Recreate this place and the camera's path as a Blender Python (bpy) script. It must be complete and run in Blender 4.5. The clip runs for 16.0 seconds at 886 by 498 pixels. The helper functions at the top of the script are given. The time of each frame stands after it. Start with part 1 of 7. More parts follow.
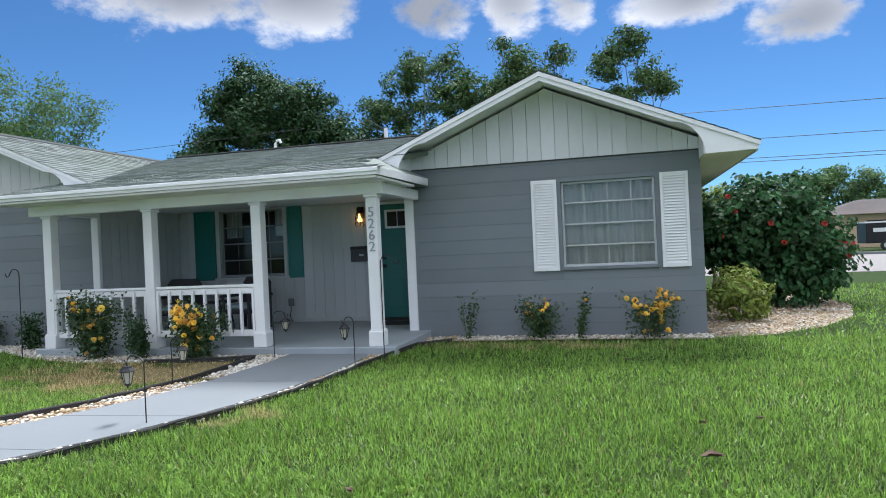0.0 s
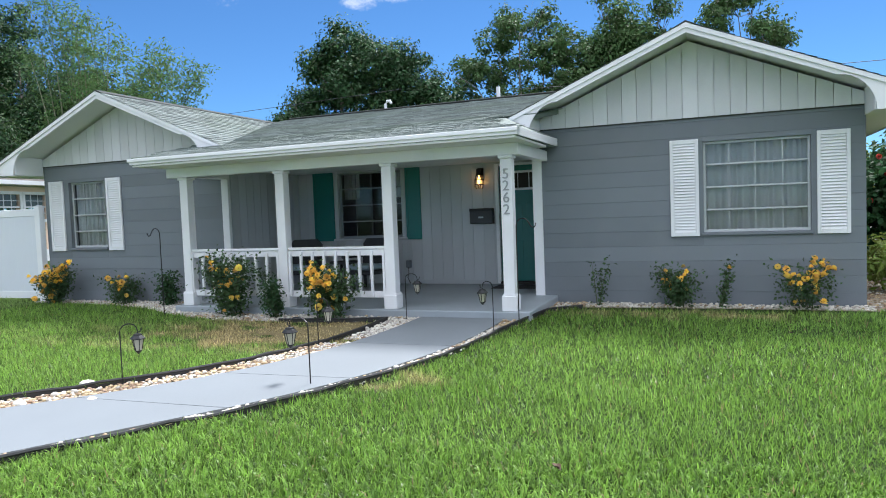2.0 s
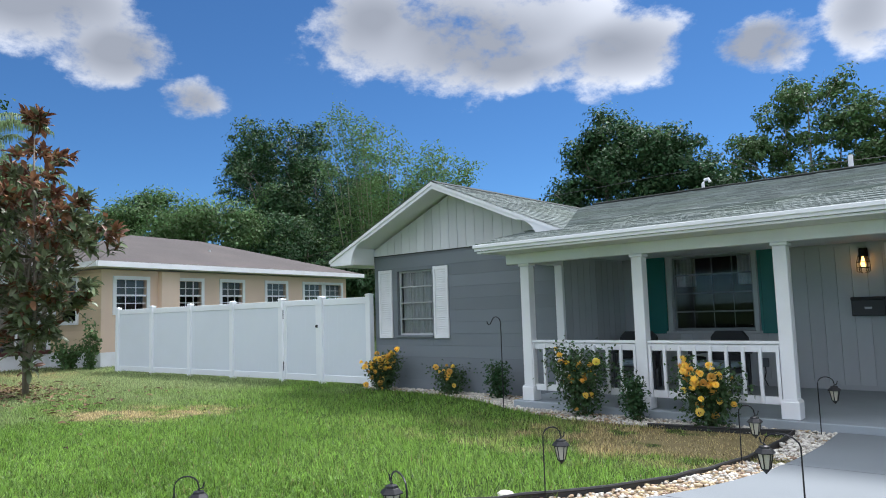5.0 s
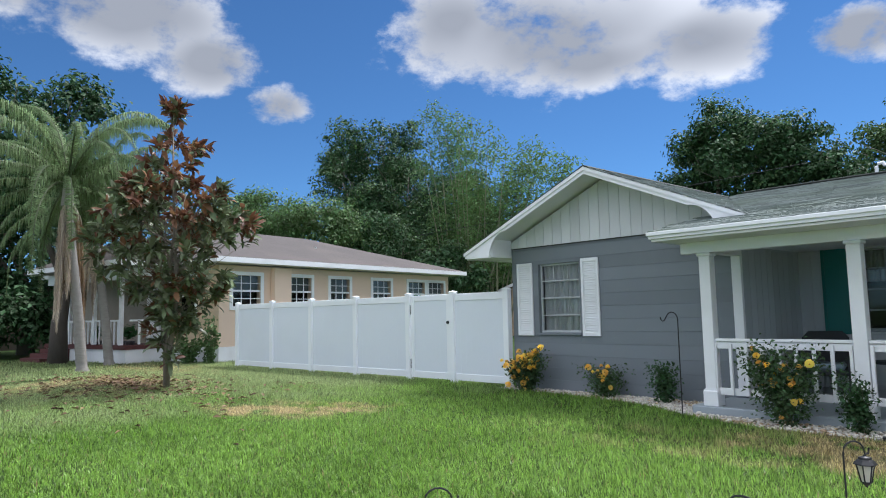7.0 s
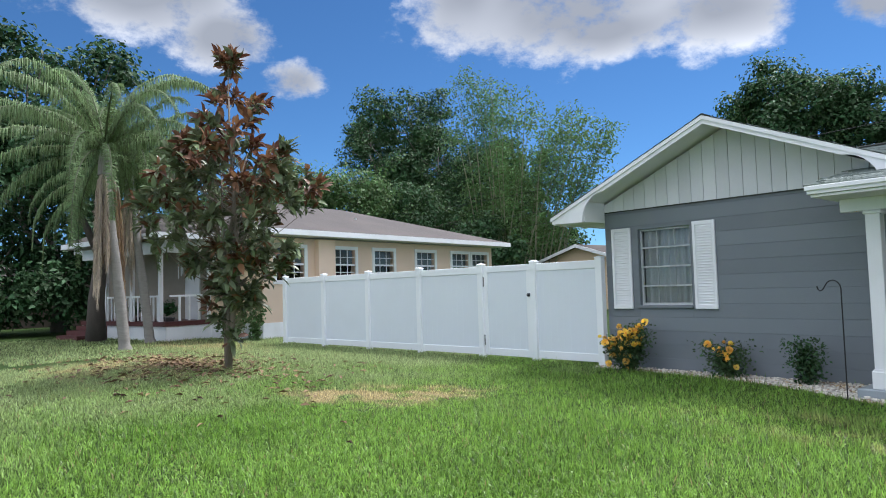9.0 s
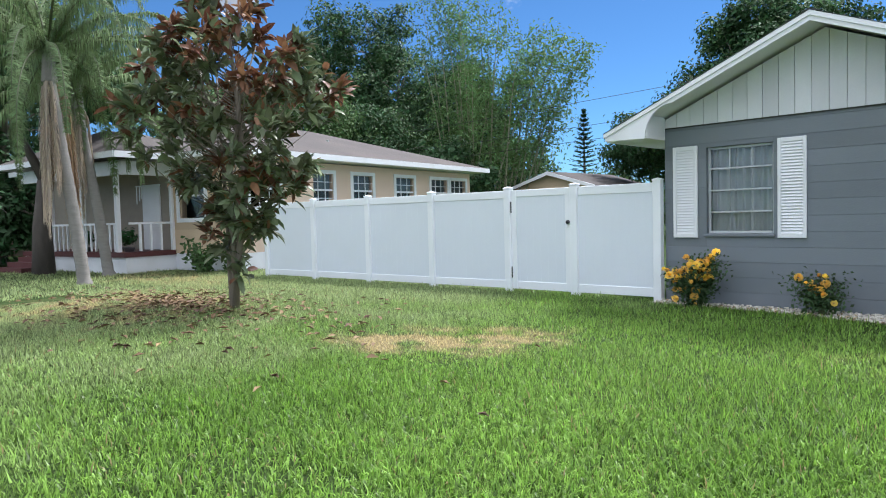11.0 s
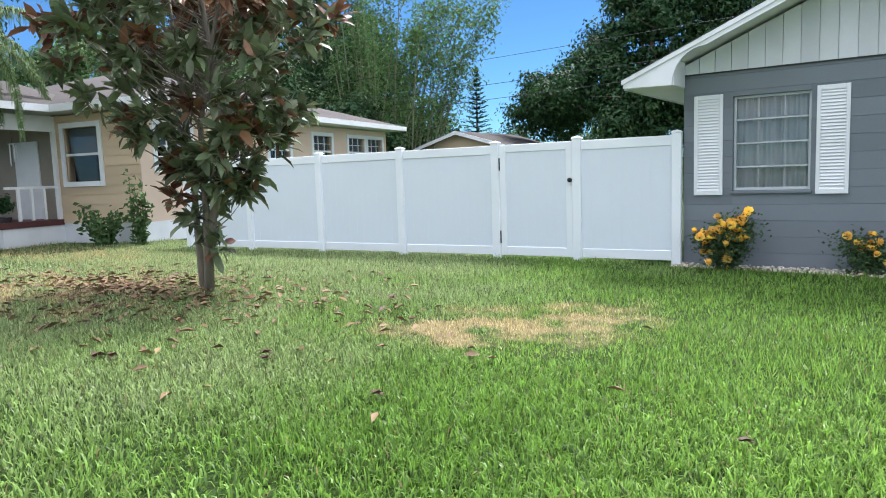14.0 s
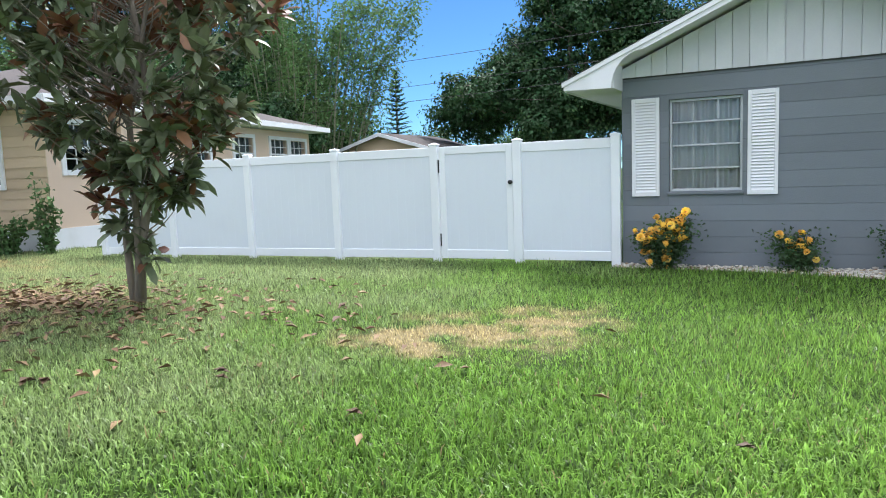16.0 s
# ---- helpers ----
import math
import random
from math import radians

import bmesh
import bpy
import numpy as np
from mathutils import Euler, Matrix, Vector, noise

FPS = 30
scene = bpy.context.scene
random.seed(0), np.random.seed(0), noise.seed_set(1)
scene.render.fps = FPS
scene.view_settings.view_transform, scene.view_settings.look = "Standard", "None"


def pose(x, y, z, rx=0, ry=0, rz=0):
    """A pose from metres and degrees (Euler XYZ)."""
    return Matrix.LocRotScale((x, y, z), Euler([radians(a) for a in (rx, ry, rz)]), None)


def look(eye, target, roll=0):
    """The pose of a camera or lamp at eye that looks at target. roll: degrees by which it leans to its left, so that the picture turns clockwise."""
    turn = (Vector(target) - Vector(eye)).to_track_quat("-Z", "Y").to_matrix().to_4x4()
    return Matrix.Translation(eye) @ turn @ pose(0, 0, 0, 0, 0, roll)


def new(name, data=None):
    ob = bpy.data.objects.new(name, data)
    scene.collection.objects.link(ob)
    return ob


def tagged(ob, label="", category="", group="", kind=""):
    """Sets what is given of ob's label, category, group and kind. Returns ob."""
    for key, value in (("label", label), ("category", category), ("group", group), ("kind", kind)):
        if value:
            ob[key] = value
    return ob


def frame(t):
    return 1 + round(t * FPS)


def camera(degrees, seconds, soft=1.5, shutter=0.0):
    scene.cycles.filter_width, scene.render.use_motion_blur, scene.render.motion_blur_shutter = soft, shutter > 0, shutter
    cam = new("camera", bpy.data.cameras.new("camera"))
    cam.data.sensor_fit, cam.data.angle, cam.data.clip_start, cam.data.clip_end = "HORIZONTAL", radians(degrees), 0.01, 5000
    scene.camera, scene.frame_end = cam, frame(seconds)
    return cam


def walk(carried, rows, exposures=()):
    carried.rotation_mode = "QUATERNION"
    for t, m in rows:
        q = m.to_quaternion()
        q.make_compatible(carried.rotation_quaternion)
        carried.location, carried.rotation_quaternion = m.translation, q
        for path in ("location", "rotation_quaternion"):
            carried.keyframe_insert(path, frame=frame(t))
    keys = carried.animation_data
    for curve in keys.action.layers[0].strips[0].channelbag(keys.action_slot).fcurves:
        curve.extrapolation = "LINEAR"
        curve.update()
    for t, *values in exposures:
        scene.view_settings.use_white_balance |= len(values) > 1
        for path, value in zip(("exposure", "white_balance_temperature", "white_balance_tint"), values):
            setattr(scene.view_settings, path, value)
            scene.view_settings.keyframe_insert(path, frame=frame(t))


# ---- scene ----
cam = camera(66.2, 16.0, soft=1.0)
PATH = [
    (0, (-1.084, -10.064, 1.375), (-1.597, -8.131, 1.372), -2.6),
    (0.5, (-1.214, -10.086, 1.357), (-1.811, -8.179, 1.28), -2.4),
    (1, (-1.346, -10.115, 1.377), (-2.009, -8.234, 1.227), -2.3),
    (1.5, (-1.563, -10.089, 1.391), (-2.264, -8.224, 1.221), -2.2),
    (2, (-1.808, -10.065, 1.426), (-2.55, -8.211, 1.319), -2.2),
    (2.5, (-2.122, -10.076, 1.434), (-2.944, -8.253, 1.427), -2.2),
    (3, (-2.449, -10.062, 1.43), (-3.359, -8.282, 1.493), -2.1),
    (3.5, (-2.79, -10.033, 1.44), (-3.792, -8.306, 1.555), -2.0),
    (4, (-3.132, -10.056, 1.429), (-4.265, -8.415, 1.582), -1.9),
    (4.5, (-3.444, -10.087, 1.437), (-4.683, -8.527, 1.612), -1.8),
    (5, (-3.749, -10.053, 1.449), (-5.06, -8.554, 1.633), -1.8),
    (5.2, (-3.863, -10.077, 1.449), (-5.195, -8.598, 1.638), -1.8),
    (7.5, (-5.559, -10.308, 1.367), (-7.059, -8.997, 1.549), -1.1),
    (8, (-5.988, -10.307, 1.396), (-7.502, -9.01, 1.561), -1.2),
    (10.5, (-8.473, -10.297, 1.338), (-9.927, -8.924, 1.31), -1.5),
    (11, (-9.054, -10.319, 1.362), (-10.455, -8.895, 1.268), -1.5),
    (11.5, (-9.476, -10.28, 1.367), (-10.832, -8.816, 1.229), -1.9),
    (12, (-9.849, -10.241, 1.353), (-11.167, -8.746, 1.184), -1.9),
    (12.5, (-10.165, -10.281, 1.332), (-11.446, -8.757, 1.139), -1.6),
    (13, (-10.61, -10.254, 1.342), (-11.814, -8.671, 1.131), -1.9),
    (13.5, (-11.002, -10.324, 1.351), (-12.156, -8.704, 1.136), -2.0),
    (14, (-11.34, -10.35, 1.352), (-12.456, -8.704, 1.138), -2.0),
    (14.5, (-11.565, -10.326, 1.357), (-12.634, -8.65, 1.14), -2.2),
    (15, (-11.645, -10.351, 1.407), (-12.669, -8.648, 1.183), -2.3),
    (15.5, (-11.698, -10.36, 1.395), (-12.667, -8.624, 1.175), -2.4),
    (16, (-11.738, -10.345, 1.371), (-12.648, -8.577, 1.154), -2.2),
]
walk(cam, [(t, look(eye, target, roll)) for t, eye, target, roll in PATH],
     [(0, 1.52, 5870, 13), (1, 1.66, 5870, 13), (1.7, 1.78, 5870, 13), (2.5, 1.65, 5870, 13), (3.5, 1.5, 5870, 13), (8.2, 1.55, 5870, 13), (10.5, 1.72, 5870, 13), (12, 1.88, 5870, 13), (16, 1.93, 5870, 13)])

# ---- light ----
SUN_ELEV, SUN_AZ = 58.0, 4.0          # degrees; azimuth from +y towards +x
world = bpy.data.worlds.new("sky")
scene.world = world
world.use_nodes = True
sun = new("sun", bpy.data.lights.new("sun", "SUN"))
sun.data.energy, sun.data.angle, sun.data.color = 1.95, radians(13.0), (1.0, 0.95, 0.87)
sun_dir = Vector((math.sin(radians(SUN_AZ)) * math.cos(radians(SUN_ELEV)), math.cos(radians(SUN_AZ)) * math.cos(radians(SUN_ELEV)), math.sin(radians(SUN_ELEV))))
sun.matrix_world = look(sun_dir * 50, (0, 0, 0))


def build_sky(w):
    """Clear blue sky with scattered cumulus in a few banks."""
    nt = w.node_tree
    nt.nodes.clear()
    N, L = nt.nodes.new, nt.links.new
    out, bg, sky = N("ShaderNodeOutputWorld"), N("ShaderNodeBackground"), N("ShaderNodeTexSky")
    sky.sky_type, sky.sun_disc = "NISHITA", False
    sky.sun_elevation, sky.sun_rotation = radians(SUN_ELEV), radians(SUN_AZ)
    sky.dust_density, sky.ozone_density, sky.air_density = 0.0, 3.5, 0.75
    tc = N("ShaderNodeTexCoord")
    d = tc.outputs["Generated"]

    def math_node(op, a, b=None, c=None):
        n = N("ShaderNodeMath")
        n.operation = op
        for i, v in enumerate((a, b, c)):
            if v is None:
                continue
            if isinstance(v, (int, float)):
                n.inputs[i].default_value = v
            else:
                L(v, n.inputs[i])
        return n.outputs[0]

    def noise_at(scale, detail, rough, stretch=1.6):
        mp = N("ShaderNodeMapping")
        mp.inputs["Scale"].default_value = (1, 1, stretch)
        L(d, mp.inputs["Vector"])
        n = N("ShaderNodeTexNoise")
        n.inputs["Scale"].default_value, n.inputs["Detail"].default_value, n.inputs["Roughness"].default_value = scale, detail, rough
        L(mp.outputs[0], n.inputs["Vector"])
        return n.outputs["Fac"]

    edge = noise_at(9.0, 8, 0.62)
    body = noise_at(4.0, 3, 0.45)
    # cloud banks: azimuth to the left of +y, elevation, half width, half height (degrees)
    banks = [(38, 22.6, 14.5, 5.0), (27, 20.5, 7, 3.4), (47, 24, 6, 4), (34, 20.2, 8, 2.6), (73, 22.8, 9, 3.6), (67, 20.2, 5.5, 2.8), (61.5, 17.3, 3.4, 1.9),
             (15, 19.2, 4.2, 2.2), (8, 20, 3.0, 3.4), (3.5, 19.7, 2.4, 3), (-6, 18.6, 6, 2.2), (-14, 15.6, 4.5, 2.4), (80, 25, 8, 4)]
    sep = N("ShaderNodeSeparateXYZ")
    L(d, sep.inputs[0])
    az = math_node("ARCTAN2", math_node("MULTIPLY", sep.outputs[0], -1.0), sep.outputs[1])
    el = math_node("ARCSINE", sep.outputs[2])
    total = None
    for a, e, wd, ht in banks:
        da = math_node("SUBTRACT", az, radians(a if a < 180 else a - 360))
        qa = math_node("MULTIPLY", da, 1.0 / radians(wd))
        qe = math_node("MULTIPLY", math_node("SUBTRACT", el, radians(e)), 1.0 / radians(ht))
        r2 = math_node("ADD", math_node("MULTIPLY", qa, qa), math_node("MULTIPLY", qe, qe))
        m = math_node("SUBTRACT", 1.0, r2)
        total = m if total is None else math_node("SMOOTH_MAX", total, m, 0.3)
    bank = total
    # unseen cloud cover added over the rest of the sky to fill the shade
    away = N("ShaderNodeMapRange")
    away.inputs["From Min"].default_value, away.inputs["From Max"].default_value = radians(62), radians(85)
    away.inputs["To Min"].default_value, away.inputs["To Max"].default_value = -1.2, 1.0
    L(math_node("ABSOLUTE", math_node("SUBTRACT", az, radians(32))), away.inputs["Value"])
    high = N("ShaderNodeMapRange")
    high.inputs["From Min"].default_value, high.inputs["From Max"].default_value = radians(29), radians(40)
    high.inputs["To Min"].default_value, high.inputs["To Max"].default_value = -1.2, 0.75
    L(el, high.inputs["Value"])
    low = N("ShaderNodeMapRange")
    low.inputs["From Min"].default_value, low.inputs["From Max"].default_value = radians(3), radians(10)
    low.inputs["To Min"].default_value, low.inputs["To Max"].default_value = -1.2, 0.0
    L(el, low.inputs["Value"])
    cover = math_node("ADD", math_node("MAXIMUM", away.outputs[0], high.outputs[0]), low.outputs[0])
    total = math_node("MAXIMUM", math_node("MAXIMUM", total, cover), -1.2)
    shape = math_node("ADD", math_node("MULTIPLY", total, 0.42), math_node("SUBTRACT", math_node("MULTIPLY", edge, 1.6), 0.80))
    ramp = N("ShaderNodeMapRange")
    ramp.interpolation_type = "SMOOTHSTEP"
    ramp.inputs["From Min"].default_value, ramp.inputs["From Max"].default_value = -0.03, 0.30
    L(shape, ramp.inputs["Value"])
    # thick parts of a cloud are greyer than its sunlit rims
    thick = N("ShaderNodeMapRange")
    thick.inputs["From Min"].default_value, thick.inputs["From Max"].default_value = 0.0, 0.32
    L(math_node("ADD", math_node("MULTIPLY", bank, 0.32), math_node("MULTIPLY", math_node("SUBTRACT", body, 0.5), 0.5)), thick.inputs["Value"])
    tint = N("ShaderNodeMix")
    tint.data_type = "RGBA"
    tint.inputs["A"].default_value, tint.inputs["B"].default_value = (6.0, 6.1, 6.2, 1), (2.5, 2.62, 2.8, 1)
    L(thick.outputs[0], tint.inputs["Factor"])
    # clouds brighten with height, an added boost out of view for the shaded front
    glow = N("ShaderNodeMapRange")
    glow.interpolation_type = "SMOOTHSTEP"
    glow.inputs["From Min"].default_value, glow.inputs["From Max"].default_value = radians(28), radians(62)
    glow.inputs["To Min"].default_value, glow.inputs["To Max"].default_value = 1.0, 2.2
    L(el, glow.inputs["Value"])
    bright = N("ShaderNodeVectorMath")
    bright.operation = "SCALE"
    L(tint.outputs["Result"], bright.inputs[0])
    L(glow.outputs[0], bright.inputs["Scale"])
    mix = N("ShaderNodeMix")
    mix.data_type = "RGBA"
    L(ramp.outputs[0], mix.inputs["Factor"])
    deep = N("ShaderNodeMix")
    deep.data_type, deep.blend_type = "RGBA", "MULTIPLY"
    deep.inputs["Factor"].default_value, deep.inputs["B"].default_value = 1.0, (0.43, 0.62, 0.715, 1)
    L(sky.outputs[0], deep.inputs["A"])
    L(deep.outputs["Result"], mix.inputs["A"])
    L(bright.outputs[0], mix.inputs["B"])
    L(mix.outputs["Result"], bg.inputs["Color"])
    bg.inputs["Strength"].default_value = 0.055
    L(bg.outputs[0], out.inputs[0])


build_sky(world)


# ---- materials ----
def material(name, colour, rough=0.6, vary=0.15, scale=6.0, fine=90.0, bump=0.1, metal=0.0, stain=None, stain_scale=0.8, stain_amount=0.3, spec=0.5, per="", hue=0.0, stretch=(1, 1, 1), trans=0.0):
    """A surface with coarse and fine variation, optional stains, and a shade of its own for each object or island."""
    m = bpy.data.materials.new(name)
    m.use_nodes = True
    nt = m.node_tree
    N, L = nt.nodes.new, nt.links.new
    b = nt.nodes["Principled BSDF"]
    b.inputs["Roughness"].default_value, b.inputs["Metallic"].default_value = rough, metal
    b.inputs["Specular IOR Level"].default_value = spec
    tc, mp = N("ShaderNodeTexCoord"), N("ShaderNodeMapping")
    geo = N("ShaderNodeNewGeometry")
    mp.inputs["Scale"].default_value = stretch
    L(geo.outputs["Position"], mp.inputs["Vector"])
    coarse, grain = N("ShaderNodeTexNoise"), N("ShaderNodeTexNoise")
    coarse.inputs["Scale"].default_value, coarse.inputs["Detail"].default_value = scale, 4
    grain.inputs["Scale"].default_value, grain.inputs["Detail"].default_value = fine, 3
    L(mp.outputs[0], coarse.inputs["Vector"])
    L(mp.outputs[0], grain.inputs["Vector"])
    value = N("ShaderNodeMath")
    value.operation = "MULTIPLY_ADD"
    value.inputs[1].default_value, value.inputs[2].default_value = vary * 2, 1 - vary
    L(coarse.outputs["Fac"], value.inputs[0])
    value2 = N("ShaderNodeMath")
    value2.operation = "MULTIPLY_ADD"
    value2.inputs[1].default_value = vary * 1.2
    L(grain.outputs["Fac"], value2.inputs[0])
    base = N("ShaderNodeMath")
    base.operation = "SUBTRACT"
    base.inputs[1].default_value = vary * 0.6
    L(value.outputs[0], base.inputs[0])
    L(base.outputs[0], value2.inputs[2])
    hsv = N("ShaderNodeHueSaturation")
    hsv.inputs["Color"].default_value = (*colour, 1)
    last = value2.outputs[0]
    if per:
        rnd = geo.outputs["Random Per Island"] if per == "island" else N("ShaderNodeObjectInfo").outputs["Random"]
        shade = N("ShaderNodeMapRange")
        shade.inputs["To Min"].default_value, shade.inputs["To Max"].default_value = 1 - vary * 1.6, 1 + vary * 1.6
        L(rnd, shade.inputs["Value"])
        mul = N("ShaderNodeMath")
        mul.operation = "MULTIPLY"
        L(last, mul.inputs[0])
        L(shade.outputs[0], mul.inputs[1])
        last = mul.outputs[0]
        if hue:
            turn = N("ShaderNodeMapRange")
            turn.inputs["To Min"].default_value, turn.inputs["To Max"].default_value = 0.5 - hue, 0.5 + hue
            L(rnd, turn.inputs["Value"])
            L(turn.outputs[0], hsv.inputs["Hue"])
    L(last, hsv.inputs["Value"])
    colour_out = hsv.outputs[0]
    if stain:
        st = N("ShaderNodeTexNoise")
        st.inputs["Scale"].default_value, st.inputs["Detail"].default_value = stain_scale, 6
        L(mp.outputs[0], st.inputs["Vector"])
        rm = N("ShaderNodeMapRange")
        rm.inputs["From Min"].default_value, rm.inputs["From Max"].default_value = 0.48, 0.72
        rm.inputs["To Max"].default_value = stain_amount
        L(st.outputs["Fac"], rm.inputs["Value"])
        mx = N("ShaderNodeMix")
        mx.data_type = "RGBA"
        L(rm.outputs[0], mx.inputs["Factor"])
        L(colour_out, mx.inputs["A"])
        mx.inputs["B"].default_value = (*stain, 1)
        colour_out = mx.outputs["Result"]
    L(colour_out, b.inputs["Base Color"])
    if bump:
        bp = N("ShaderNodeBump")
        bp.inputs["Strength"].default_value, bp.inputs["Distance"].default_value = bump, 0.01
        L(grain.outputs["Fac"], bp.inputs["Height"])
        L(bp.outputs[0], b.inputs["Normal"])
    if trans:
        tr, add = N("ShaderNodeBsdfTranslucent"), N("ShaderNodeMixShader")
        L(colour_out, tr.inputs["Color"])
        add.inputs[0].default_value = trans
        L(b.outputs[0], add.inputs[1])
        L(tr.outputs[0], add.inputs[2])
        L(add.outputs[0], nt.nodes["Material Output"].inputs[0])
    return m


def glass_material(name, tint=(0.95, 0.97, 0.97)):
    m = bpy.data.materials.new(name)
    m.use_nodes = True
    nt = m.node_tree
    N, L = nt.nodes.new, nt.links.new
    nt.nodes.remove(nt.nodes["Principled BSDF"])
    clear, gloss, fr, mix = N("ShaderNodeBsdfTransparent"), N("ShaderNodeBsdfGlossy"), N("ShaderNodeFresnel"), N("ShaderNodeMixShader")
    clear.inputs[0].default_value = (*tint, 1)
    gloss.inputs["Roughness"].default_value = 0.02
    fr.inputs["IOR"].default_value = 1.5
    L(fr.outputs[0], mix.inputs[0])
    L(clear.outputs[0], mix.inputs[1])
    L(gloss.outputs[0], mix.inputs[2])
    L(mix.outputs[0], nt.nodes["Material Output"].inputs[0])
    return m


GREY = material("grey_block_paint", (0.180, 0.203, 0.228), 0.62, 0.06, 1.7, 70, 0.35, stain=(0.215, 0.235, 0.255), stain_scale=1.1, stain_amount=0.5, per="object")
GREY_WALL = material("grey_wall_paint", (0.172, 0.192, 0.214), 0.62, 0.08, 1.5, 60, 0.2)
WHITE = material("white_trim_paint", (0.85, 0.855, 0.88), 0.45, 0.04, 2.0, 60, 0.05, stain=(0.55, 0.55, 0.52), stain_scale=1.5, stain_amount=0.25)
BOARD = material("pale_board_paint", (0.72, 0.73, 0.755), 0.55, 0.06, 2.0, 60, 0.08, per="object", stain=(0.60, 0.61, 0.63), stain_scale=1.2, stain_amount=0.4)
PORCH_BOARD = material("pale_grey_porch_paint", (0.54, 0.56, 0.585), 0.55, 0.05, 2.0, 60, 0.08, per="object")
SOFFIT = material("soffit_paint", (0.78, 0.79, 0.79), 0.6, 0.05, 1.5, 40, 0.05)
SHINGLE = material("grey_green_shingle", (0.185, 0.215, 0.20), 0.9, 0.22, 1.3, 120, 0.6, per="island", stain=(0.18, 0.22, 0.17), stain_scale=0.7, stain_amount=0.7)
ROOF_BASE = material("roof_felt", (0.05, 0.055, 0.05), 0.95, 0.1)
TEAL = material("teal_paint", (0.012, 0.165, 0.155), 0.4, 0.08, 3, 50, 0.06)
VINYL = material("white_vinyl", (0.88, 0.90, 0.93), 0.35, 0.03, 1.0, 40, 0.03, stain=(0.66, 0.70, 0.72), stain_scale=0.9, stain_amount=0.25)
CONCRETE = material("painted_concrete", (0.178, 0.199, 0.213), 0.75, 0.07, 2.2, 120, 0.2, stain=(0.152, 0.168, 0.177), stain_scale=1.1, stain_amount=0.45)
PORCH_FLOOR = material("grey_porch_floor", (0.33, 0.37, 0.40), 0.5, 0.08, 1.5, 90, 0.1, stain=(0.2, 0.22, 0.23), stain_amount=0.4)
BLACK = material("black_metal", (0.022, 0.022, 0.024), 0.45, 0.1, 8, 90, 0.05, metal=0.4)
RUBBER = material("black_edging", (0.025, 0.025, 0.025), 0.6, 0.2, 5, 60, 0.2)
VINYL_PANEL = material("white_vinyl_panel", (0.76, 0.80, 0.86), 0.4, 0.03, 1.0, 40, 0.03, stain=(0.68, 0.72, 0.75), stain_scale=0.9, stain_amount=0.25)
ALU = material("aluminium_frame", (0.55, 0.57, 0.58), 0.4, 0.06, 4, 60, 0.05, metal=0.3)
SILVER = material("silver_number", (0.36, 0.37, 0.38), 0.35, 0.08, 8, 60, 0.05, metal=0.6)
CURTAIN = material("white_curtain", (0.82, 0.83, 0.85), 0.9, 0.10, 3, 120, 0.2, trans=0.35)
# near-black; behind panes and on door lites it stands in for unlit rooms
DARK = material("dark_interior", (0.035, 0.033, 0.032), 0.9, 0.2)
FROST = material("milky_lamp_glass", (0.62, 0.6, 0.5), 0.25, 0.05, trans=0.3)
GLASS = glass_material("window_glass")
PEACH = material("peach_wall_paint", (0.80, 0.61, 0.47), 0.7, 0.06, 1.0, 50, 0.15, per="object", stain=(0.72, 0.56, 0.44), stain_amount=0.4)
TAN = material("tan_siding", (0.64, 0.49, 0.33), 0.7, 0.06, 1.0, 50, 0.15, per="object")
BROWN_SHINGLE = material("brown_shingle", (0.074, 0.064, 0.060), 0.95, 0.2, 1.1, 60, 0.4, stain=(0.112, 0.094, 0.084), stain_scale=0.5, stain_amount=0.6, per="island")
MAROON = material("maroon_board", (0.10, 0.03, 0.03), 0.6, 0.1)
BARK = material("grey_bark", (0.20, 0.17, 0.14), 0.9, 0.3, 12, 60, 0.8, stretch=(1, 1, 0.3))
PALM_BARK = material("palm_trunk_bark", (0.26, 0.24, 0.22), 0.9, 0.25, 5, 40, 0.7, stretch=(1, 1, 4))
ASPHALT = material("asphalt", (0.23, 0.215, 0.205), 0.9, 0.12, 1.5, 90, 0.3)
STONE = material("white_marble_chip", (0.60, 0.565, 0.50), 0.75, 0.18, 5, 60, 0.25, per="island", hue=0.01)
TAN_STONE = material("tan_river_pebble", (0.43, 0.32, 0.20), 0.75, 0.22, 5, 60, 0.25, per="island", hue=0.02)


def leaf_material(name, colour, vary=0.28, hue=0.02, rough=0.6, trans=0.35):
    return material(name, colour, rough, vary, 1.2, 30, 0.0, spec=0.25, per="island", hue=hue, trans=trans)


OAK_LEAF = leaf_material("dark_oak_leaf", (0.042, 0.092, 0.034), 0.24, trans=0.18)
PALE_LEAF = leaf_material("pale_green_leaf", (0.125, 0.215, 0.072), 0.22)
EUCA_LEAF = leaf_material("olive_green_leaf", (0.085, 0.150, 0.050), 0.26, trans=0.25)
ROSE_LEAF = leaf_material("rose_leaf", (0.072, 0.125, 0.052))
HIB_LEAF = leaf_material("hibiscus_leaf", (0.040, 0.105, 0.035))
YELLOW_LEAF = leaf_material("yellow_green_leaf", (0.22, 0.28, 0.06))
MAG_LEAF = leaf_material("glossy_magnolia_leaf", (0.150, 0.180, 0.095), rough=0.32, trans=0.2)
MAG_BROWN = leaf_material("rusty_magnolia_leaf", (0.185, 0.088, 0.050), rough=0.4, trans=0.25, hue=0.015)
PALM_LEAF = leaf_material("palm_leaflet", (0.165, 0.235, 0.10))
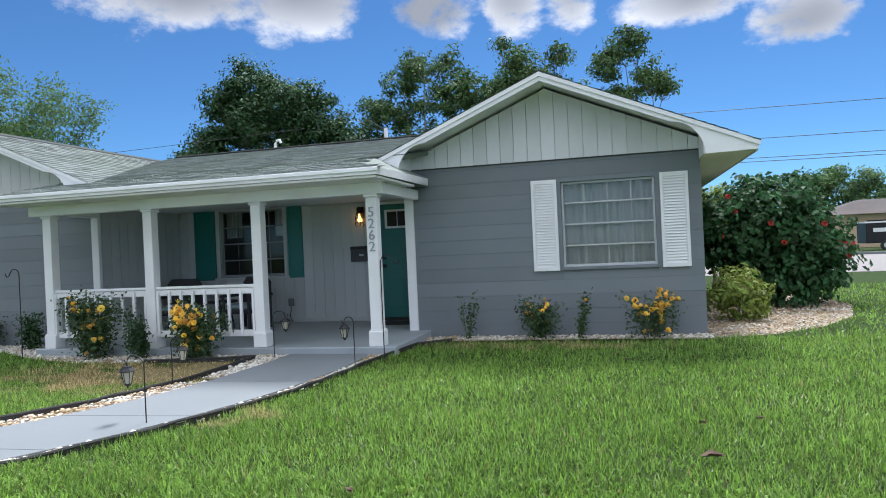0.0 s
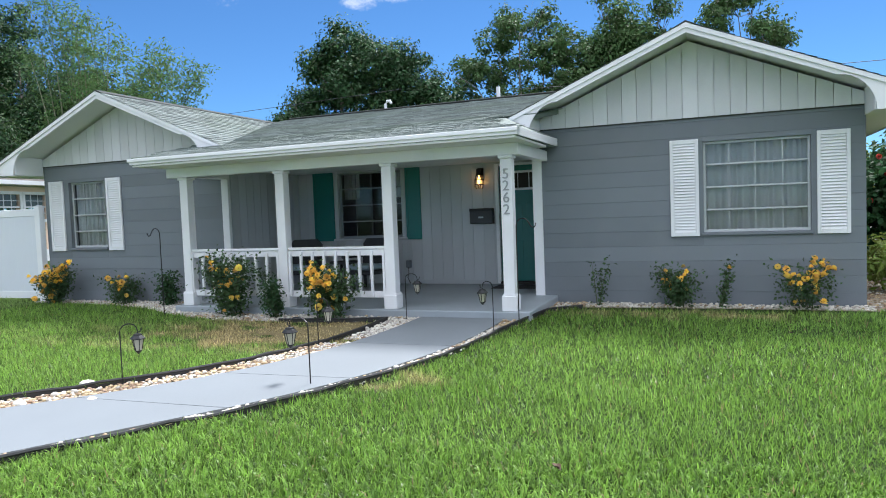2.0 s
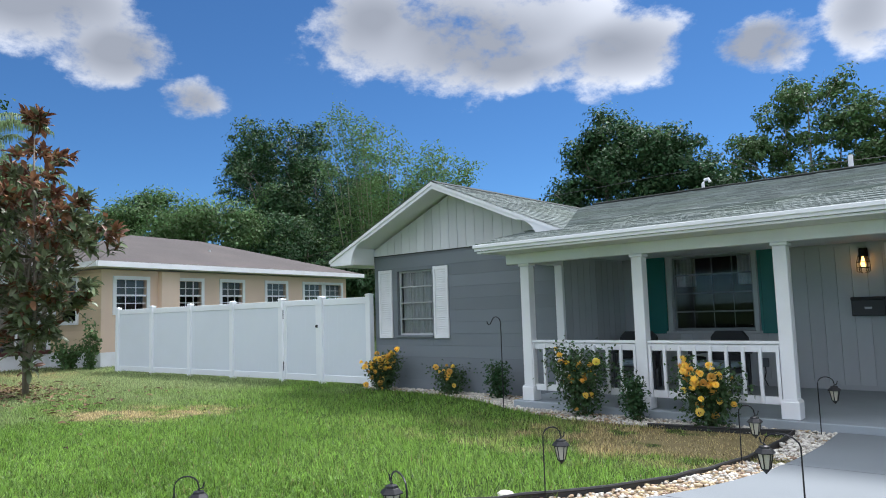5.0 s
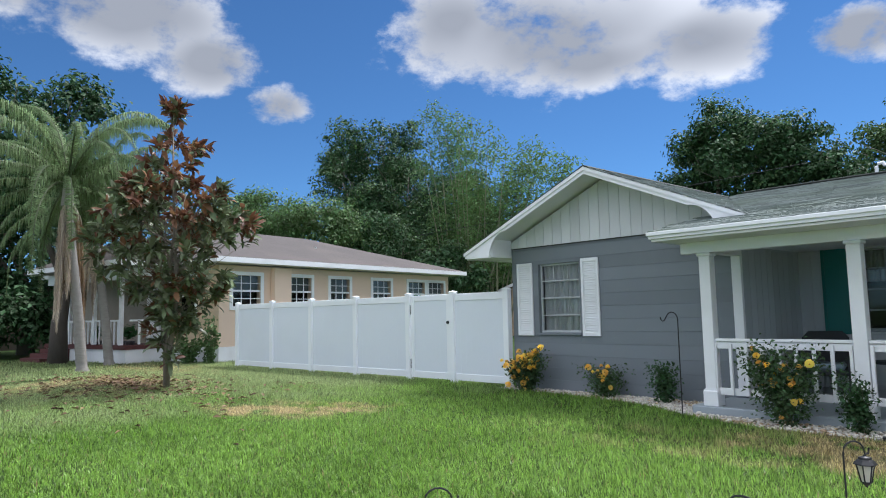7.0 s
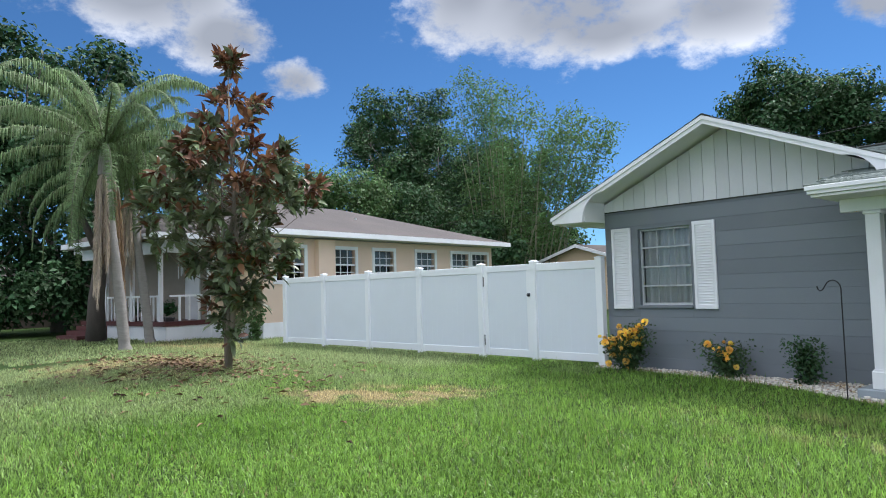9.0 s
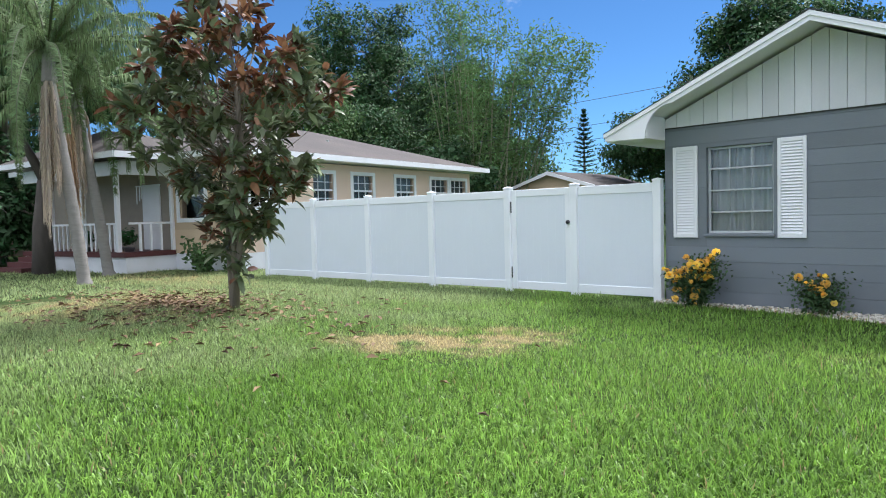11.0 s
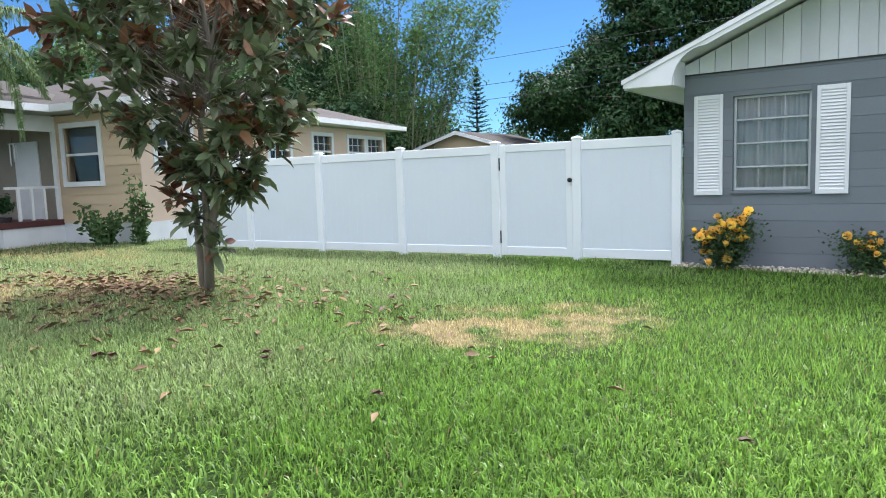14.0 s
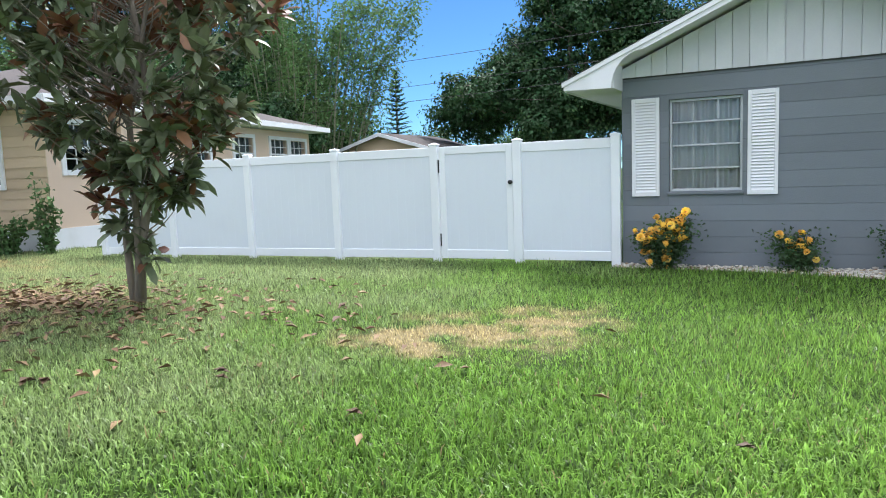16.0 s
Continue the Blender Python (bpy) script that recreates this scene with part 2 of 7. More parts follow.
PALM_BROWN = leaf_material("brown_palm_leaflet", (0.36, 0.24, 0.14), 0.25)
PALM_DEAD = leaf_material("dead_palm_leaflet", (0.60, 0.50, 0.40), 0.2)
YELLOW_PETAL = material("yellow_rose_petal", (1.0, 0.70, 0.15), 0.5, 0.15, 9, 60, 0.0, per="object", hue=0.015, trans=0.2)
RED_PETAL = material("red_hibiscus_petal", (0.50, 0.07, 0.05), 0.5, 0.15, 9, 60, 0.0, trans=0.2)
# brown of the lone lawn leaves, darkened to take in their shadow
SHADED_LEAF = leaf_material("shaded_dry_leaf", (0.075, 0.045, 0.025), trans=0.05)
DRY_LEAF = leaf_material("dry_fallen_leaf", (0.19, 0.12, 0.065), trans=0.05)


# ---- building helpers ----
def mesh_of(name, verts, faces, mat=None, smooth=False):
    me = bpy.data.meshes.new(name)
    me.from_pydata([tuple(v) for v in verts], [], faces)
    if smooth:
        me.polygons.foreach_set("use_smooth", [True] * len(me.polygons))
    if mat:
        me.materials.append(mat)
    me.update()
    return me


def thing(name, at=(0, 0, 0), label="", category="", group="", kind="", rz=0.0):
    """An empty at the base of a thing that carries its parts."""
    ob = new(name)
    ob.empty_display_size = 0.1
    ob.matrix_basis = pose(*at, 0, 0, rz)
    return tagged(ob, label, category, group, kind)


def part(name, bm, mat, parent, label="", smooth=False):
    """Links a bmesh or a mesh as one mesh object under a thing or a part, in the parent's own coordinates."""
    if isinstance(bm, bpy.types.Mesh):
        me = bm
    else:
        me = bpy.data.meshes.new(name)
        bmesh.ops.recalc_face_normals(bm, faces=bm.faces)
        bm.to_mesh(me)
        bm.free()
        if smooth:
            me.polygons.foreach_set("use_smooth", [True] * len(me.polygons))
    if mat and not me.materials:
        me.materials.append(mat)
    ob = new(name, me)
    ob.parent = parent
    if label:
        tagged(ob, label)
    return ob


def solo(name, bm, mat, label, category, group="", kind="", smooth=False):
    ob = part(name, bm, mat, None, "", smooth)
    return tagged(ob, label, category, group, kind)


def box(bm, x0, y0, z0, x1, y1, z1, bevel=0.0):
    v = [bm.verts.new((x, y, z)) for z in (z0, z1) for x, y in ((x0, y0), (x1, y0), (x1, y1), (x0, y1))]
    fs = [bm.faces.new([v[i] for i in f]) for f in ((3, 2, 1, 0), (4, 5, 6, 7), (0, 1, 5, 4), (1, 2, 6, 5), (2, 3, 7, 6), (3, 0, 4, 7))]
    if bevel:
        bmesh.ops.bevel(bm, geom=list({e for f in fs for e in f.edges}), offset=bevel, segments=1, affect="EDGES")
    return bm


def box_bm(*a, bevel=0.0):
    return box(bmesh.new(), *a, bevel=bevel)


def prism(bm, outline, axis, a, b):
    """Pushes a flat outline of pairs along an axis from a to b."""
    put = {"x": lambda p, q, s: (s, p, q), "y": lambda p, q, s: (p, s, q), "z": lambda p, q, s: (p, q, s)}[axis]
    lo = [bm.verts.new(put(p, q, a)) for p, q in outline]
    hi = [bm.verts.new(put(p, q, b)) for p, q in outline]
    n = len(outline)
    bm.faces.new(lo)
    bm.faces.new(hi[::-1])
    for i in range(n):
        bm.faces.new((lo[i], lo[(i + 1) % n], hi[(i + 1) % n], hi[i]))
    return bm


def tube(bm, points, radii, sides=6):
    """A tapered tube along points, closed at both ends."""
    pts = [Vector(p) for p in points]
    if not hasattr(radii, "__len__"):
        radii = [radii] * len(pts)
    rings = []
    for i, p in enumerate(pts):
        d = (pts[min(i + 1, len(pts) - 1)] - pts[max(i - 1, 0)])
        d = d.normalized() if d.length > 1e-9 else Vector((0, 0, 1))
        a = d.cross(Vector((0, 0, 1)) if abs(d.z) < 0.9 else Vector((1, 0, 0))).normalized()
        c = d.cross(a)
        rings.append([bm.verts.new(p + (a * math.cos(t) + c * math.sin(t)) * radii[i]) for t in (2 * math.pi * k / sides for k in range(sides))])
    for r0, r1 in zip(rings, rings[1:]):
        for k in range(sides):
            bm.faces.new((r0[k], r0[(k + 1) % sides], r1[(k + 1) % sides], r1[k]))
    bm.faces.new(rings[0][::-1])
    bm.faces.new(rings[-1])
    return bm


def lathe(bm, profile, sides=10, at=(0, 0)):
    """Turns (radius, height) pairs about the upright axis."""
    rings = [[bm.verts.new((at[0] + r * math.cos(t), at[1] + r * math.sin(t), z)) for t in (2 * math.pi * (k + 0.5) / sides for k in range(sides))] for r, z in profile]
    for r0, r1 in zip(rings, rings[1:]):
        for k in range(sides):
            bm.faces.new((r0[k], r0[(k + 1) % sides], r1[(k + 1) % sides], r1[k]))
    bm.faces.new(rings[0][::-1])
    bm.faces.new(rings[-1])
    return bm


rng = np.random.default_rng(5)


def leaf_mesh(name, centres, normals, sizes, mat, aspect=0.5, r=rng, fold=0.25):
    """Many folded leaves, two triangles each, joined into one mesh."""
    n = len(centres)
    c, up = np.asarray(centres, float), np.asarray(normals, float)
    up = up / np.maximum(np.linalg.norm(up, axis=1, keepdims=True), 1e-6)
    a = np.cross(up, r.normal(size=(n, 3)))
    a /= np.maximum(np.linalg.norm(a, axis=1, keepdims=True), 1e-6)
    b = np.cross(up, a)
    s = np.asarray(sizes, float)[:, None]
    tip, base = c + a * s * 0.5 - up * s * 0.12, c - a * s * 0.5 - up * s * 0.05
    le, ri = c + b * s * aspect * 0.5 + up * s * fold * 0.3, c - b * s * aspect * 0.5 + up * s * fold * 0.3
    v = np.stack([base, le, tip, ri], 1).reshape(-1, 3)
    k = np.arange(n)[:, None] * 4
    f = np.concatenate([k + [0, 1, 2], k + [0, 2, 3]], 1).reshape(-1, 3)
    return tri_mesh(name, v, f, mat)


def tri_mesh(name, v, f, mat):
    me = bpy.data.meshes.new(name)
    me.vertices.add(len(v))
    me.vertices.foreach_set("co", np.asarray(v, np.float32).ravel())
    me.loops.add(f.size)
    me.loops.foreach_set("vertex_index", np.asarray(f, np.int32).ravel())
    me.polygons.add(len(f))
    w = f.shape[1]
    me.polygons.foreach_set("loop_start", np.arange(0, f.size, w, dtype=np.int32))
    me.polygons.foreach_set("loop_total", np.full(len(f), w, np.int32))
    me.materials.append(mat)
    me.update(calc_edges=True)
    return me


# ---- ground ----
def ground_height(x, y):
    return 0.20 * np.exp(-(((x + 19.0) / 5.0) ** 2) - ((y + 6.6) / 3.0) ** 2)


def lawn_material(name, blades):
    m = bpy.data.materials.new(name)
    m.use_nodes = True
    nt = m.node_tree
    N, L = nt.nodes.new, nt.links.new
    b = nt.nodes["Principled BSDF"]
    b.inputs["Roughness"].default_value = 0.38 if blades else 0.9
    b.inputs["Specular IOR Level"].default_value = 0.32 if blades else 0.1
    geo = N("ShaderNodeNewGeometry")
    flat = N("ShaderNodeVectorMath")
    flat.operation = "MULTIPLY"
    flat.inputs[1].default_value = (1, 1, 0)
    L(geo.outputs["Position"], flat.inputs[0])
    pos = flat.outputs[0]

    def noise_at(scale, detail=4.0):
        n = N("ShaderNodeTexNoise")
        n.inputs["Scale"].default_value, n.inputs["Detail"].default_value = scale, detail
        L(pos, n.inputs["Vector"])
        return n.outputs["Fac"]

    def op(kind, a, c, d=None):
        n = N("ShaderNodeMath")
        n.operation = kind
        for i, v in enumerate((a, c, d)):
            if v is None:
                continue
            if isinstance(v, (int, float)):
                n.inputs[i].default_value = v
            else:
                L(v, n.inputs[i])
        return n.outputs[0]

    def blend(fac, a, c):
        n = N("ShaderNodeMix")
        n.data_type = "RGBA"
        L(fac, n.inputs["Factor"])
        for key, v in (("A", a), ("B", c)):
            if isinstance(v, tuple):
                n.inputs[key].default_value = (*v, 1)
            else:
                L(v, n.inputs[key])
        return n.outputs["Result"]

    def step(v, lo, hi):
        n = N("ShaderNodeMapRange")
        n.interpolation_type = "SMOOTHSTEP"
        n.inputs["From Min"].default_value, n.inputs["From Max"].default_value = lo, hi
        L(v, n.inputs["Value"])
        return n.outputs[0]

    sep = N("ShaderNodeSeparateXYZ")
    L(pos, sep.inputs[0])
    rough_edge = noise_at(2.3, 8)
    green = blend(step(noise_at(0.45), 0.35, 0.65), (0.170, 0.300, 0.046), (0.235, 0.388, 0.070)) if blades else blend(noise_at(2.0), (0.026, 0.052, 0.011), (0.040, 0.070, 0.016))
    fine = noise_at(14, 2)
    green = blend(step(fine, 0.4, 0.7), green, (0.115, 0.205, 0.040) if blades else (0.03, 0.045, 0.014))
    if blades:
        worn = step(op("MULTIPLY_ADD", sep.outputs[0], -0.22, op("MULTIPLY_ADD", noise_at(0.5, 5), 2.6, -4.1)), 0.0, 1.2)
        green = blend(worn, green, (0.285, 0.355, 0.150))
    # dry patches: centre, half widths, strength; the last, by the porch, also paints in shading
    dry = None
    for cx, cy, rx, ry, k in ((-14.5, -5.85, 0.55, 0.5, 1.0), (-13.55, -4.95, 0.6, 1.0, 0.85), (-14.3, -4.9, 0.6, 0.5, 0.5), (-6.5, -2.85, 1.35, 0.85, 1.7), (-4.3, -4.95, 0.45, 0.35, 0.8), (-19.6, -5.6, 3.2, 1.6, 0.52),
                              (-25.5, -3.2, 4.0, 1.5, 0.75), (-19.2, -7.4, 2.5, 1.2, 0.55), (-2.3, -0.95, 2.2, 0.5, 0.75), (-9.0, -3.6, 3.0, 1.5, 0.45)):
        qx = op("MULTIPLY", op("SUBTRACT", sep.outputs[0], cx), 1 / rx)
        qy = op("MULTIPLY", op("SUBTRACT", sep.outputs[1], cy), 1 / ry)
        g = op("MULTIPLY", op("EXPONENT", op("MULTIPLY", op("ADD", op("MULTIPLY", qx, qx), op("MULTIPLY", qy, qy)), -0.8), 0), k)
        dry = g if dry is None else op("ADD", dry, g)
    patch = step(op("MULTIPLY", dry, op("MULTIPLY_ADD", rough_edge, 3.4, -0.95)), 0.2, 0.95)
    straw = blend(fine, (0.50, 0.42, 0.215), (0.39, 0.32, 0.155)) if blades else blend(fine, (0.27, 0.22, 0.115), (0.18, 0.145, 0.07))
    colour = blend(patch, green, straw)
    if blades:
        rnd = geo.outputs["Random Per Island"]
        hsv = N("ShaderNodeHueSaturation")
        v = N("ShaderNodeMapRange")
        v.inputs["To Min"].default_value, v.inputs["To Max"].default_value = 0.34, 1.78
        L(rnd, v.inputs["Value"])
        L(v.outputs[0], hsv.inputs["Value"])
        L(colour, hsv.inputs["Color"])
        colour = blend(step(rnd, 0.982, 0.988), hsv.outputs[0], (0.34, 0.27, 0.13))
        tr, mx = N("ShaderNodeBsdfTranslucent"), N("ShaderNodeMixShader")
        L(colour, tr.inputs[0])
        mx.inputs[0].default_value = 0.5
        L(b.outputs[0], mx.inputs[1])
        L(tr.outputs[0], mx.inputs[2])
        L(mx.outputs[0], nt.nodes["Material Output"].inputs[0])
    else:
        bp = N("ShaderNodeBump")
        bp.inputs["Strength"].default_value, bp.inputs["Distance"].default_value = 0.8, 0.03
        L(noise_at(45, 4), bp.inputs["Height"])
        L(bp.outputs[0], b.inputs["Normal"])
    L(colour, b.inputs["Base Color"])
    return m


def build_ground():
    xs = np.unique(np.concatenate([[-2500, -600, -200, -90, -60], np.arange(-45, 14.1, 0.5), [30, 60, 120, 300, 900, 2500]]))
    ys = np.unique(np.concatenate([[-2500, -600, -150, -60, -30], np.arange(-16, 4.1, 0.5), [8, 15, 30, 60, 120, 300, 900, 2500]]))
    gx, gy = np.meshgrid(xs, ys)
    v = np.stack([gx, gy, ground_height(gx, gy) - 0.0], -1).reshape(-1, 3)
    i = np.arange(len(ys) - 1)[:, None] * len(xs) + np.arange(len(xs) - 1)[None]
    f = np.stack([i, i + 1, i + 1 + len(xs), i + len(xs)], -1).reshape(-1, 4)
    me = tri_mesh("ground", v, f, lawn_material("lawn_soil", False))
    me.polygons.foreach_set("use_smooth", [True] * len(me.polygons))
    tagged(new("ground", me), "green lawn with dry straw patches around the house", "lawn", kind="structure")


build_ground()


# ---- walkway: centre line bends from the porch to the street ----
def bezier(p0, p1, p2, p3, n):
    t = np.linspace(0, 1, n)[:, None]
    p0, p1, p2, p3 = (np.array(p, float) for p in (p0, p1, p2, p3))
    return (1 - t) ** 3 * p0 + 3 * (1 - t) ** 2 * t * p1 + 3 * (1 - t) * t * t * p2 + t ** 3 * p3


PATH_LEFT = np.concatenate([bezier((-5.5, -1.72), (-5.45, -3.2), (-5.5, -4.6), (-6.55, -5.95), 20), bezier((-6.55, -5.95), (-7.3, -6.9), (-8.4, -8.0), (-10.2, -12.5), 20)[1:]])
PATH_RIGHT = np.concatenate([bezier((-4.33, -1.72), (-4.25, -3.2), (-4.4, -4.5), (-5.1, -5.85), 20), bezier((-5.1, -5.85), (-5.75, -7.0), (-6.9, -8.4), (-8.7, -13.0), 20)[1:]])


def build_walkway():
    walkway = thing("walkway", label="pale grey painted concrete garden walkway", category="path", kind="structure")
    n = len(PATH_LEFT)
    cuts = [0, 8, 15, 20, 26, 32, n - 1]
    for a, b in zip(cuts, cuts[1:]):
        bm = bmesh.new()
        idx = list(range(a, b + 1))
        l, r = PATH_LEFT[idx].copy(), PATH_RIGHT[idx].copy()
        for side in (l, r):
            d0, d1 = side[1] - side[0], side[-2] - side[-1]
            side[0] += d0 / np.linalg.norm(d0) * 0.006
            side[-1] += d1 / np.linalg.norm(d1) * 0.006
        outline = [tuple(p) for p in l] + [tuple(p) for p in r[::-1]]
        prism(bm, outline, "z", -0.1, 0.035)
        bmesh.ops.recalc_face_normals(bm, faces=bm.faces)
        part("slab", bm, CONCRETE, walkway)


build_walkway()


# ---- house ----
house = thing("house", label="single-storey grey block house with white gables and a porch", category="house")
WING = {"right": (-2.11, 2.11, 0.0, -0.62), "left": (-11.68, 2.18, -0.62, -1.22)}   # ridge x, half width, front y, fascia y
RIDGE, WALL_TOP, SLOPE, BACK = 3.71, 2.61, 0.425, 10.8
WIN = {"right": (-1.94, -0.62, 1.01, 2.26, 4), "left": (-13.23, -12.31, 1.02, 2.26, 3)}


def grid_wall(bm, us, zs, solid, put, w0, w1):
    """One connected wall from a grid of cells; put(u, w, z) gives the place, solid(i, j) tells which cells are filled."""
    nu, nz = len(us), len(zs)
    vert = {}

    def at(i, j, k):
        key = (i, j, k)
        if key not in vert:
            vert[key] = bm.verts.new(put(us[i], (w0, w1)[k], zs[j]))
        return vert[key]

    full = {(i, j) for i in range(nu - 1) for j in range(nz - 1) if solid(i, j)}
    for i, j in full:
        bm.faces.new((at(i, j, 0), at(i + 1, j, 0), at(i + 1, j + 1, 0), at(i, j + 1, 0)))
        bm.faces.new((at(i, j + 1, 1), at(i + 1, j + 1, 1), at(i + 1, j, 1), at(i, j, 1)))
        for di, dj, a, c in ((-1, 0, (i, j), (i, j + 1)), (1, 0, (i + 1, j), (i + 1, j + 1)), (0, -1, (i, j), (i + 1, j)), (0, 1, (i, j + 1), (i + 1, j + 1))):
            if (i + di, j + dj) not in full:
                bm.faces.new((at(*a, 0), at(*c, 0), at(*c, 1), at(*a, 1)))
    return bm


def wall_with_hole(bm, x0, x1, z0, z1, y0, y1, hole):
    hx0, hx1, hz0, hz1 = hole
    grid_wall(bm, (x0, hx0, hx1, x1), (z0, hz0, hz1, z1), lambda i, j: not (i == 1 and j == 1), lambda u, w, z: (u, w, z), y0, y1)


# unseen ceilings, back gables and back wall, added to shut daylight out
for cx_, half_, fy_, ry_ in WING.values():
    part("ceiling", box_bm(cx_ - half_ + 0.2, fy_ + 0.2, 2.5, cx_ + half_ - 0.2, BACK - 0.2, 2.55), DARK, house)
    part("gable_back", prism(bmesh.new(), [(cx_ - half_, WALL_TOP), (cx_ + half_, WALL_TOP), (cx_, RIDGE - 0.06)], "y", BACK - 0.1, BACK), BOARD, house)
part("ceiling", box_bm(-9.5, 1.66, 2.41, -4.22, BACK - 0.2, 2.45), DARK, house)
part("wall", box_bm(-9.5, BACK - 0.2, -0.3, -4.22, BACK, 2.5), GREY_WALL, house)


def build_window(x0, x1, z0, z1, y, cols, rows=4, curtain=True, frame_mat=ALU):
    win = part("window", box_bm(x0, y + 0.07, z0, x0 + 0.035, y + 0.12, z1, bevel=0.004), frame_mat, house, "aluminium awning window with a white curtain behind" if curtain else "aluminium window with dark room behind")
    part("frame", box_bm(x1 - 0.035, y + 0.07, z0, x1, y + 0.12, z1, bevel=0.004), frame_mat, win)
    part("frame", box_bm(x0 + 0.035, y + 0.07, z1 - 0.035, x1 - 0.035, y + 0.12, z1, bevel=0.004), frame_mat, win)
    part("frame", box_bm(x0 + 0.035, y + 0.07, z0, x1 - 0.035, y + 0.12, z0 + 0.04, bevel=0.004), frame_mat, win)
    part("sill", box_bm(x0 - 0.02, y - 0.035, z0 - 0.045, x1 + 0.02, y + 0.11, z0 - 0.003, bevel=0.008), GREY_WALL, win)
    h = (z1 - z0) / rows
    w = (x1 - x0) / cols
    for r in range(1, rows):
        part("rail", box_bm(x0 + 0.035, y + 0.06, z0 + r * h - 0.012, x1 - 0.035, y + 0.115, z0 + r * h + 0.012, bevel=0.004), frame_mat, win)
    for r in range(rows):
        for c in range(1, cols):
            x = x0 + c * w
            part("muntin", box_bm(x - (0.008 if r == rows - 1 else 0.004), y + 0.08, z0 + r * h + 0.02, x + (0.008 if r == rows - 1 else 0.004), y + 0.1, z0 + (r + 1) * h - 0.02), frame_mat, win)
        for c in range(cols):
            xa, xb, za, zb = x0 + c * w + 0.008, x0 + (c + 1) * w - 0.008, z0 + r * h + 0.015, z0 + (r + 1) * h - 0.015
            g = part("pane", mesh_of("pane", [(xa, y + 0.09, za), (xb, y + 0.09, za), (xb, y + 0.09, zb), (xa, y + 0.09, zb)], [(0, 1, 2, 3)], GLASS), None, win)
            g.visible_shadow = False
    if curtain:
        n = 160
        xs = np.linspace(x0 - 0.05, x1 + 0.05, n)
        ph = np.cumsum(rng.uniform(0.10, 0.62, n))
        ys = y + 0.175 + 0.028 * np.sin(ph) + 0.012 * np.sin(ph * 0.37 + 1)
        v = [(x, yy, z) for z in (z0 - 0.05, z1 + 0.05) for x, yy in zip(xs, ys)]
        f = [(i, i + 1, n + i + 1, n + i) for i in range(n - 1)]
        part("curtain", mesh_of("curtain", v, f, CURTAIN, smooth=True), None, win, "gathered white sheer curtain")
    return win


def build_shutter(x0, x1, z0, z1, y, mat=WHITE, slats=True):
    sh = part("shutter", box_bm(x0, y - 0.035, z0, x0 + 0.045, y - 0.003, z1, bevel=0.004), mat, house, "white louvred window shutter" if slats else "flat teal board shutter")
    if not slats:
        part("panel", box_bm(x0 + 0.045, y - 0.03, z0, x1, y - 0.003, z1, bevel=0.004), mat, sh)
        return sh
    part("stile", box_bm(x1 - 0.045, y - 0.035, z0, x1, y - 0.003, z1, bevel=0.004), mat, sh)
    for a, b in ((z0, z0 + 0.06), (z1 - 0.06, z1)):
        part("rail", box_bm(x0 + 0.045, y - 0.034, a, x1 - 0.045, y - 0.003, b, bevel=0.004), mat, sh)
    part("backing", box_bm(x0 + 0.045, y - 0.012, z0 + 0.06, x1 - 0.045, y - 0.004, z1 - 0.06), mat, sh)
    n = 30
    me = None
    for k in range(n):
        z = z0 + 0.075 + (z1 - z0 - 0.15) * k / (n - 1)
        if me is None:
            bm = bmesh.new()
            prism(bm, [(-0.032, -0.014), (-0.026, -0.016), (-0.008, 0.012), (-0.014, 0.014)], "x", x0 + 0.046, x1 - 0.046)
            bmesh.ops.recalc_face_normals(bm, faces=bm.faces)
            me = bpy.data.meshes.new("slat")
            bm.to_mesh(me)
            bm.free()
        part("slat", me, mat, sh).location = (0, y, z)
    return sh


def rake_outline(cx, half, tip, side):
    """The gable's barge board: straight along the slope, with a curved bracket at the eave."""
    t = lambda dx: RIDGE - 0.03 + 0.06 - SLOPE * dx
    pts = [(0, t(0)), (tip, t(tip)), (tip, t(tip) - 0.11), (half + 0.0, t(tip) - 0.125)]
    low = t(tip) - 0.125
    for k in range(1, 9):
        a = k / 8 * math.pi / 2
        dx = half - 0.42 * (1 - math.cos(a))
        pts.append((dx, low + (t(half - 0.42) - 0.12 - low) * math.sin(a)))
    pts.append((0, t(0) - 0.12))
    return [(cx + side * x, z) for x, z in pts]


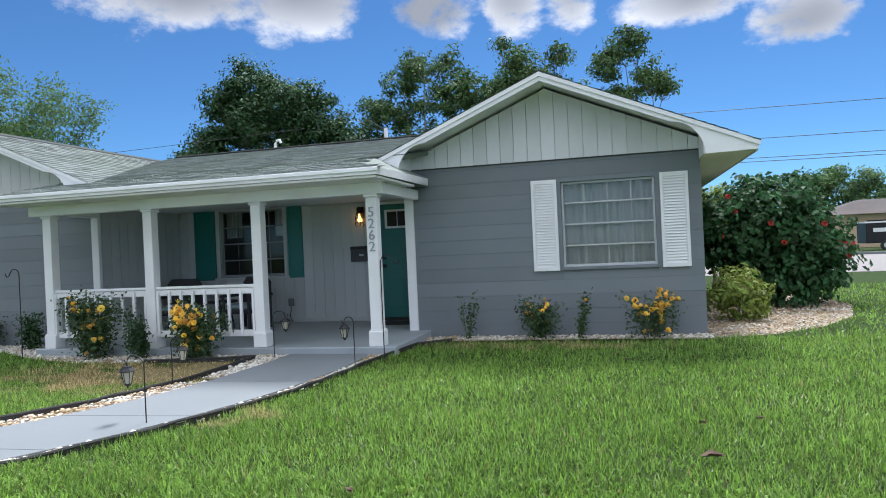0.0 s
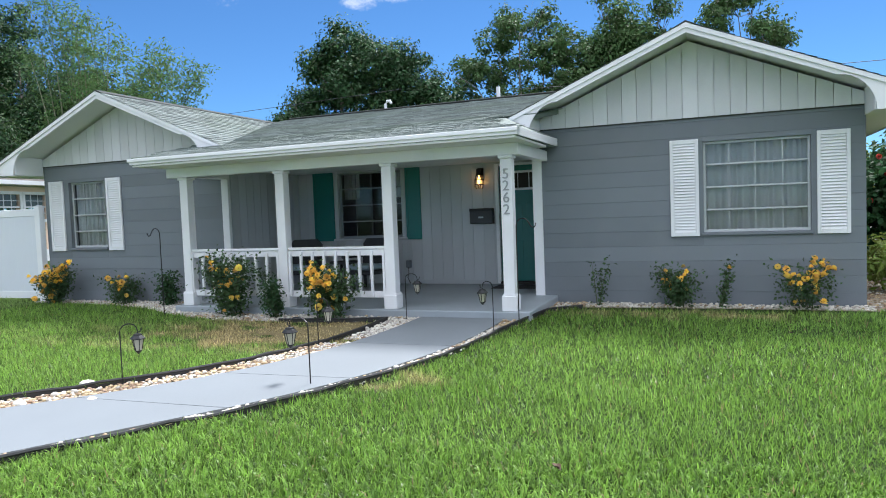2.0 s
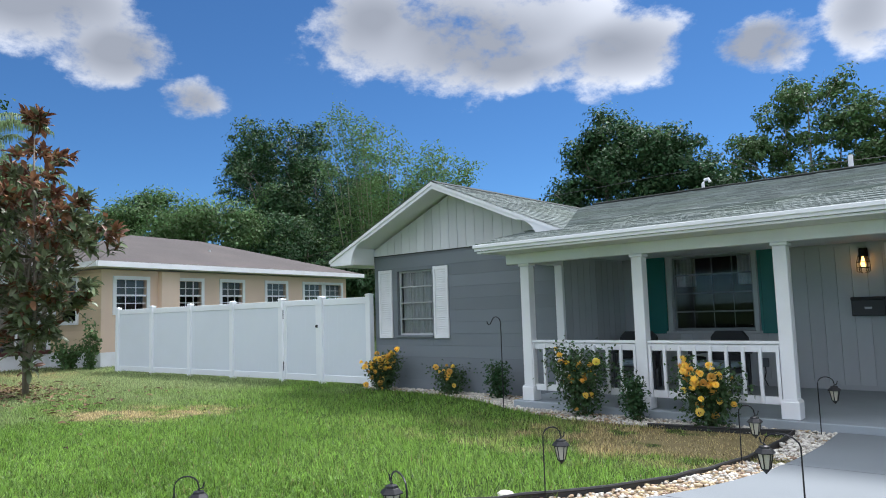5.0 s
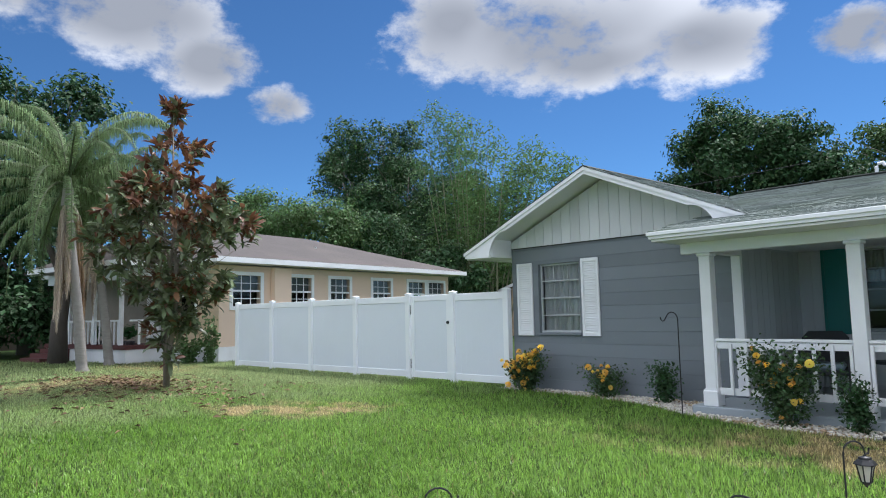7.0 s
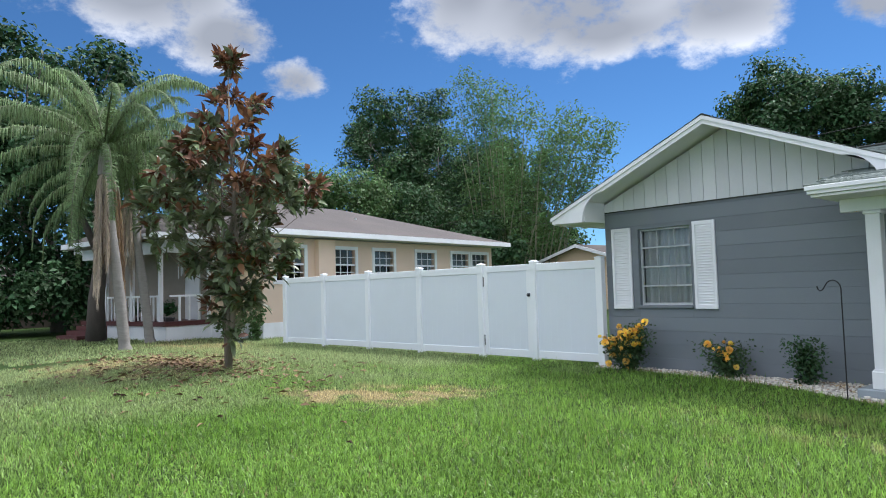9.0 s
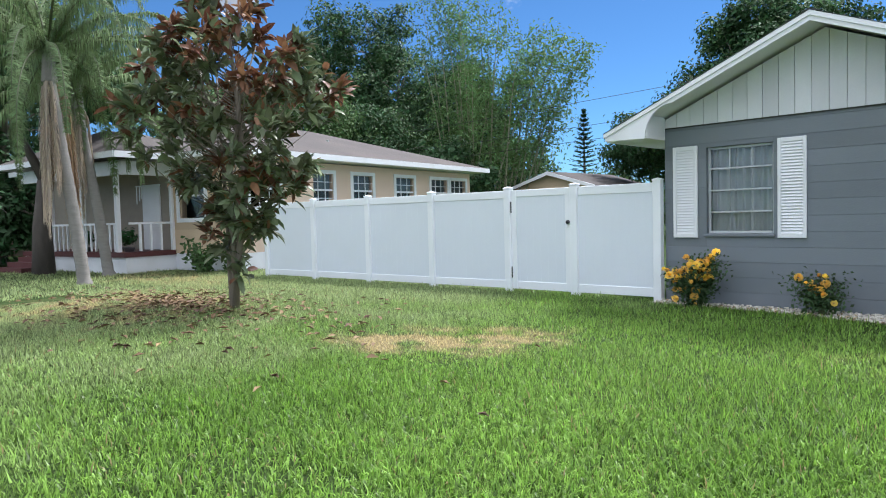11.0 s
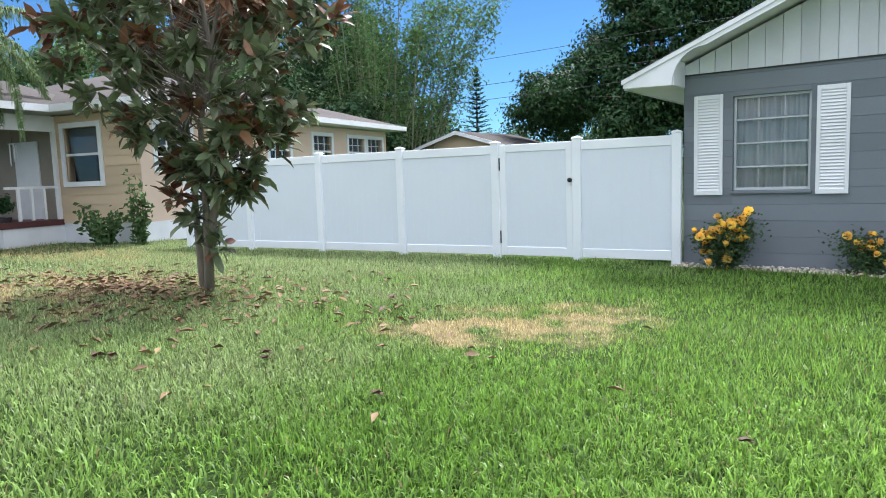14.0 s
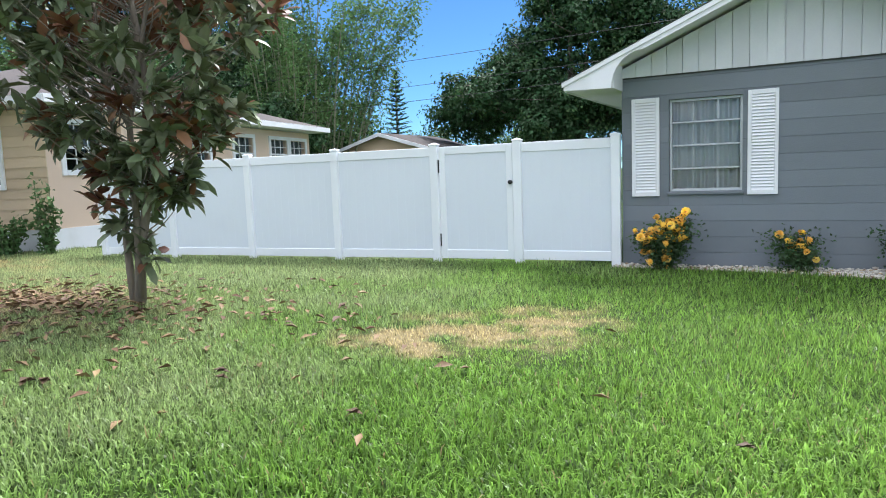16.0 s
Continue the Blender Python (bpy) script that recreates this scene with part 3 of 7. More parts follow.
def build_wing(key):
    cx, half, fy, ry = WING[key]
    x0, x1 = cx - half, cx + half
    wx0, wx1, wz0, wz1, cols = WIN[key]
    bm = bmesh.new()
    wall_with_hole(bm, x0, x1, -0.3, WALL_TOP, fy + 0.008, fy + 0.2, (wx0, wx1, wz0, wz1))
    front = part("wall", bm, GREY_WALL, house, "grey painted concrete block wall")
    for xa, xb in ((x0, x0 + 0.2), (x1 - 0.2, x1)):
        part("wall", box_bm(xa, fy + 0.2, -0.3, xb, BACK, WALL_TOP), GREY_WALL, house)
    part("wall", box_bm(x0 + 0.2, BACK - 0.2, -0.3, x1 - 0.2, BACK, WALL_TOP), GREY_WALL, house)
    # courses of blocks with raked joints
    course = 0.2135
    z = -0.02
    while z < WALL_TOP - 0.02:
        za, zb = z + 0.002, min(z + course - 0.002, WALL_TOP)
        spans = [(x0, x1)]
        if zb > wz0 and za < wz1:
            spans = [(x0, wx0), (wx1, x1)]
        for a, b in spans:
            lo, hi = za, zb
            if zb - za > 0.05:
                part("block_course", box_bm(a, fy + rng.uniform(0, 0.0025), lo, b, fy + 0.0075, hi, bevel=0.0025), GREY, front)
            else:
                part("block_course", box_bm(a, fy, lo, b, fy + 0.0075, hi), GREY, front)
        if zb > wz0 > za:
            part("block_course", box_bm(wx0, fy, za, wx1, fy + 0.0075, wz0 - 0.001), GREY, front)
        if zb > wz1 > za:
            part("block_course", box_bm(wx0, fy, wz1 + 0.001, wx1, fy + 0.0075, zb), GREY, front)
        z += course
    # gable of boards over the blocks
    bm = bmesh.new()
    prism(bm, [(x0, WALL_TOP), (x1, WALL_TOP), (cx, RIDGE - 0.06)], "y", fy + 0.0, fy + 0.16)
    gable = part("gable", bm, BOARD, house, "pale board-and-groove gable")
    w = 0.203
    n = int(2 * half / w) + 1
    for k in range(n):
        a, b = x0 + k * w + 0.004, min(x0 + (k + 1) * w - 0.004, x1)
        if b - a < 0.03:
            continue
        top = lambda x: RIDGE - 0.07 - SLOPE * abs(x - cx)
        pts = [(a, WALL_TOP - 0.012), (b, WALL_TOP - 0.012), (b, max(top(b), WALL_TOP))]
        if a < cx < b:
            pts.append((cx, top(cx)))
        pts.append((a, max(top(a), WALL_TOP)))
        bm = bmesh.new()
        prism(bm, pts, "y", fy - 0.022, fy - 0.002)
        part("board", bm, BOARD, gable)
    # near-black strip stands in for the shadow under the boards
    part("flashing", box_bm(x0, fy - 0.016, WALL_TOP - 0.030, x1, fy - 0.001, WALL_TOP - 0.0125), ROOF_BASE, gable, "dark strip drawn as the shadow line under the gable boards")
    tip = half + 0.64
    for side in (-1, 1):
        bm = bmesh.new()
        prism(bm, rake_outline(cx, half, tip, side), "y", ry - 0.02, ry + 0.02)
        rake = part("barge_board", bm, WHITE, house, "white barge board with a curved eave bracket")
        bm = bmesh.new()
        t = lambda dx: RIDGE + 0.032 - SLOPE * dx
        prism(bm, [(cx, t(0)), (cx + side * (tip + 0.02), t(tip + 0.02)), (cx + side * (tip + 0.02), t(tip + 0.02) - 0.06), (cx, t(0) - 0.06)], "y", ry - 0.04, ry - 0.021)
        part("trim", bm, WHITE, rake)
        # sloped deck with soffit below
        bm = bmesh.new()
        s = lambda dx: RIDGE + 0.025 - SLOPE * dx
        prism(bm, [(cx, s(0)), (cx + side * (tip - 0.005), s(tip - 0.005)), (cx + side * (tip - 0.005), s(tip - 0.005) - 0.05), (cx, s(0) - 0.05)], "y", ry + 0.022, BACK + 0.5)
        part("roof_deck", bm, SOFFIT, house)
        # level boxed soffit under the side eave, with its fascia
        low = RIDGE + 0.03 - SLOPE * tip - 0.12
        a, b = sorted((cx + side * (half + 0.001), cx + side * (tip - 0.03)))
        part("soffit", box_bm(a, ry + 0.022, low, b, BACK + 0.45, low + 0.02), SOFFIT, house)
        a, b = sorted((cx + side * (half - 0.02), cx + side * (half - 0.001)))
        part("eave_end", box_bm(a, ry + 0.022, low + 0.001, b, fy - 0.024, s(half) - 0.052), SOFFIT, house)
        a, b = sorted((cx + side * (tip - 0.028), cx + side * (tip - 0.004)))
        part("fascia", box_bm(a, ry + 0.022, low - 0.01, b, BACK + 0.45, low + 0.10), WHITE, house)
    build_window(wx0, wx1, wz0, wz1, fy, cols)
    return front


right_front, left_front = build_wing("right"), build_wing("left")
for a, b in ((-2.37, -1.995), (-0.555, -0.175)):
    build_shutter(a, b, 0.965, 2.30, -0.0)
for a, b in ((-13.72, -13.35), (-12.25, -11.89)):
    build_shutter(a, b, 0.965, 2.30, -0.62)


# ---- shingles: stepped courses of tabs ----
def shingle_plane(origin, along, up, length, rise, mat, parent, inside=None, tab=0.30, course=0.14, seed=1, parts=0):
    """Courses of tabs from the eave upwards; origin at the eave, unit vectors along the eave and up the slope."""
    r = np.random.default_rng(seed)
    o, e, u = (np.array(v, float) for v in (origin, along, up))
    nrm = np.cross(e, u)
    if nrm[2] < 0:
        nrm = -nrm
    vs, fs = [], []
    unit = mesh_of("shingle", [(0, 0, 0), (1, 0, 0), (0, 0, 0.013), (1, 0, 0.013), (1, course + 0.02, 0.003), (0, course + 0.02, 0.003)], [(0, 1, 3, 2), (2, 3, 4, 5), (0, 2, 5), (1, 4, 3)], mat) if parts else None
    for k in range(int(rise / course)):
        x = -r.uniform(0, tab)
        while x < length:
            wd = tab * r.uniform(0.6, 1.2)
            a, b = max(x, 0), min(x + wd - 0.006, length)
            x += wd
            if b - a < 0.02:
                continue
            mid = o + e * (a + b) / 2 + u * (k + 0.5) * course
            if inside and not inside(mid):
                continue
            lift = r.uniform(0.010, 0.017)
            drop = r.uniform(-0.006, 0.006)
            p = [o + e * s + u * q + nrm * h for s, q, h in ((a, k * course + drop, 0.0), (b, k * course + drop, 0.0), (a, k * course + drop, lift), (b, k * course + drop, lift), (b, (k + 1) * course + 0.02, 0.003), (a, (k + 1) * course + 0.02, 0.003))]
            if parts > 0:
                parts -= 1
                m = Matrix(((*e,), (*u,), (*nrm,))).transposed().to_4x4()
                m.translation = Vector(p[0])
                part("shingle", unit, None, parent).matrix_basis = m @ Matrix.Diagonal((b - a, 1, lift / 0.013, 1))
                continue
            i = len(vs)
            vs += p
            fs += [(i, i + 1, i + 3, i + 2), (i + 2, i + 3, i + 4, i + 5)]
    me = tri_mesh("shingles", np.array(vs), np.array(fs), mat)
    return tagged(part("shingles", me, None, parent), kind="stuff")


def build_main_roof():
    # central roof over porch and hall
    x0, x1, y0, y1, z0, sl = -9.93, -3.96, -2.24, 4.5, 2.39, 0.2194
    zr = z0 + (y1 - y0) * sl
    bm = bmesh.new()
    cut = -4.75
    prism(bm, [(y0, z0), (y1, zr), (y1, zr - 0.1), (y0, z0 - 0.08)], "x", x0, cut)
    deck = part("roof_deck", bm, ROOF_BASE, house)
    bm = bmesh.new()
    prism(bm, [(0.12, z0 + (0.12 - y0) * sl), (y1, zr), (y1, zr - 0.1), (0.12, z0 + (0.12 - y0) * sl - 0.1)], "x", -11.68, x0 - 0.001)
    prism(bm, [(0.22, z0 + (0.22 - y0) * sl), (y1, zr), (y1, zr - 0.1), (0.22, z0 + (0.22 - y0) * sl - 0.1)], "x", x1 + 0.001, -2.11)
    part("roof_deck", bm, ROOF_BASE, house)
    # small hip where the porch roof meets the wing's wall
    zc = z0 + 1.62 * sl
    v = [(x1, y0, z0), (x1, -0.03, z0 + 0.07), (cut - 0.002, -0.03, zc + 0.12), (cut - 0.002, -0.62, zc), (cut - 0.002, y0, z0), (x1, y0, z0 - 0.08), (x1, -0.03, z0 - 0.06), (cut - 0.002, -0.03, z0 - 0.06), (cut - 0.002, y0, z0 - 0.08)]
    f = [(0, 1, 2, 3), (0, 3, 4), (0, 5, 6, 1), (1, 6, 7, 2), (0, 4, 8, 5), (5, 8, 7, 6)]
    part("roof_hip", mesh_of("roof_hip", v, f, SHINGLE), None, house)
    g = lambda x, y, d=0.0: (x, y, z0 + (y - y0) * sl - d)
    v = [g(cut - 0.004, -0.59), g(-4.2, -0.59), g(-3.82, 0.16), g(cut - 0.004, 0.16), g(cut - 0.004, -0.59, 0.07), g(-4.2, -0.59, 0.07), g(-3.82, 0.16, 0.07), g(cut - 0.004, 0.16, 0.07)]
    part("roof_valley", mesh_of("roof_valley", v, [(0, 1, 2, 3), (7, 6, 5, 4), (0, 4, 5, 1), (1, 5, 6, 2), (2, 6, 7, 3), (3, 7, 4, 0)], SHINGLE), None, house)
    bm = bmesh.new()
    prism(bm, [(y1, zr), (BACK + 0.6, 2.5), (BACK + 0.6, 2.4), (y1, zr - 0.1)], "x", -11.68, -2.11)
    part("roof_deck", bm, ROOF_BASE, house)
    roof = part("roof", box_bm(-11.6, y1 - 0.10, zr + 0.012, -2.2, y1 + 0.10, zr + 0.045, bevel=0.01), ROOF_BASE, house, "weathered grey-green asphalt shingle roof")
    c = math.hypot(1, sl)
    up = (0, 1 / c, sl / c)
    shingle_plane((-11.68, y0 - 0.04, z0 + 0.004), (1, 0, 0), up, 9.57, (y1 - y0 + 0.04) * c, SHINGLE, roof,
                  inside=lambda p: (x0 - 0.03 < p[0] < max(x1 - (p[1] - y0) * 0.49, -4.72)) or (p[1] > 0.15) or (p[1] > -0.58 and x0 < p[0] < -4.2 + (p[1] + 0.62) * 0.51), seed=3, parts=300)
    for key, sd in (("right", 11), ("left", 21)):
        cx, half, fy, ry = WING[key]
        tip = half + 0.66
        g = math.hypot(1, SLOPE)
        for side in (-1, 1):
            up = (-side / g, 0, SLOPE / g)
            shingle_plane((cx + side * tip, ry - 0.05, RIDGE + 0.034 - SLOPE * tip), (0, 1, 0), up, 9.0, tip * g, SHINGLE, roof, seed=sd + side)
        part("ridge_cap", prism(bmesh.new(), [(cx - 0.13, RIDGE + 0.0), (cx, RIDGE + 0.062), (cx + 0.13, RIDGE + 0.0)], "y", ry - 0.03, BACK + 0.4), ROOF_BASE, roof)
    # porch fascia in two steps, return at its end, beam and ceiling
    fa = part("fascia", box_bm(x0 - 0.02, y0 - 0.03, z0 - 0.078, x1 + 0.02, y0 - 0.005, z0 - 0.012, bevel=0.004), WHITE, house, "long white porch fascia")
    part("drip_trim", box_bm(x0 - 0.035, y0 - 0.055, z0 - 0.036, x1 + 0.035, y0 - 0.031, z0 + 0.012, bevel=0.004), WHITE, fa)
    for xa, xb, ye in ((x1 - 0.005, x1 + 0.02, -0.03), (x0 - 0.02, x0 + 0.005, -0.65)):
        bm = bmesh.new()
        prism(bm, [(y0 - 0.004, z0 - 0.078), (ye, z0 - 0.05), (ye, z0 + 0.06), (y0 - 0.004, z0 + 0.01)], "x", xa, xb)
        part("end_board", bm, WHITE, fa)
    part("ceiling", box_bm(x0 + 0.01, y0, z0 - 0.11, x1 - 0.01, -0.64, z0 - 0.081), SOFFIT, house)
    part("ceiling", box_bm(-9.49, -0.64, z0 - 0.11, -4.23, 1.5, z0 - 0.081), SOFFIT, house)
    part("beam", box_bm(x0 + 0.10, -1.66, 2.13, -4.10, -1.52, z0 - 0.111, bevel=0.005), WHITE, house)
    part("beam", box_bm(-4.24, -1.50, 2.13, -4.10, -0.03, z0 - 0.111, bevel=0.005), WHITE, house)
    part("beam", box_bm(x0 + 0.34, -1.50, 2.13, x0 + 0.48, -0.66, z0 - 0.111, bevel=0.005), WHITE, house)


build_main_roof()


def build_porch():
    yb = 1.5
    dx0, dx1, dz1 = -5.33, -4.45, 2.235
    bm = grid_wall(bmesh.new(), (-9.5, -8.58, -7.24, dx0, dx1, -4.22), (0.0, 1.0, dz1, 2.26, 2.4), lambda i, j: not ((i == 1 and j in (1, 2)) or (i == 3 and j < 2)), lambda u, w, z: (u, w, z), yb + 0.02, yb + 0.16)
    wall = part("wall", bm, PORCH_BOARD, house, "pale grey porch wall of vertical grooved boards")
    # vertical boards with grooves between
    w, x = 0.203, -9.49
    while x < -4.24:
        a, b = x + 0.002, min(x + w - 0.002, -4.23)
        x += w
        for lo, hi in ((0.19, 2.25),):
            pieces = [(a, b, lo, hi)]
            for hx0, hx1, hz0, hz1 in ((-8.66, -7.16, 0.94, 2.31), (dx0 - 0.07, dx1 + 0.07, 0.0, dz1 + 0.02)):
                nxt = []
                for pa, pb, pl, ph in pieces:
                    if pb <= hx0 or pa >= hx1:
                        nxt.append((pa, pb, pl, ph))
                        continue
                    if pa < hx0:
                        nxt.append((pa, hx0, pl, ph))
                    if pb > hx1:
                        nxt.append((hx1, pb, pl, ph))
                    m0, m1 = max(pa, hx0), min(pb, hx1)
                    if hz0 > pl:
                        nxt.append((m0, m1, pl, hz0))
                    if hz1 < ph:
                        nxt.append((m0, m1, hz1, ph))
                pieces = nxt
            for pa, pb, pl, ph in pieces:
                if pb - pa > 0.01:
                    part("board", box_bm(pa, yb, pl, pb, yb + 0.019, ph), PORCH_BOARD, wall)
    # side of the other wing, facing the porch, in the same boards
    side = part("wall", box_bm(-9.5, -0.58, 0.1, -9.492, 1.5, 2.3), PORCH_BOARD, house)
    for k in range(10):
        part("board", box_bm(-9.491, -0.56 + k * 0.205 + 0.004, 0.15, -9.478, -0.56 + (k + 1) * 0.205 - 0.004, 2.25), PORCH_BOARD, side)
    part("corner_trim", box_bm(-9.60, -0.665, 0.15, -9.46, -0.60, 2.255, bevel=0.006), WHITE, house)
    part("corner_trim", box_bm(-4.335, -0.035, 0.10, -4.195, 0.03, 2.27, bevel=0.006), WHITE, house)
    # slab
    part("porch_slab", box_bm(-9.75, -1.72, -0.2, -4.0, 1.5, 0.12, bevel=0.012), PORCH_FLOOR, house, "grey painted concrete porch floor")
    # window and teal shutters
    win = build_window(-8.58, -7.24, 1.0, 2.26, yb, 4, curtain=False, frame_mat=material("dull_aluminium_frame", (0.26, 0.28, 0.30), 0.5, 0.06, 4, 60, 0.05, metal=0.3))
    for a, b, c, d in ((-8.66, -8.585, 0.95, 2.31), (-7.235, -7.16, 0.95, 2.31)):
        part("casing", box_bm(a, yb - 0.02, c, b, yb + 0.07, d, bevel=0.004), PORCH_BOARD, win)
    part("casing", box_bm(-8.584, yb - 0.02, 2.262, -7.236, yb + 0.07, 2.31, bevel=0.004), PORCH_BOARD, win)
    part("casing", box_bm(-8.70, yb - 0.05, 0.95, -7.12, yb - 0.021, 0.99, bevel=0.004), PORCH_BOARD, win)
    n = 60
    for xa, xb in ((-8.6, -8.25), (-7.55, -7.2)):
        xs = np.linspace(xa, xb, n)
        ys = yb + 0.26 + 0.03 * np.sin(np.cumsum(rng.uniform(0.3, 0.9, n)))
        v = [(x, y, 1.75) for x, y in zip(xs, ys)] + [(x, y, 2.3) for x, y in zip(xs, ys)]
        part("curtain", mesh_of("curtain", v, [(i, i + 1, n + i + 1, n + i) for i in range(n - 1)], CURTAIN, True), None, win, "short white curtain tied at the side")
    for a, b in ((-9.13, -8.68), (-7.14, -6.84)):
        build_shutter(a, b, 0.95, 2.31, yb, TEAL, slats=False)
    # door
    door = part("door", box_bm(dx0, yb + 0.05, 0.17, dx1, yb + 0.095, dz1 - 0.03, bevel=0.004), TEAL, house, "teal front door with a small high window")
    for a, b in ((dx0 - 0.065, dx0 - 0.002), (dx1 + 0.002, dx1 + 0.065)):
        part("door_casing", box_bm(a, yb - 0.02, 0.13, b, yb + 0.09, dz1 + 0.01, bevel=0.004), WHITE, door)
    part("door_casing", box_bm(dx0 - 0.001, yb - 0.02, dz1 - 0.027, dx1 + 0.001, yb + 0.09, dz1 + 0.01), WHITE, door)
    part("threshold", box_bm(dx0, yb - 0.06, 0.122, dx1, yb + 0.11, 0.168, bevel=0.006), DARK, door)
    for zc in (0.62, 1.28):
        for xa, xb in ((dx0 + 0.12, dx0 + 0.40), (dx0 + 0.48, dx0 + 0.76)):
            part("panel", box_bm(xa, yb + 0.041, zc - 0.26, xb, yb + 0.049, zc + 0.26, bevel=0.003), TEAL, door)
    lx0, lx1, lz0, lz1 = dx0 + 0.14, dx1 - 0.14, 1.81, 2.07
    part("lite_frame", box_bm(lx0 - 0.04, yb + 0.036, lz0 - 0.04, lx1 + 0.04, yb + 0.049, lz1 + 0.04, bevel=0.004), WHITE, door)
    # near-black sheets in place of glass with an unlit room behind
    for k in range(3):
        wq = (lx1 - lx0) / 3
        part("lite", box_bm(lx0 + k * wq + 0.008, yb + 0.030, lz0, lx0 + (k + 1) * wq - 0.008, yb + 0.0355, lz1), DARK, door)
    for zc, rr in ((1.24, 0.028), (1.10, 0.032)):
        bm = bmesh.new()
        tube(bm, [(dx0 + 0.07, yb + 0.049, zc), (dx0 + 0.07, yb + 0.02, zc), (dx0 + 0.07, yb + 0.015, zc), (dx0 + 0.07, yb - 0.02, zc)], [rr, rr, rr * 0.6, rr * 0.9], 10)
        part("handle", bm, BLACK, door, "black door knob")
    # posts with base and cap
    posts = (-9.50, -7.72, -5.97, -4.27)
    for px in posts:
        y = -1.59
        post = part("post", box_bm(px - 0.075, y - 0.075, 0.34, px + 0.075, y + 0.075, 2.085, bevel=0.006), WHITE, house, "white square porch post")
        part("post_base", box_bm(px - 0.10, y - 0.10, 0.122, px + 0.10, y + 0.10, 0.32, bevel=0.008), WHITE, post)
        bm = bmesh.new()
        prism(bm, [(px - 0.10, 0.32), (px + 0.10, 0.32), (px + 0.076, 0.345), (px - 0.076, 0.345)], "y", y - 0.088, y + 0.088)
        part("base_moulding", bm, WHITE, post)
        part("post_cap", box_bm(px - 0.095, y - 0.095, 2.085, px + 0.095, y + 0.095, 2.129, bevel=0.01), WHITE, post)
    # balustrade
    for a, b, n in ((-9.455, -7.795, 9), (-7.645, -6.045, 9)):
        rail = part("railing", box_bm(a, -1.63, 0.955, b, -1.55, 0.995, bevel=0.008), WHITE, house, "white wooden porch railing")
        part("sub_rail", box_bm(a, -1.61, 0.865, b, -1.57, 0.95, bevel=0.004), WHITE, rail)
        part("bottom_rail", box_bm(a, -1.61, 0.27, b, -1.57, 0.36, bevel=0.004), WHITE, rail)
        for k in range(n):
            x = a + 0.03 + (b - a - 0.06) * k / (n - 1)
            part("baluster", box_bm(x - 0.019, -1.650, 0.28, x + 0.019, -1.612, 0.93, bevel=0.003), WHITE, rail)
    # unseen near-black wall added behind the porch window as the room's darkness
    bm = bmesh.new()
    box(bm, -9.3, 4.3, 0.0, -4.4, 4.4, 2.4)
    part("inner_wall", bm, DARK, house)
    return posts


build_porch()


# ---- white vinyl fence ----
FENCE = [(-13.927, -0.72), (-15.36, -0.79), (-16.72, -0.84), (-18.51, -0.99), (-20.31, -1.11), (-22.10, -1.25), (-23.88, -1.40)]


def build_fence():
    fence = thing("fence", (0, 0, 0), "tall white vinyl privacy fence with a gate", "fence")
    for i, (x, y) in enumerate(FENCE):
        bm = box_bm(-0.063, -0.063, -0.3, 0.063, 0.063, 1.83, bevel=0.006)
        ob = part("post", bm, VINYL, fence)
        ob.matrix_basis = pose(x, y, 0, 0, 0, 4)
        bm = bmesh.new()
        lathe(bm, [(0.097, 1.83), (0.097, 1.845), (0.085, 1.852), (0.004, 1.872)], 4)
        cap = part("post_cap", bm, VINYL, ob)
    for i, ((xa, ya), (xb, yb)) in enumerate(zip(FENCE, FENCE[1:])):
        length = math.hypot(xb - xa, yb - ya)
        turn = math.degrees(math.atan2(yb - ya, xb - xa))
        a, b = 0.07, length - 0.07
        gate = i == 1
        if gate:
            a, b = 0.075, length - 0.085
        panel = part("gate" if gate else "panel", box_bm(a, -0.022, 1.66 if not gate else 1.68, b, 0.022, 1.80, bevel=0.006), VINYL, fence, "white vinyl gate" if gate else "")
        panel.matrix_basis = pose(xa, ya, 0, 0, 0, turn)
        part("bottom_rail", box_bm(a, -0.022, 0.06, b, 0.022, 0.20, bevel=0.006), VINYL, panel)
        n = max(3, round((b - a) / 0.15))
        for k in range(n):
            p, q = a + (b - a) * k / n, a + (b - a) * (k + 1) / n
            part("picket", box_bm(p + 0.0003, -0.011, 0.199, q - 0.0003, 0.011, 1.665 if not gate else 1.685), VINYL_PANEL, panel)
        if gate:
            for p in (a, b - 0.10):
                part("stile", box_bm(p, -0.028, 0.06, p + 0.10, 0.028, 1.80, bevel=0.006), VINYL, panel)
            for zc in (0.35, 1.5):
                part("hinge", box_bm(b + 0.001, 0.002, zc - 0.10, b + 0.018, 0.03, zc + 0.10), BLACK, panel, "black gate hinge")
            bm = bmesh.new()
            lathe(bm, [(0.03, -0.03), (0.032, 0.02), (0.015, 0.035)], 10)
            lat = part("latch", bm, BLACK, panel, "black gate latch")
            lat.matrix_basis = pose(a + 0.03, 0.05, 1.225, -90, 0, 0)


build_fence()


# ---- neighbour's house ----


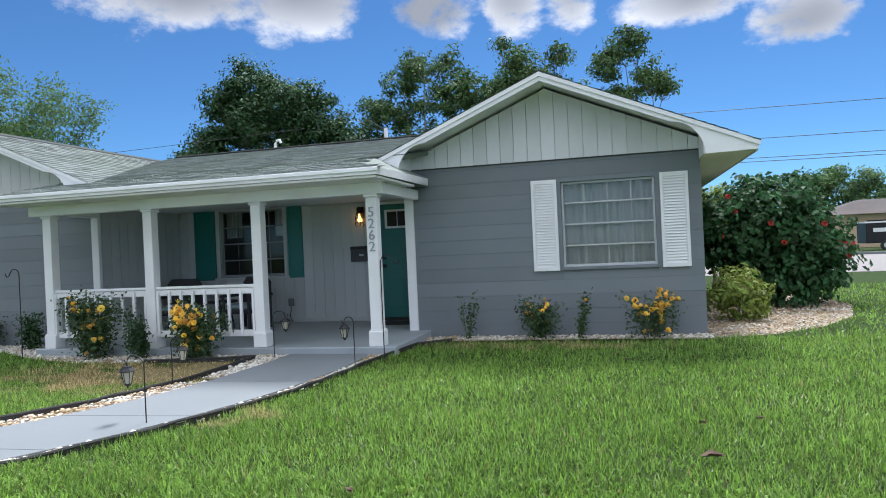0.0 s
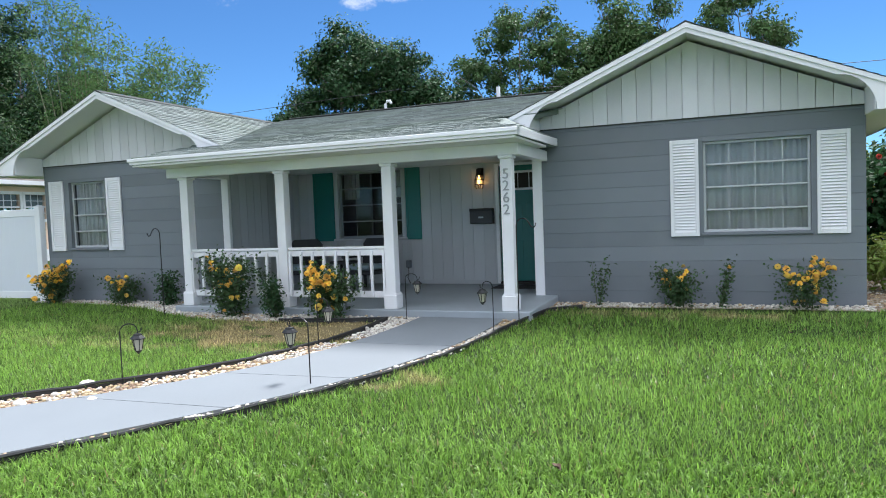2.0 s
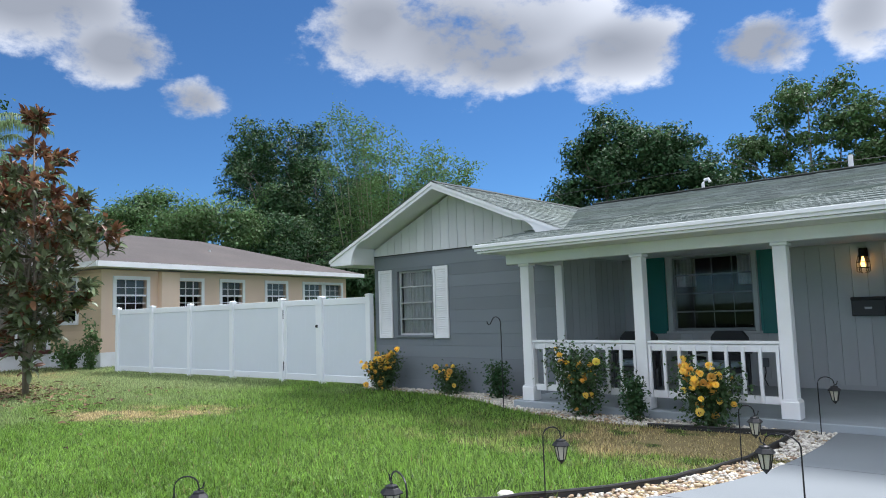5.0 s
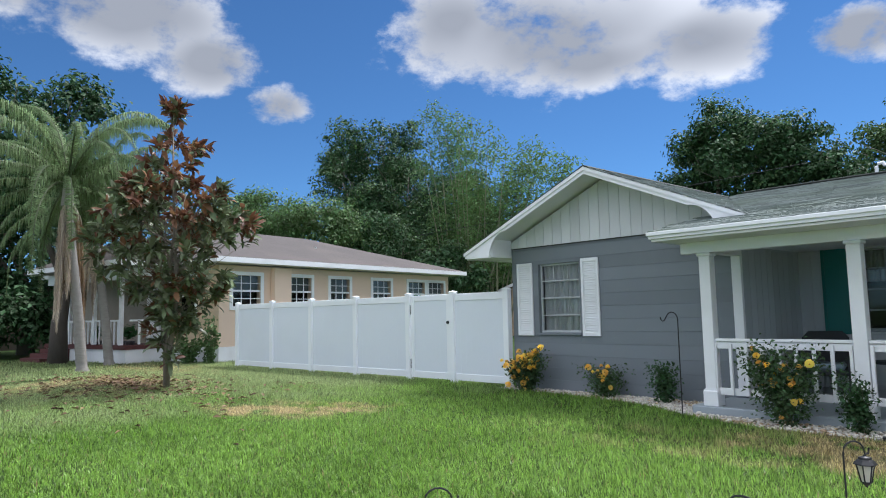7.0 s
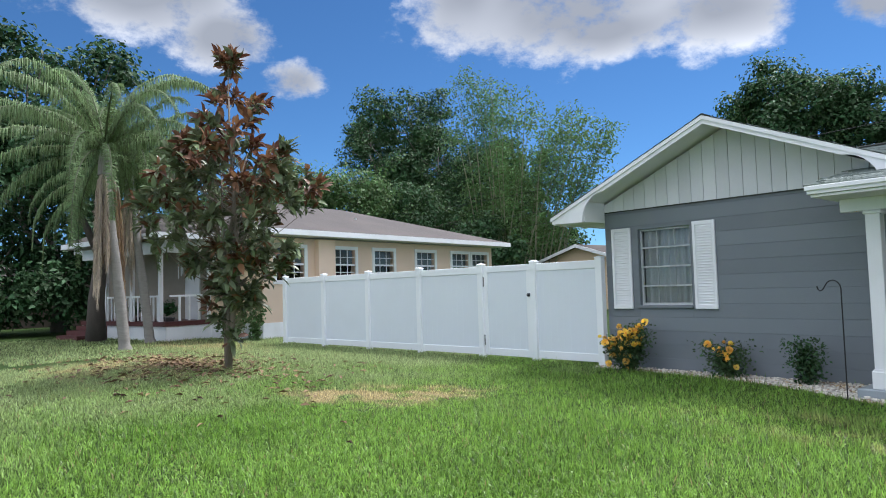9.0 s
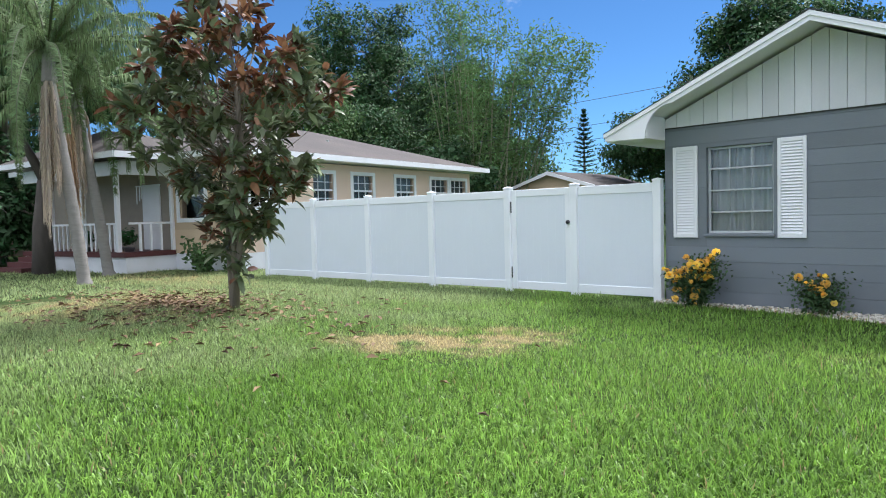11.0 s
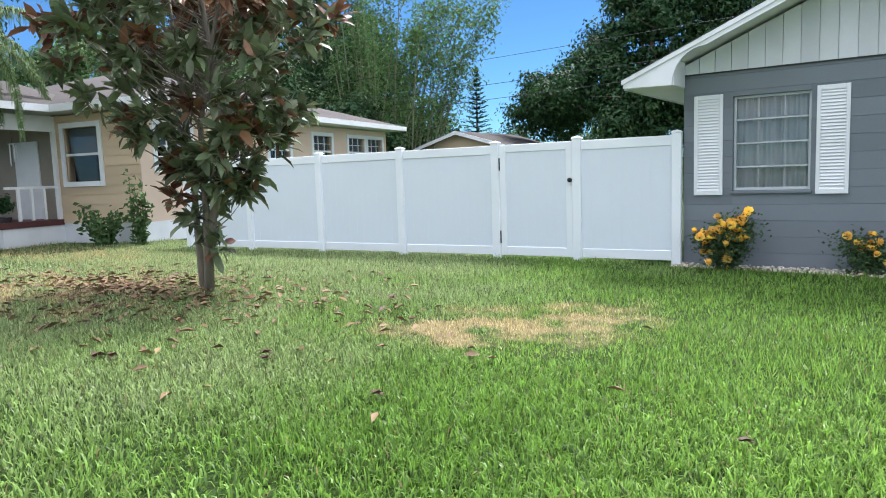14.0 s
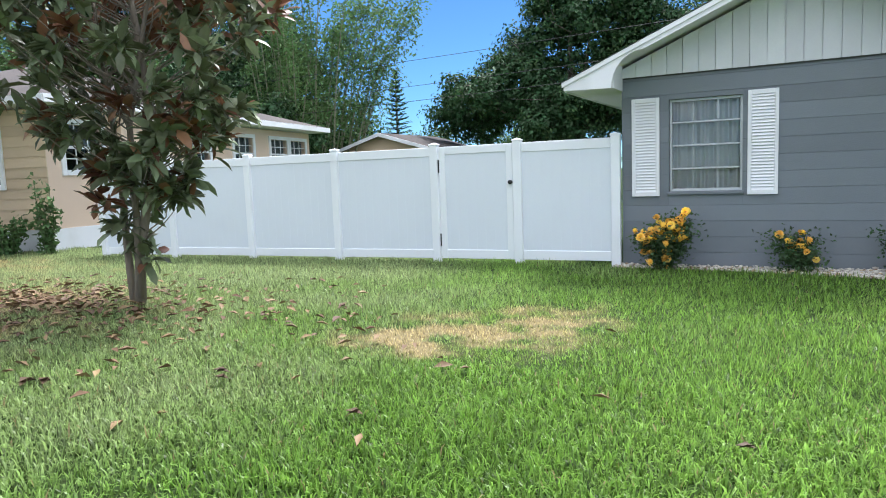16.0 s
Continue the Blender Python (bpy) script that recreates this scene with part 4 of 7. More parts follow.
def build_neighbour():
    nb = thing("neighbour_house", (-26.2, -0.95, 0), "peach bungalow with brown shingle hip roof and screened porch", "house", rz=10.8)
    # local x runs to the left as negative
    W, D, H = 11.0, 12.35, 3.15
    wins = [(0.50, 1.62, 1.8, 2.83), (2.93, 3.90, 1.8, 2.83), (4.86, 5.88, 1.8, 2.83), (7.20, 8.30, 1.8, 2.83), (9.44, 10.58, 1.8, 2.83), (10.84, 11.97, 1.8, 2.83)]
    us = [0.0] + [q for a, b, z0, z1 in wins for q in (a, b)] + [D]
    bm = grid_wall(bmesh.new(), us, (0.5, 1.8, 2.83, H), lambda i, j: not (i % 2 == 1 and j == 1), lambda u, w, z: (w, u, z), -0.2, 0.0)
    side = part("wall", bm, PEACH, nb, "peach painted block wall")
    part("wall", box_bm(-0.21, -0.01, -0.3, 0.012, D, 0.5), WHITE, nb, "white foundation band")
    part("pilaster", box_bm(0.002, 2.06, 0.0, 0.22, 2.80, H - 0.02, bevel=0.01), PEACH, nb)
    z = 0.5
    # front wall with lap siding
    fw = (-2.45, -1.28, 1.52, 2.84)
    bm = bmesh.new()
    wall_with_hole(bm, -2.95, -0.2, 0.5, H, 0.0, 0.2, fw)
    front = part("wall", bm, TAN, nb, "tan lap siding wall")
    while z < H - 0.05:
        for a, b in ((-2.95, -0.0),) if not (z + 0.23 > fw[2] and z < fw[3]) else ((-2.95, fw[0] - 0.08), (fw[1] + 0.08, 0.0)):
            bm = bmesh.new()
            prism(bm, [(-0.03, z), (0.0, z), (0.0, min(z + 0.23, H)), (-0.012, min(z + 0.23, H))], "x", a, b)
            part("siding_board", bm, TAN, front)
        z += 0.23
    part("wall", box_bm(-2.96, -0.012, -0.3, 0.013, 0.0, 0.5), WHITE, nb)
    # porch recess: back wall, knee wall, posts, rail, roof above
    # the recess's shade is put into this wall's dark tan
    part("wall", box_bm(-W, 0.2, -0.3, -2.95, 0.4, H), material("shaded_porch_wall", (0.34, 0.30, 0.25), 0.8, 0.1), nb, "porch back wall, its brown darkened for the porch shade")
    part("porch_floor", box_bm(-8.5, -1.6, -0.2, -2.75, 0.2, 0.46), WHITE, nb, "white porch foundation")
    part("porch_trim", box_bm(-8.5, -1.66, 0.46, -2.72, 0.0, 0.60), MAROON, nb, "maroon porch edge board")
    for x in (-3.2, -5.0, -6.8):
        part("porch_post", box_bm(x - 0.06, -1.58, 0.6, x + 0.06, -1.46, 2.85, bevel=0.008), WHITE, nb)
    part("porch_post", box_bm(-2.84, -0.12, 0.6, -2.74, -0.02, 2.85, bevel=0.008), WHITE, nb)
    part("porch_beam", box_bm(-8.5, -1.60, 2.78, -2.76, -1.44, 3.15), WHITE, nb)
    part("porch_beam", box_bm(-2.9, -1.44, 2.78, -2.76, -0.01, 3.15), WHITE, nb)
    for x0, x1 in ((-5.0, -3.26), (-6.8, -5.06)):
        rail = part("porch_railing", box_bm(x0, -1.55, 1.38, x1, -1.49, 1.44), WHITE, nb, "white porch railing")
        for k in range(7):
            x = x0 + (x1 - x0) * (k + 0.5) / 7
            part("baluster", box_bm(x - 0.025, -1.54, 0.62, x + 0.025, -1.50, 1.38), WHITE, rail)
    rail = part("porch_railing", box_bm(-2.83, -1.44, 1.38, -2.77, -0.12, 1.44), WHITE, nb, "white porch railing")
    for k in range(3):
        y = -1.44 + 1.32 * (k + 1) / 4
        part("baluster", box_bm(-2.83, y - 0.03, 0.62, -2.77, y + 0.03, 1.38), WHITE, rail)
    part("porch_door", box_bm(-4.6, 0.15, 0.5, -3.7, 0.19, 2.6), WHITE, nb, "white porch door")
    for k in range(3):
        part("step", box_bm(-8.2, -2.6 + 0.33 * k, -0.1, -6.6, -1.6, 0.15 * (k + 1)), MAROON, nb)
    # side windows: white casing, upper and lower sash with bars
    def sash(bars, face, a, b, z0, z1):
        """face(u, w, d): u along the wall, w out of it"""
        def bx(u0, w0, z_0, u1, w1, z_1):
            p, q = face(u0, w0), face(u1, w1)
            return box_bm(min(p[0], q[0]), min(p[1], q[1]), z_0, max(p[0], q[0]), max(p[1], q[1]), z_1)
        win = part("window", bx(a - 0.12, 0.001, z0 - 0.12, a, 0.04, z1 + 0.12), WHITE, nb, "white-cased sash window")
        part("casing", bx(b, 0.001, z0 - 0.12, b + 0.12, 0.04, z1 + 0.12), WHITE, win)
        part("casing", bx(a, 0.001, z1, b, 0.04, z1 + 0.12), WHITE, win)
        part("casing", bx(a, 0.001, z0 - 0.12, b, 0.05, z0), WHITE, win)
        zm = (z0 + z1) / 2
        part("sash_rail", bx(a, -0.06, zm - 0.03, b, -0.02, zm + 0.03), WHITE, win)
        for k in (1, 2) if bars else ():
            u = a + (b - a) * k / 3
            part("muntin", bx(u - 0.012, -0.055, z0, u + 0.012, -0.035, z1), WHITE, win)
        for zz in ((z0 + zm) / 2, (zm + z1) / 2) if bars else ():
            part("muntin", bx(a, -0.054, zz - 0.012, b, -0.036, zz + 0.012), WHITE, win)
        for lo, hi in ((z0, zm), (zm, z1)):
            p, q = face(a, -0.07), face(b, -0.07)
            ring = [(*p, lo), (*q, lo), (*q, hi), (*p, hi)]
            g = part("pane", mesh_of("pane", ring if p[0] < q[0] else ring[::1], [(0, 1, 2, 3)], GLASS), None, win)
            g.visible_shadow = False
        part("blind", bx(a - 0.02, -0.16, zm, b + 0.02, -0.15, z1 + 0.02), material("grey_blind", (0.12, 0.14, 0.15), 0.8, 0.1) if "grey_blind" not in bpy.data.materials else bpy.data.materials["grey_blind"], win)
    for a, b, z0, z1 in wins:
        sash(True, lambda u, w: (w, u), a, b, z0, z1)
    sash(False, lambda u, w: (u, -w - 0.03), *fw)
    # unseen near-black walls added to block the view through the rooms
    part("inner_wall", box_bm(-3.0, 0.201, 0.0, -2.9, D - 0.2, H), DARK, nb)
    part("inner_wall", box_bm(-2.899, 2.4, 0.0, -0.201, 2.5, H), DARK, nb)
    # roof: hip over the body, small hip over the porch, with white fascia
    def hip(x0, x1, y0, y1, z, top, ridge, name_label):
        (ra, rb) = ridge
        v = [(x0, y0, z), (x1, y0, z), (x1, y1, z), (x0, y1, z), (*ra, top), (*rb, top)]
        f = [(0, 1, 4), (1, 2, 5, 4), (2, 3, 5), (3, 0, 4, 5), (3, 2, 1, 0)]
        roof = part("roof", mesh_of("roof", v, f, BROWN_SHINGLE), None, nb, name_label)
        for a, b in ((0, 1), (1, 2), (2, 3), (3, 0)):
            pa, pb = Vector(v[a]), Vector(v[b])
            d = (pb - pa).normalized()
            n = Vector((d.y, -d.x, 0)) * 0.03
            bm = bmesh.new()
            q = [bm.verts.new(p) for p in (pa - Vector((0, 0, 0.17)), pb - Vector((0, 0, 0.17)), pb + Vector((0, 0, 0.0)), pa + Vector((0, 0, 0.0)))]
            q2 = [bm.verts.new(w.co + n) for w in q]
            bm.faces.new(q)
            bm.faces.new(q2[::-1])
            for k in range(4):
                bm.faces.new((q[k], q[(k + 1) % 4], q2[(k + 1) % 4], q2[k]))
            part("fascia", bm, WHITE, roof)
        return roof
    main = hip(-W - 0.6, 0.62, -0.55, D + 0.6, 3.36, 5.05, ((-5.2, 4.6), (-5.2, 8.2)), "brown shingle hip roof")
    hip(-8.9, -2.2, -2.15, 1.2, 3.36, 4.35, ((-5.6, -0.4), (-5.6, 0.9)), "brown shingle porch roof")
    part("soffit", box_bm(-W - 0.55, -0.5, 3.19, 0.58, D + 0.55, 3.21), WHITE, nb)
    bm = bmesh.new()
    tube(bm, [(-2.6, 6.5, 3.8), (-2.6, 6.5, 4.35)], 0.05, 8)
    part("vent_pipe", bm, ALU, main)
    return nb


build_neighbour()


def build_porch_clutter():
    """What hangs and stands on the neighbour's porch."""
    pot = material("dark_glazed_pot", (0.05, 0.045, 0.05), 0.35, 0.15)
    turn = Matrix.Translation((-26.2, -0.95, 0)) @ Matrix.Rotation(radians(10.8), 4, "Z")
    r = np.random.default_rng(81)
    at = turn @ Vector((-3.35, -0.75, 2.78))
    ch = thing("wind_chime", tuple(at), "pale metal wind chime hanging under the porch roof", "wind chime")
    part("cord", tube(bmesh.new(), [(0, 0, 0), (0, 0, -0.28)], 0.006, 4), BLACK, ch)
    part("disc", lathe(bmesh.new(), [(0.09, -0.31), (0.10, -0.30), (0.10, -0.285), (0.02, -0.28)], 10), ALU, ch)
    for k in range(5):
        a = 2 * math.pi * k / 5
        part("pipe", tube(bmesh.new(), [(0.07 * math.cos(a), 0.07 * math.sin(a), -0.31), (0.07 * math.cos(a), 0.07 * math.sin(a), -0.62 - 0.05 * k)], 0.013, 6), ALU, ch)
    for x, y, h in ((-3.3, -1.15, 0.62), (-3.9, -0.9, 0.5), (-5.6, -1.1, 0.55)):
        at = turn @ Vector((x, y, 0.462))
        p = thing("potted_plant", tuple(at), "leafy dark green plant in a dark pot on the porch", "plant", "plants on the neighbouring porch")
        part("pot", lathe(bmesh.new(), [(0.10, 0.0), (0.15, 0.22), (0.16, 0.22), (0.16, 0.26), (0.13, 0.26)], 12), pot, p)
        n = 150
        d = r.normal(size=(n, 3))
        d /= np.linalg.norm(d, axis=1, keepdims=True)
        c = d * (0.26, 0.26, h * 0.45) * r.uniform(0.5, 1.0, (n, 1)) + (0, 0, 0.3 + h * 0.45)
        part("foliage", leaf_mesh("foliage", c, d + (0, 0, 0.3), r.uniform(0.09, 0.17, n), HIB_LEAF, 0.4, r), None, p)


build_porch_clutter()


# ---- gravel borders, edging ----
def offset(line, dist):
    d = np.gradient(line, axis=0)
    d /= np.linalg.norm(d, axis=1, keepdims=True)
    return line + np.stack([d[:, 1], -d[:, 0]], 1) * dist


EDGE_LEFT = np.concatenate([[(-11.0, -1.28), (-10.4, -1.52), (-9.6, -1.95), (-8.6, -2.28), (-7.4, -2.28), (-6.4, -2.12), (-5.86, -2.02), (-5.84, -2.6)], offset(PATH_LEFT, 0.33)[8:]])
EDGE_RIGHT = np.concatenate([[(-3.55, -0.5), (-3.95, -0.9), (-4.02, -1.7)], offset(PATH_RIGHT, -0.17)[4:]])


def ribbon(a, b):
    return [tuple(p) for p in a] + [tuple(p) for p in b[::-1]]


BEDS = {  # name: outline, share of tan pebbles, stones a square metre
    "path_left": (ribbon(EDGE_LEFT[8:], PATH_LEFT[8:]), 0.55, 1250),
    "path_right": (ribbon(EDGE_RIGHT[2:], PATH_RIGHT[2:]), 0.35, 1250),
    "porch": ([(-11.0, -1.28), (-10.4, -1.52), (-9.6, -1.95), (-8.6, -2.28), (-7.4, -2.28), (-6.4, -2.12), (-5.86, -2.02), (-5.84, -2.6), (-5.8, -3.3), (-5.47, -3.3), (-5.5, -1.72), (-9.75, -1.72), (-9.75, -0.63), (-11.0, -0.63)], 0.12, 1050),
    "corner": ([(-4.33, -1.73), (-4.33, -2.2), (-4.15, -2.2), (-4.02, -1.7), (-3.95, -0.9), (-3.55, -0.5), (-3.55, -0.02), (-4.0, -0.02), (-4.0, -1.73)], 0.8, 850),
    "right_front": ([(-3.55, -0.02), (-3.55, -0.45), (-1.8, -0.36), (0.05, -0.4), (0.05, -0.02)], 0.08, 750),
    "left_front": ([(-13.95, -0.63), (-13.95, -1.0), (-12.4, -1.05), (-11.0, -1.28), (-11.0, -0.63)], 0.08, 750),
    "side": ([(0.05, -0.4), (0.9, 0.0), (1.7, 0.8), (2.4, 2.0), (2.85, 3.7), (2.8, 5.8), (2.2, 8.0), (0.03, 8.0), (0.03, -0.02)], 0.62, 260),
}


def inside_poly(pts, poly):
    x, y = pts[:, 0], pts[:, 1]
    inside = np.zeros(len(pts), bool)
    n = len(poly)
    for i in range(n):
        (x0, y0), (x1, y1) = poly[i], poly[(i + 1) % n]
        cross = ((y0 > y) != (y1 > y)) & (x < (x1 - x0) * (y - y0) / ((y1 - y0) or 1e-9) + x0)
        inside ^= cross
    return inside


def scatter(poly, density, r):
    p = np.array(poly)
    lo, hi = p.min(0), p.max(0)
    pts = r.uniform(lo, hi, (int(density * np.prod(hi - lo)), 2))
    return pts[inside_poly(pts, poly)]


def build_gravel():
    r = np.random.default_rng(8)
    bm = bmesh.new()
    bmesh.ops.create_icosphere(bm, subdivisions=1, radius=1)
    ico_v = np.array([v.co[:] for v in bm.verts])
    ico_f = np.array([[v.index for v in f.verts] for f in bm.faces])
    bm.free()
    soil = material("sandy_soil", (0.30, 0.25, 0.18), 0.95, 0.2, 4, 60, 0.5)
    piles = {"white": [], "tan": []}
    for name, (poly, tan, dens) in BEDS.items():
        bm = bmesh.new()
        bm.faces.new([bm.verts.new((x, y, 0.006)) for x, y in poly])
        bmesh.ops.triangulate(bm, faces=bm.faces)
        solo("planting_bed", bm, soil, "sandy soil bed under decorative gravel", "bed", kind="structure")
        pts = scatter(poly, dens, r)
        blotch = np.array([noise.noise(Vector((x * 2.2, y * 2.2, 3.0))) for x, y in pts])
        is_tan = r.random(len(pts)) < np.clip(tan + blotch * 0.9, 0.03, 0.97)
        piles["white"].append(pts[~is_tan])
        piles["tan"].append(pts[is_tan])
    for key, mat, label in (("white", STONE, "white marble chips in the borders"), ("tan", TAN_STONE, "tan and orange pebbles in the borders")):
        pts = np.concatenate(piles[key])
        n = len(pts)
        s = r.uniform(0.011, 0.022, n) * np.where(r.random(n) < 0.03, 1.6, 1.0)
        sc = s[:, None] * r.uniform(0.7, 1.35, (n, 3)) * (1, 1, 0.55)
        ang = r.uniform(0, 6.28, n)
        v = ico_v[None] * (1 + r.uniform(-0.18, 0.18, (n, len(ico_v), 1))) * sc[:, None]
        c, q = np.cos(ang)[:, None], np.sin(ang)[:, None]
        v = np.stack([v[..., 0] * c - v[..., 1] * q, v[..., 0] * q + v[..., 1] * c, v[..., 2]], -1)
        v += np.stack([pts[:, 0], pts[:, 1], 0.006 + s * r.uniform(0.3, 1.1, n)], 1)[:, None]
        f = ico_f[None] + (np.arange(n) * len(ico_v))[:, None, None]
        tagged(new("gravel", tri_mesh("gravel", v.reshape(-1, 3), f.reshape(-1, 3), mat)), label, "gravel", kind="stuff")
    for x, y, q in ((-6.95, -5.75, 0.06), (-6.5, -6.1, 0.04), (-7.0, -6.35, 0.045)):
        bm = bmesh.new()
        bmesh.ops.create_icosphere(bm, subdivisions=2, radius=q)
        for w in bm.verts:
            w.co = Vector((w.co.x * 1.2, w.co.y, w.co.z * 0.7)) * (1 + 0.2 * noise.noise(w.co * 20)) + Vector((x, y, q * 0.6))
        solo("border_stone", bm, STONE, "larger white stone in the path border", "stone", "border stones", smooth=True)
    for line in (EDGE_LEFT[4:], EDGE_RIGHT):
        bm = bmesh.new()
        wob = np.random.default_rng(3)
        tube(bm, [(x, y, 0.055 + wob.uniform(-0.01, 0.012)) for x, y in line], 0.014, 6)
        prev = None
        for x, y in line:
            cur = (bm.verts.new((x, y, -0.03)), bm.verts.new((x, y, 0.05)), bm.verts.new((x + 0.006, y - 0.006, 0.05)), bm.verts.new((x + 0.006, y - 0.006, -0.03)))
            if prev:
                for k in range(4):
                    bm.faces.new((prev[k], prev[(k + 1) % 4], cur[(k + 1) % 4], cur[k]))
            prev = cur
        solo("lawn_edging", bm, RUBBER, "black plastic lawn edging beside the walkway", "edging")


build_gravel()


# ---- grass ----
def build_grass():
    r = np.random.default_rng(2)
    zones = [(-21.5, 1.5, -9.2, -8.2, 2600, 1.1), (-20.5, 1.0, -8.2, -6.2, 5300, 1.05), (-22.0, -9.5, -10.2, -9.2, 1900, 1.15), (-21.0, 5.0, -15.3, -9.2, 650, 1.8), (-22.5, 3.0, -6.2, -4.4, 3300, 1.0), (-25.5, 4.0, -4.4, -2.2, 2000, 1.2), (-27.0, 5.0, -2.2, -0.3, 1500, 1.35),
             (-34.0, -22.5, -8.0, -1.5, 350, 2.0), (0.0, 9.0, -0.4, 9.0, 260, 2.0), (1.0, 6.0, -9.2, -6.2, 900, 1.5), (3.0, 6.0, -6.2, -0.3, 800, 1.5)]
    pts, wide = [], []
    for x0, x1, y0, y1, d, w in zones:
        p = r.uniform((x0, y0), (x1, y1), (int((x1 - x0) * (y1 - y0) * d), 2))
        pts.append(p)
        wide.append(np.full(len(p), w))
    pts, wide = np.concatenate(pts), np.concatenate(wide)
    keep = np.ones(len(pts), bool)
    walk_poly = ribbon(PATH_LEFT, PATH_RIGHT)
    for poly in [walk_poly] + [b[0] for b in BEDS.values()]:
        keep &= ~inside_poly(pts, poly)
    keep &= ~((pts[:, 0] > -14.0) & (pts[:, 0] < 0.05) & (pts[:, 1] > -0.62) & ~((pts[:, 0] > -14.0) & (pts[:, 0] < 0) & (pts[:, 1] < -0.62)))
    keep &= ~((pts[:, 0] > -9.8) & (pts[:, 0] < -3.95) & (pts[:, 1] > -1.75))
    d = r.random(len(pts))
    clump = np.array([noise.noise(Vector((x * 1.7, y * 1.7, 0))) for x, y in pts])
    dryness = np.exp(-0.8 * (((pts[:, 0] + 14.5) / 0.55) ** 2 + ((pts[:, 1] + 5.85) / 0.5) ** 2)) + np.exp(-0.8 * (((pts[:, 0] + 13.55) / 0.6) ** 2 + ((pts[:, 1] + 4.95) / 1.0) ** 2)) + 1.5 * np.exp(-0.8 * (((pts[:, 0] + 6.4) / 1.1) ** 2 + ((pts[:, 1] + 2.8) / 0.75) ** 2))
    keep &= d > np.clip(dryness * 0.3 - clump * 0.2, 0, 0.8)
    pts, wide, clump, dryness = pts[keep], wide[keep], clump[keep], dryness[keep]
    n = len(pts)
    z = ground_height(pts[:, 0], pts[:, 1])
    length = r.uniform(0.045, 0.105, n) * (1 + 0.45 * clump) * np.clip(1 - 0.6 * dryness, 0.35, 1)
    a = r.uniform(0, 2 * np.pi, n)
    lean = r.uniform(0.25, 1.25, n)
    out = np.stack([np.cos(a), np.sin(a), np.zeros(n)], 1)
    side = np.stack([-np.sin(a), np.cos(a), np.zeros(n)], 1)
    w = (r.uniform(0.0032, 0.0052, n) * wide)[:, None]
    base = np.stack([pts[:, 0], pts[:, 1], z - 0.004], 1)
    up = np.array([0, 0, 1.0])
    mid = base + length[:, None] * 0.55 * (up * np.cos(lean * 0.5)[:, None] + out * np.sin(lean * 0.5)[:, None])
    tip = mid + length[:, None] * 0.5 * (up * np.cos(lean * 1.5)[:, None] + out * np.sin(lean * 1.5)[:, None])
    # near blades bend in the middle, far ones are single slivers
    near = (pts[:, 1] < -6.2) & (pts[:, 1] > -9.2)
    m = int(near.sum())
    v1 = np.stack([base - side * w, base + side * w, mid - side * w * 0.9, mid + side * w * 0.9, tip], 1)[near].reshape(-1, 3)
    k = np.arange(m)[:, None] * 5
    f1 = np.concatenate([k + [0, 1, 3], k + [0, 3, 2], k + [2, 3, 4]], 1).reshape(-1, 3)
    v2 = np.stack([base - side * w * 1.2, base + side * w * 1.2, tip], 1)[~near].reshape(-1, 3)
    f2 = np.arange(len(v2)).reshape(-1, 3) + len(v1)
    v, f = np.concatenate([v1, v2]), np.concatenate([f1, f2])
    me = tri_mesh("grass", v, f, lawn_material("grass_blade", True))
    tagged(new("grass", me), "short broad-bladed green lawn grass", "grass", kind="stuff")


build_grass()


# ---- lanterns on hooks, tall crooks ----
def lantern_mesh():
    return [("roof", lathe(bmesh.new(), [(0.066, 0.0), (0.068, 0.006), (0.045, 0.03), (0.040, 0.032), (0.036, 0.045), (0.010, 0.052), (0.006, 0.062)], 6), BLACK, ""),
            ("glass", lathe(bmesh.new(), [(0.026, -0.105), (0.047, -0.004)], 6), FROST, "milky lantern glass"),
            ("base", lathe(bmesh.new(), [(0.006, -0.135), (0.012, -0.125), (0.022, -0.117), (0.030, -0.106), (0.029, -0.101)], 6), BLACK, "")]


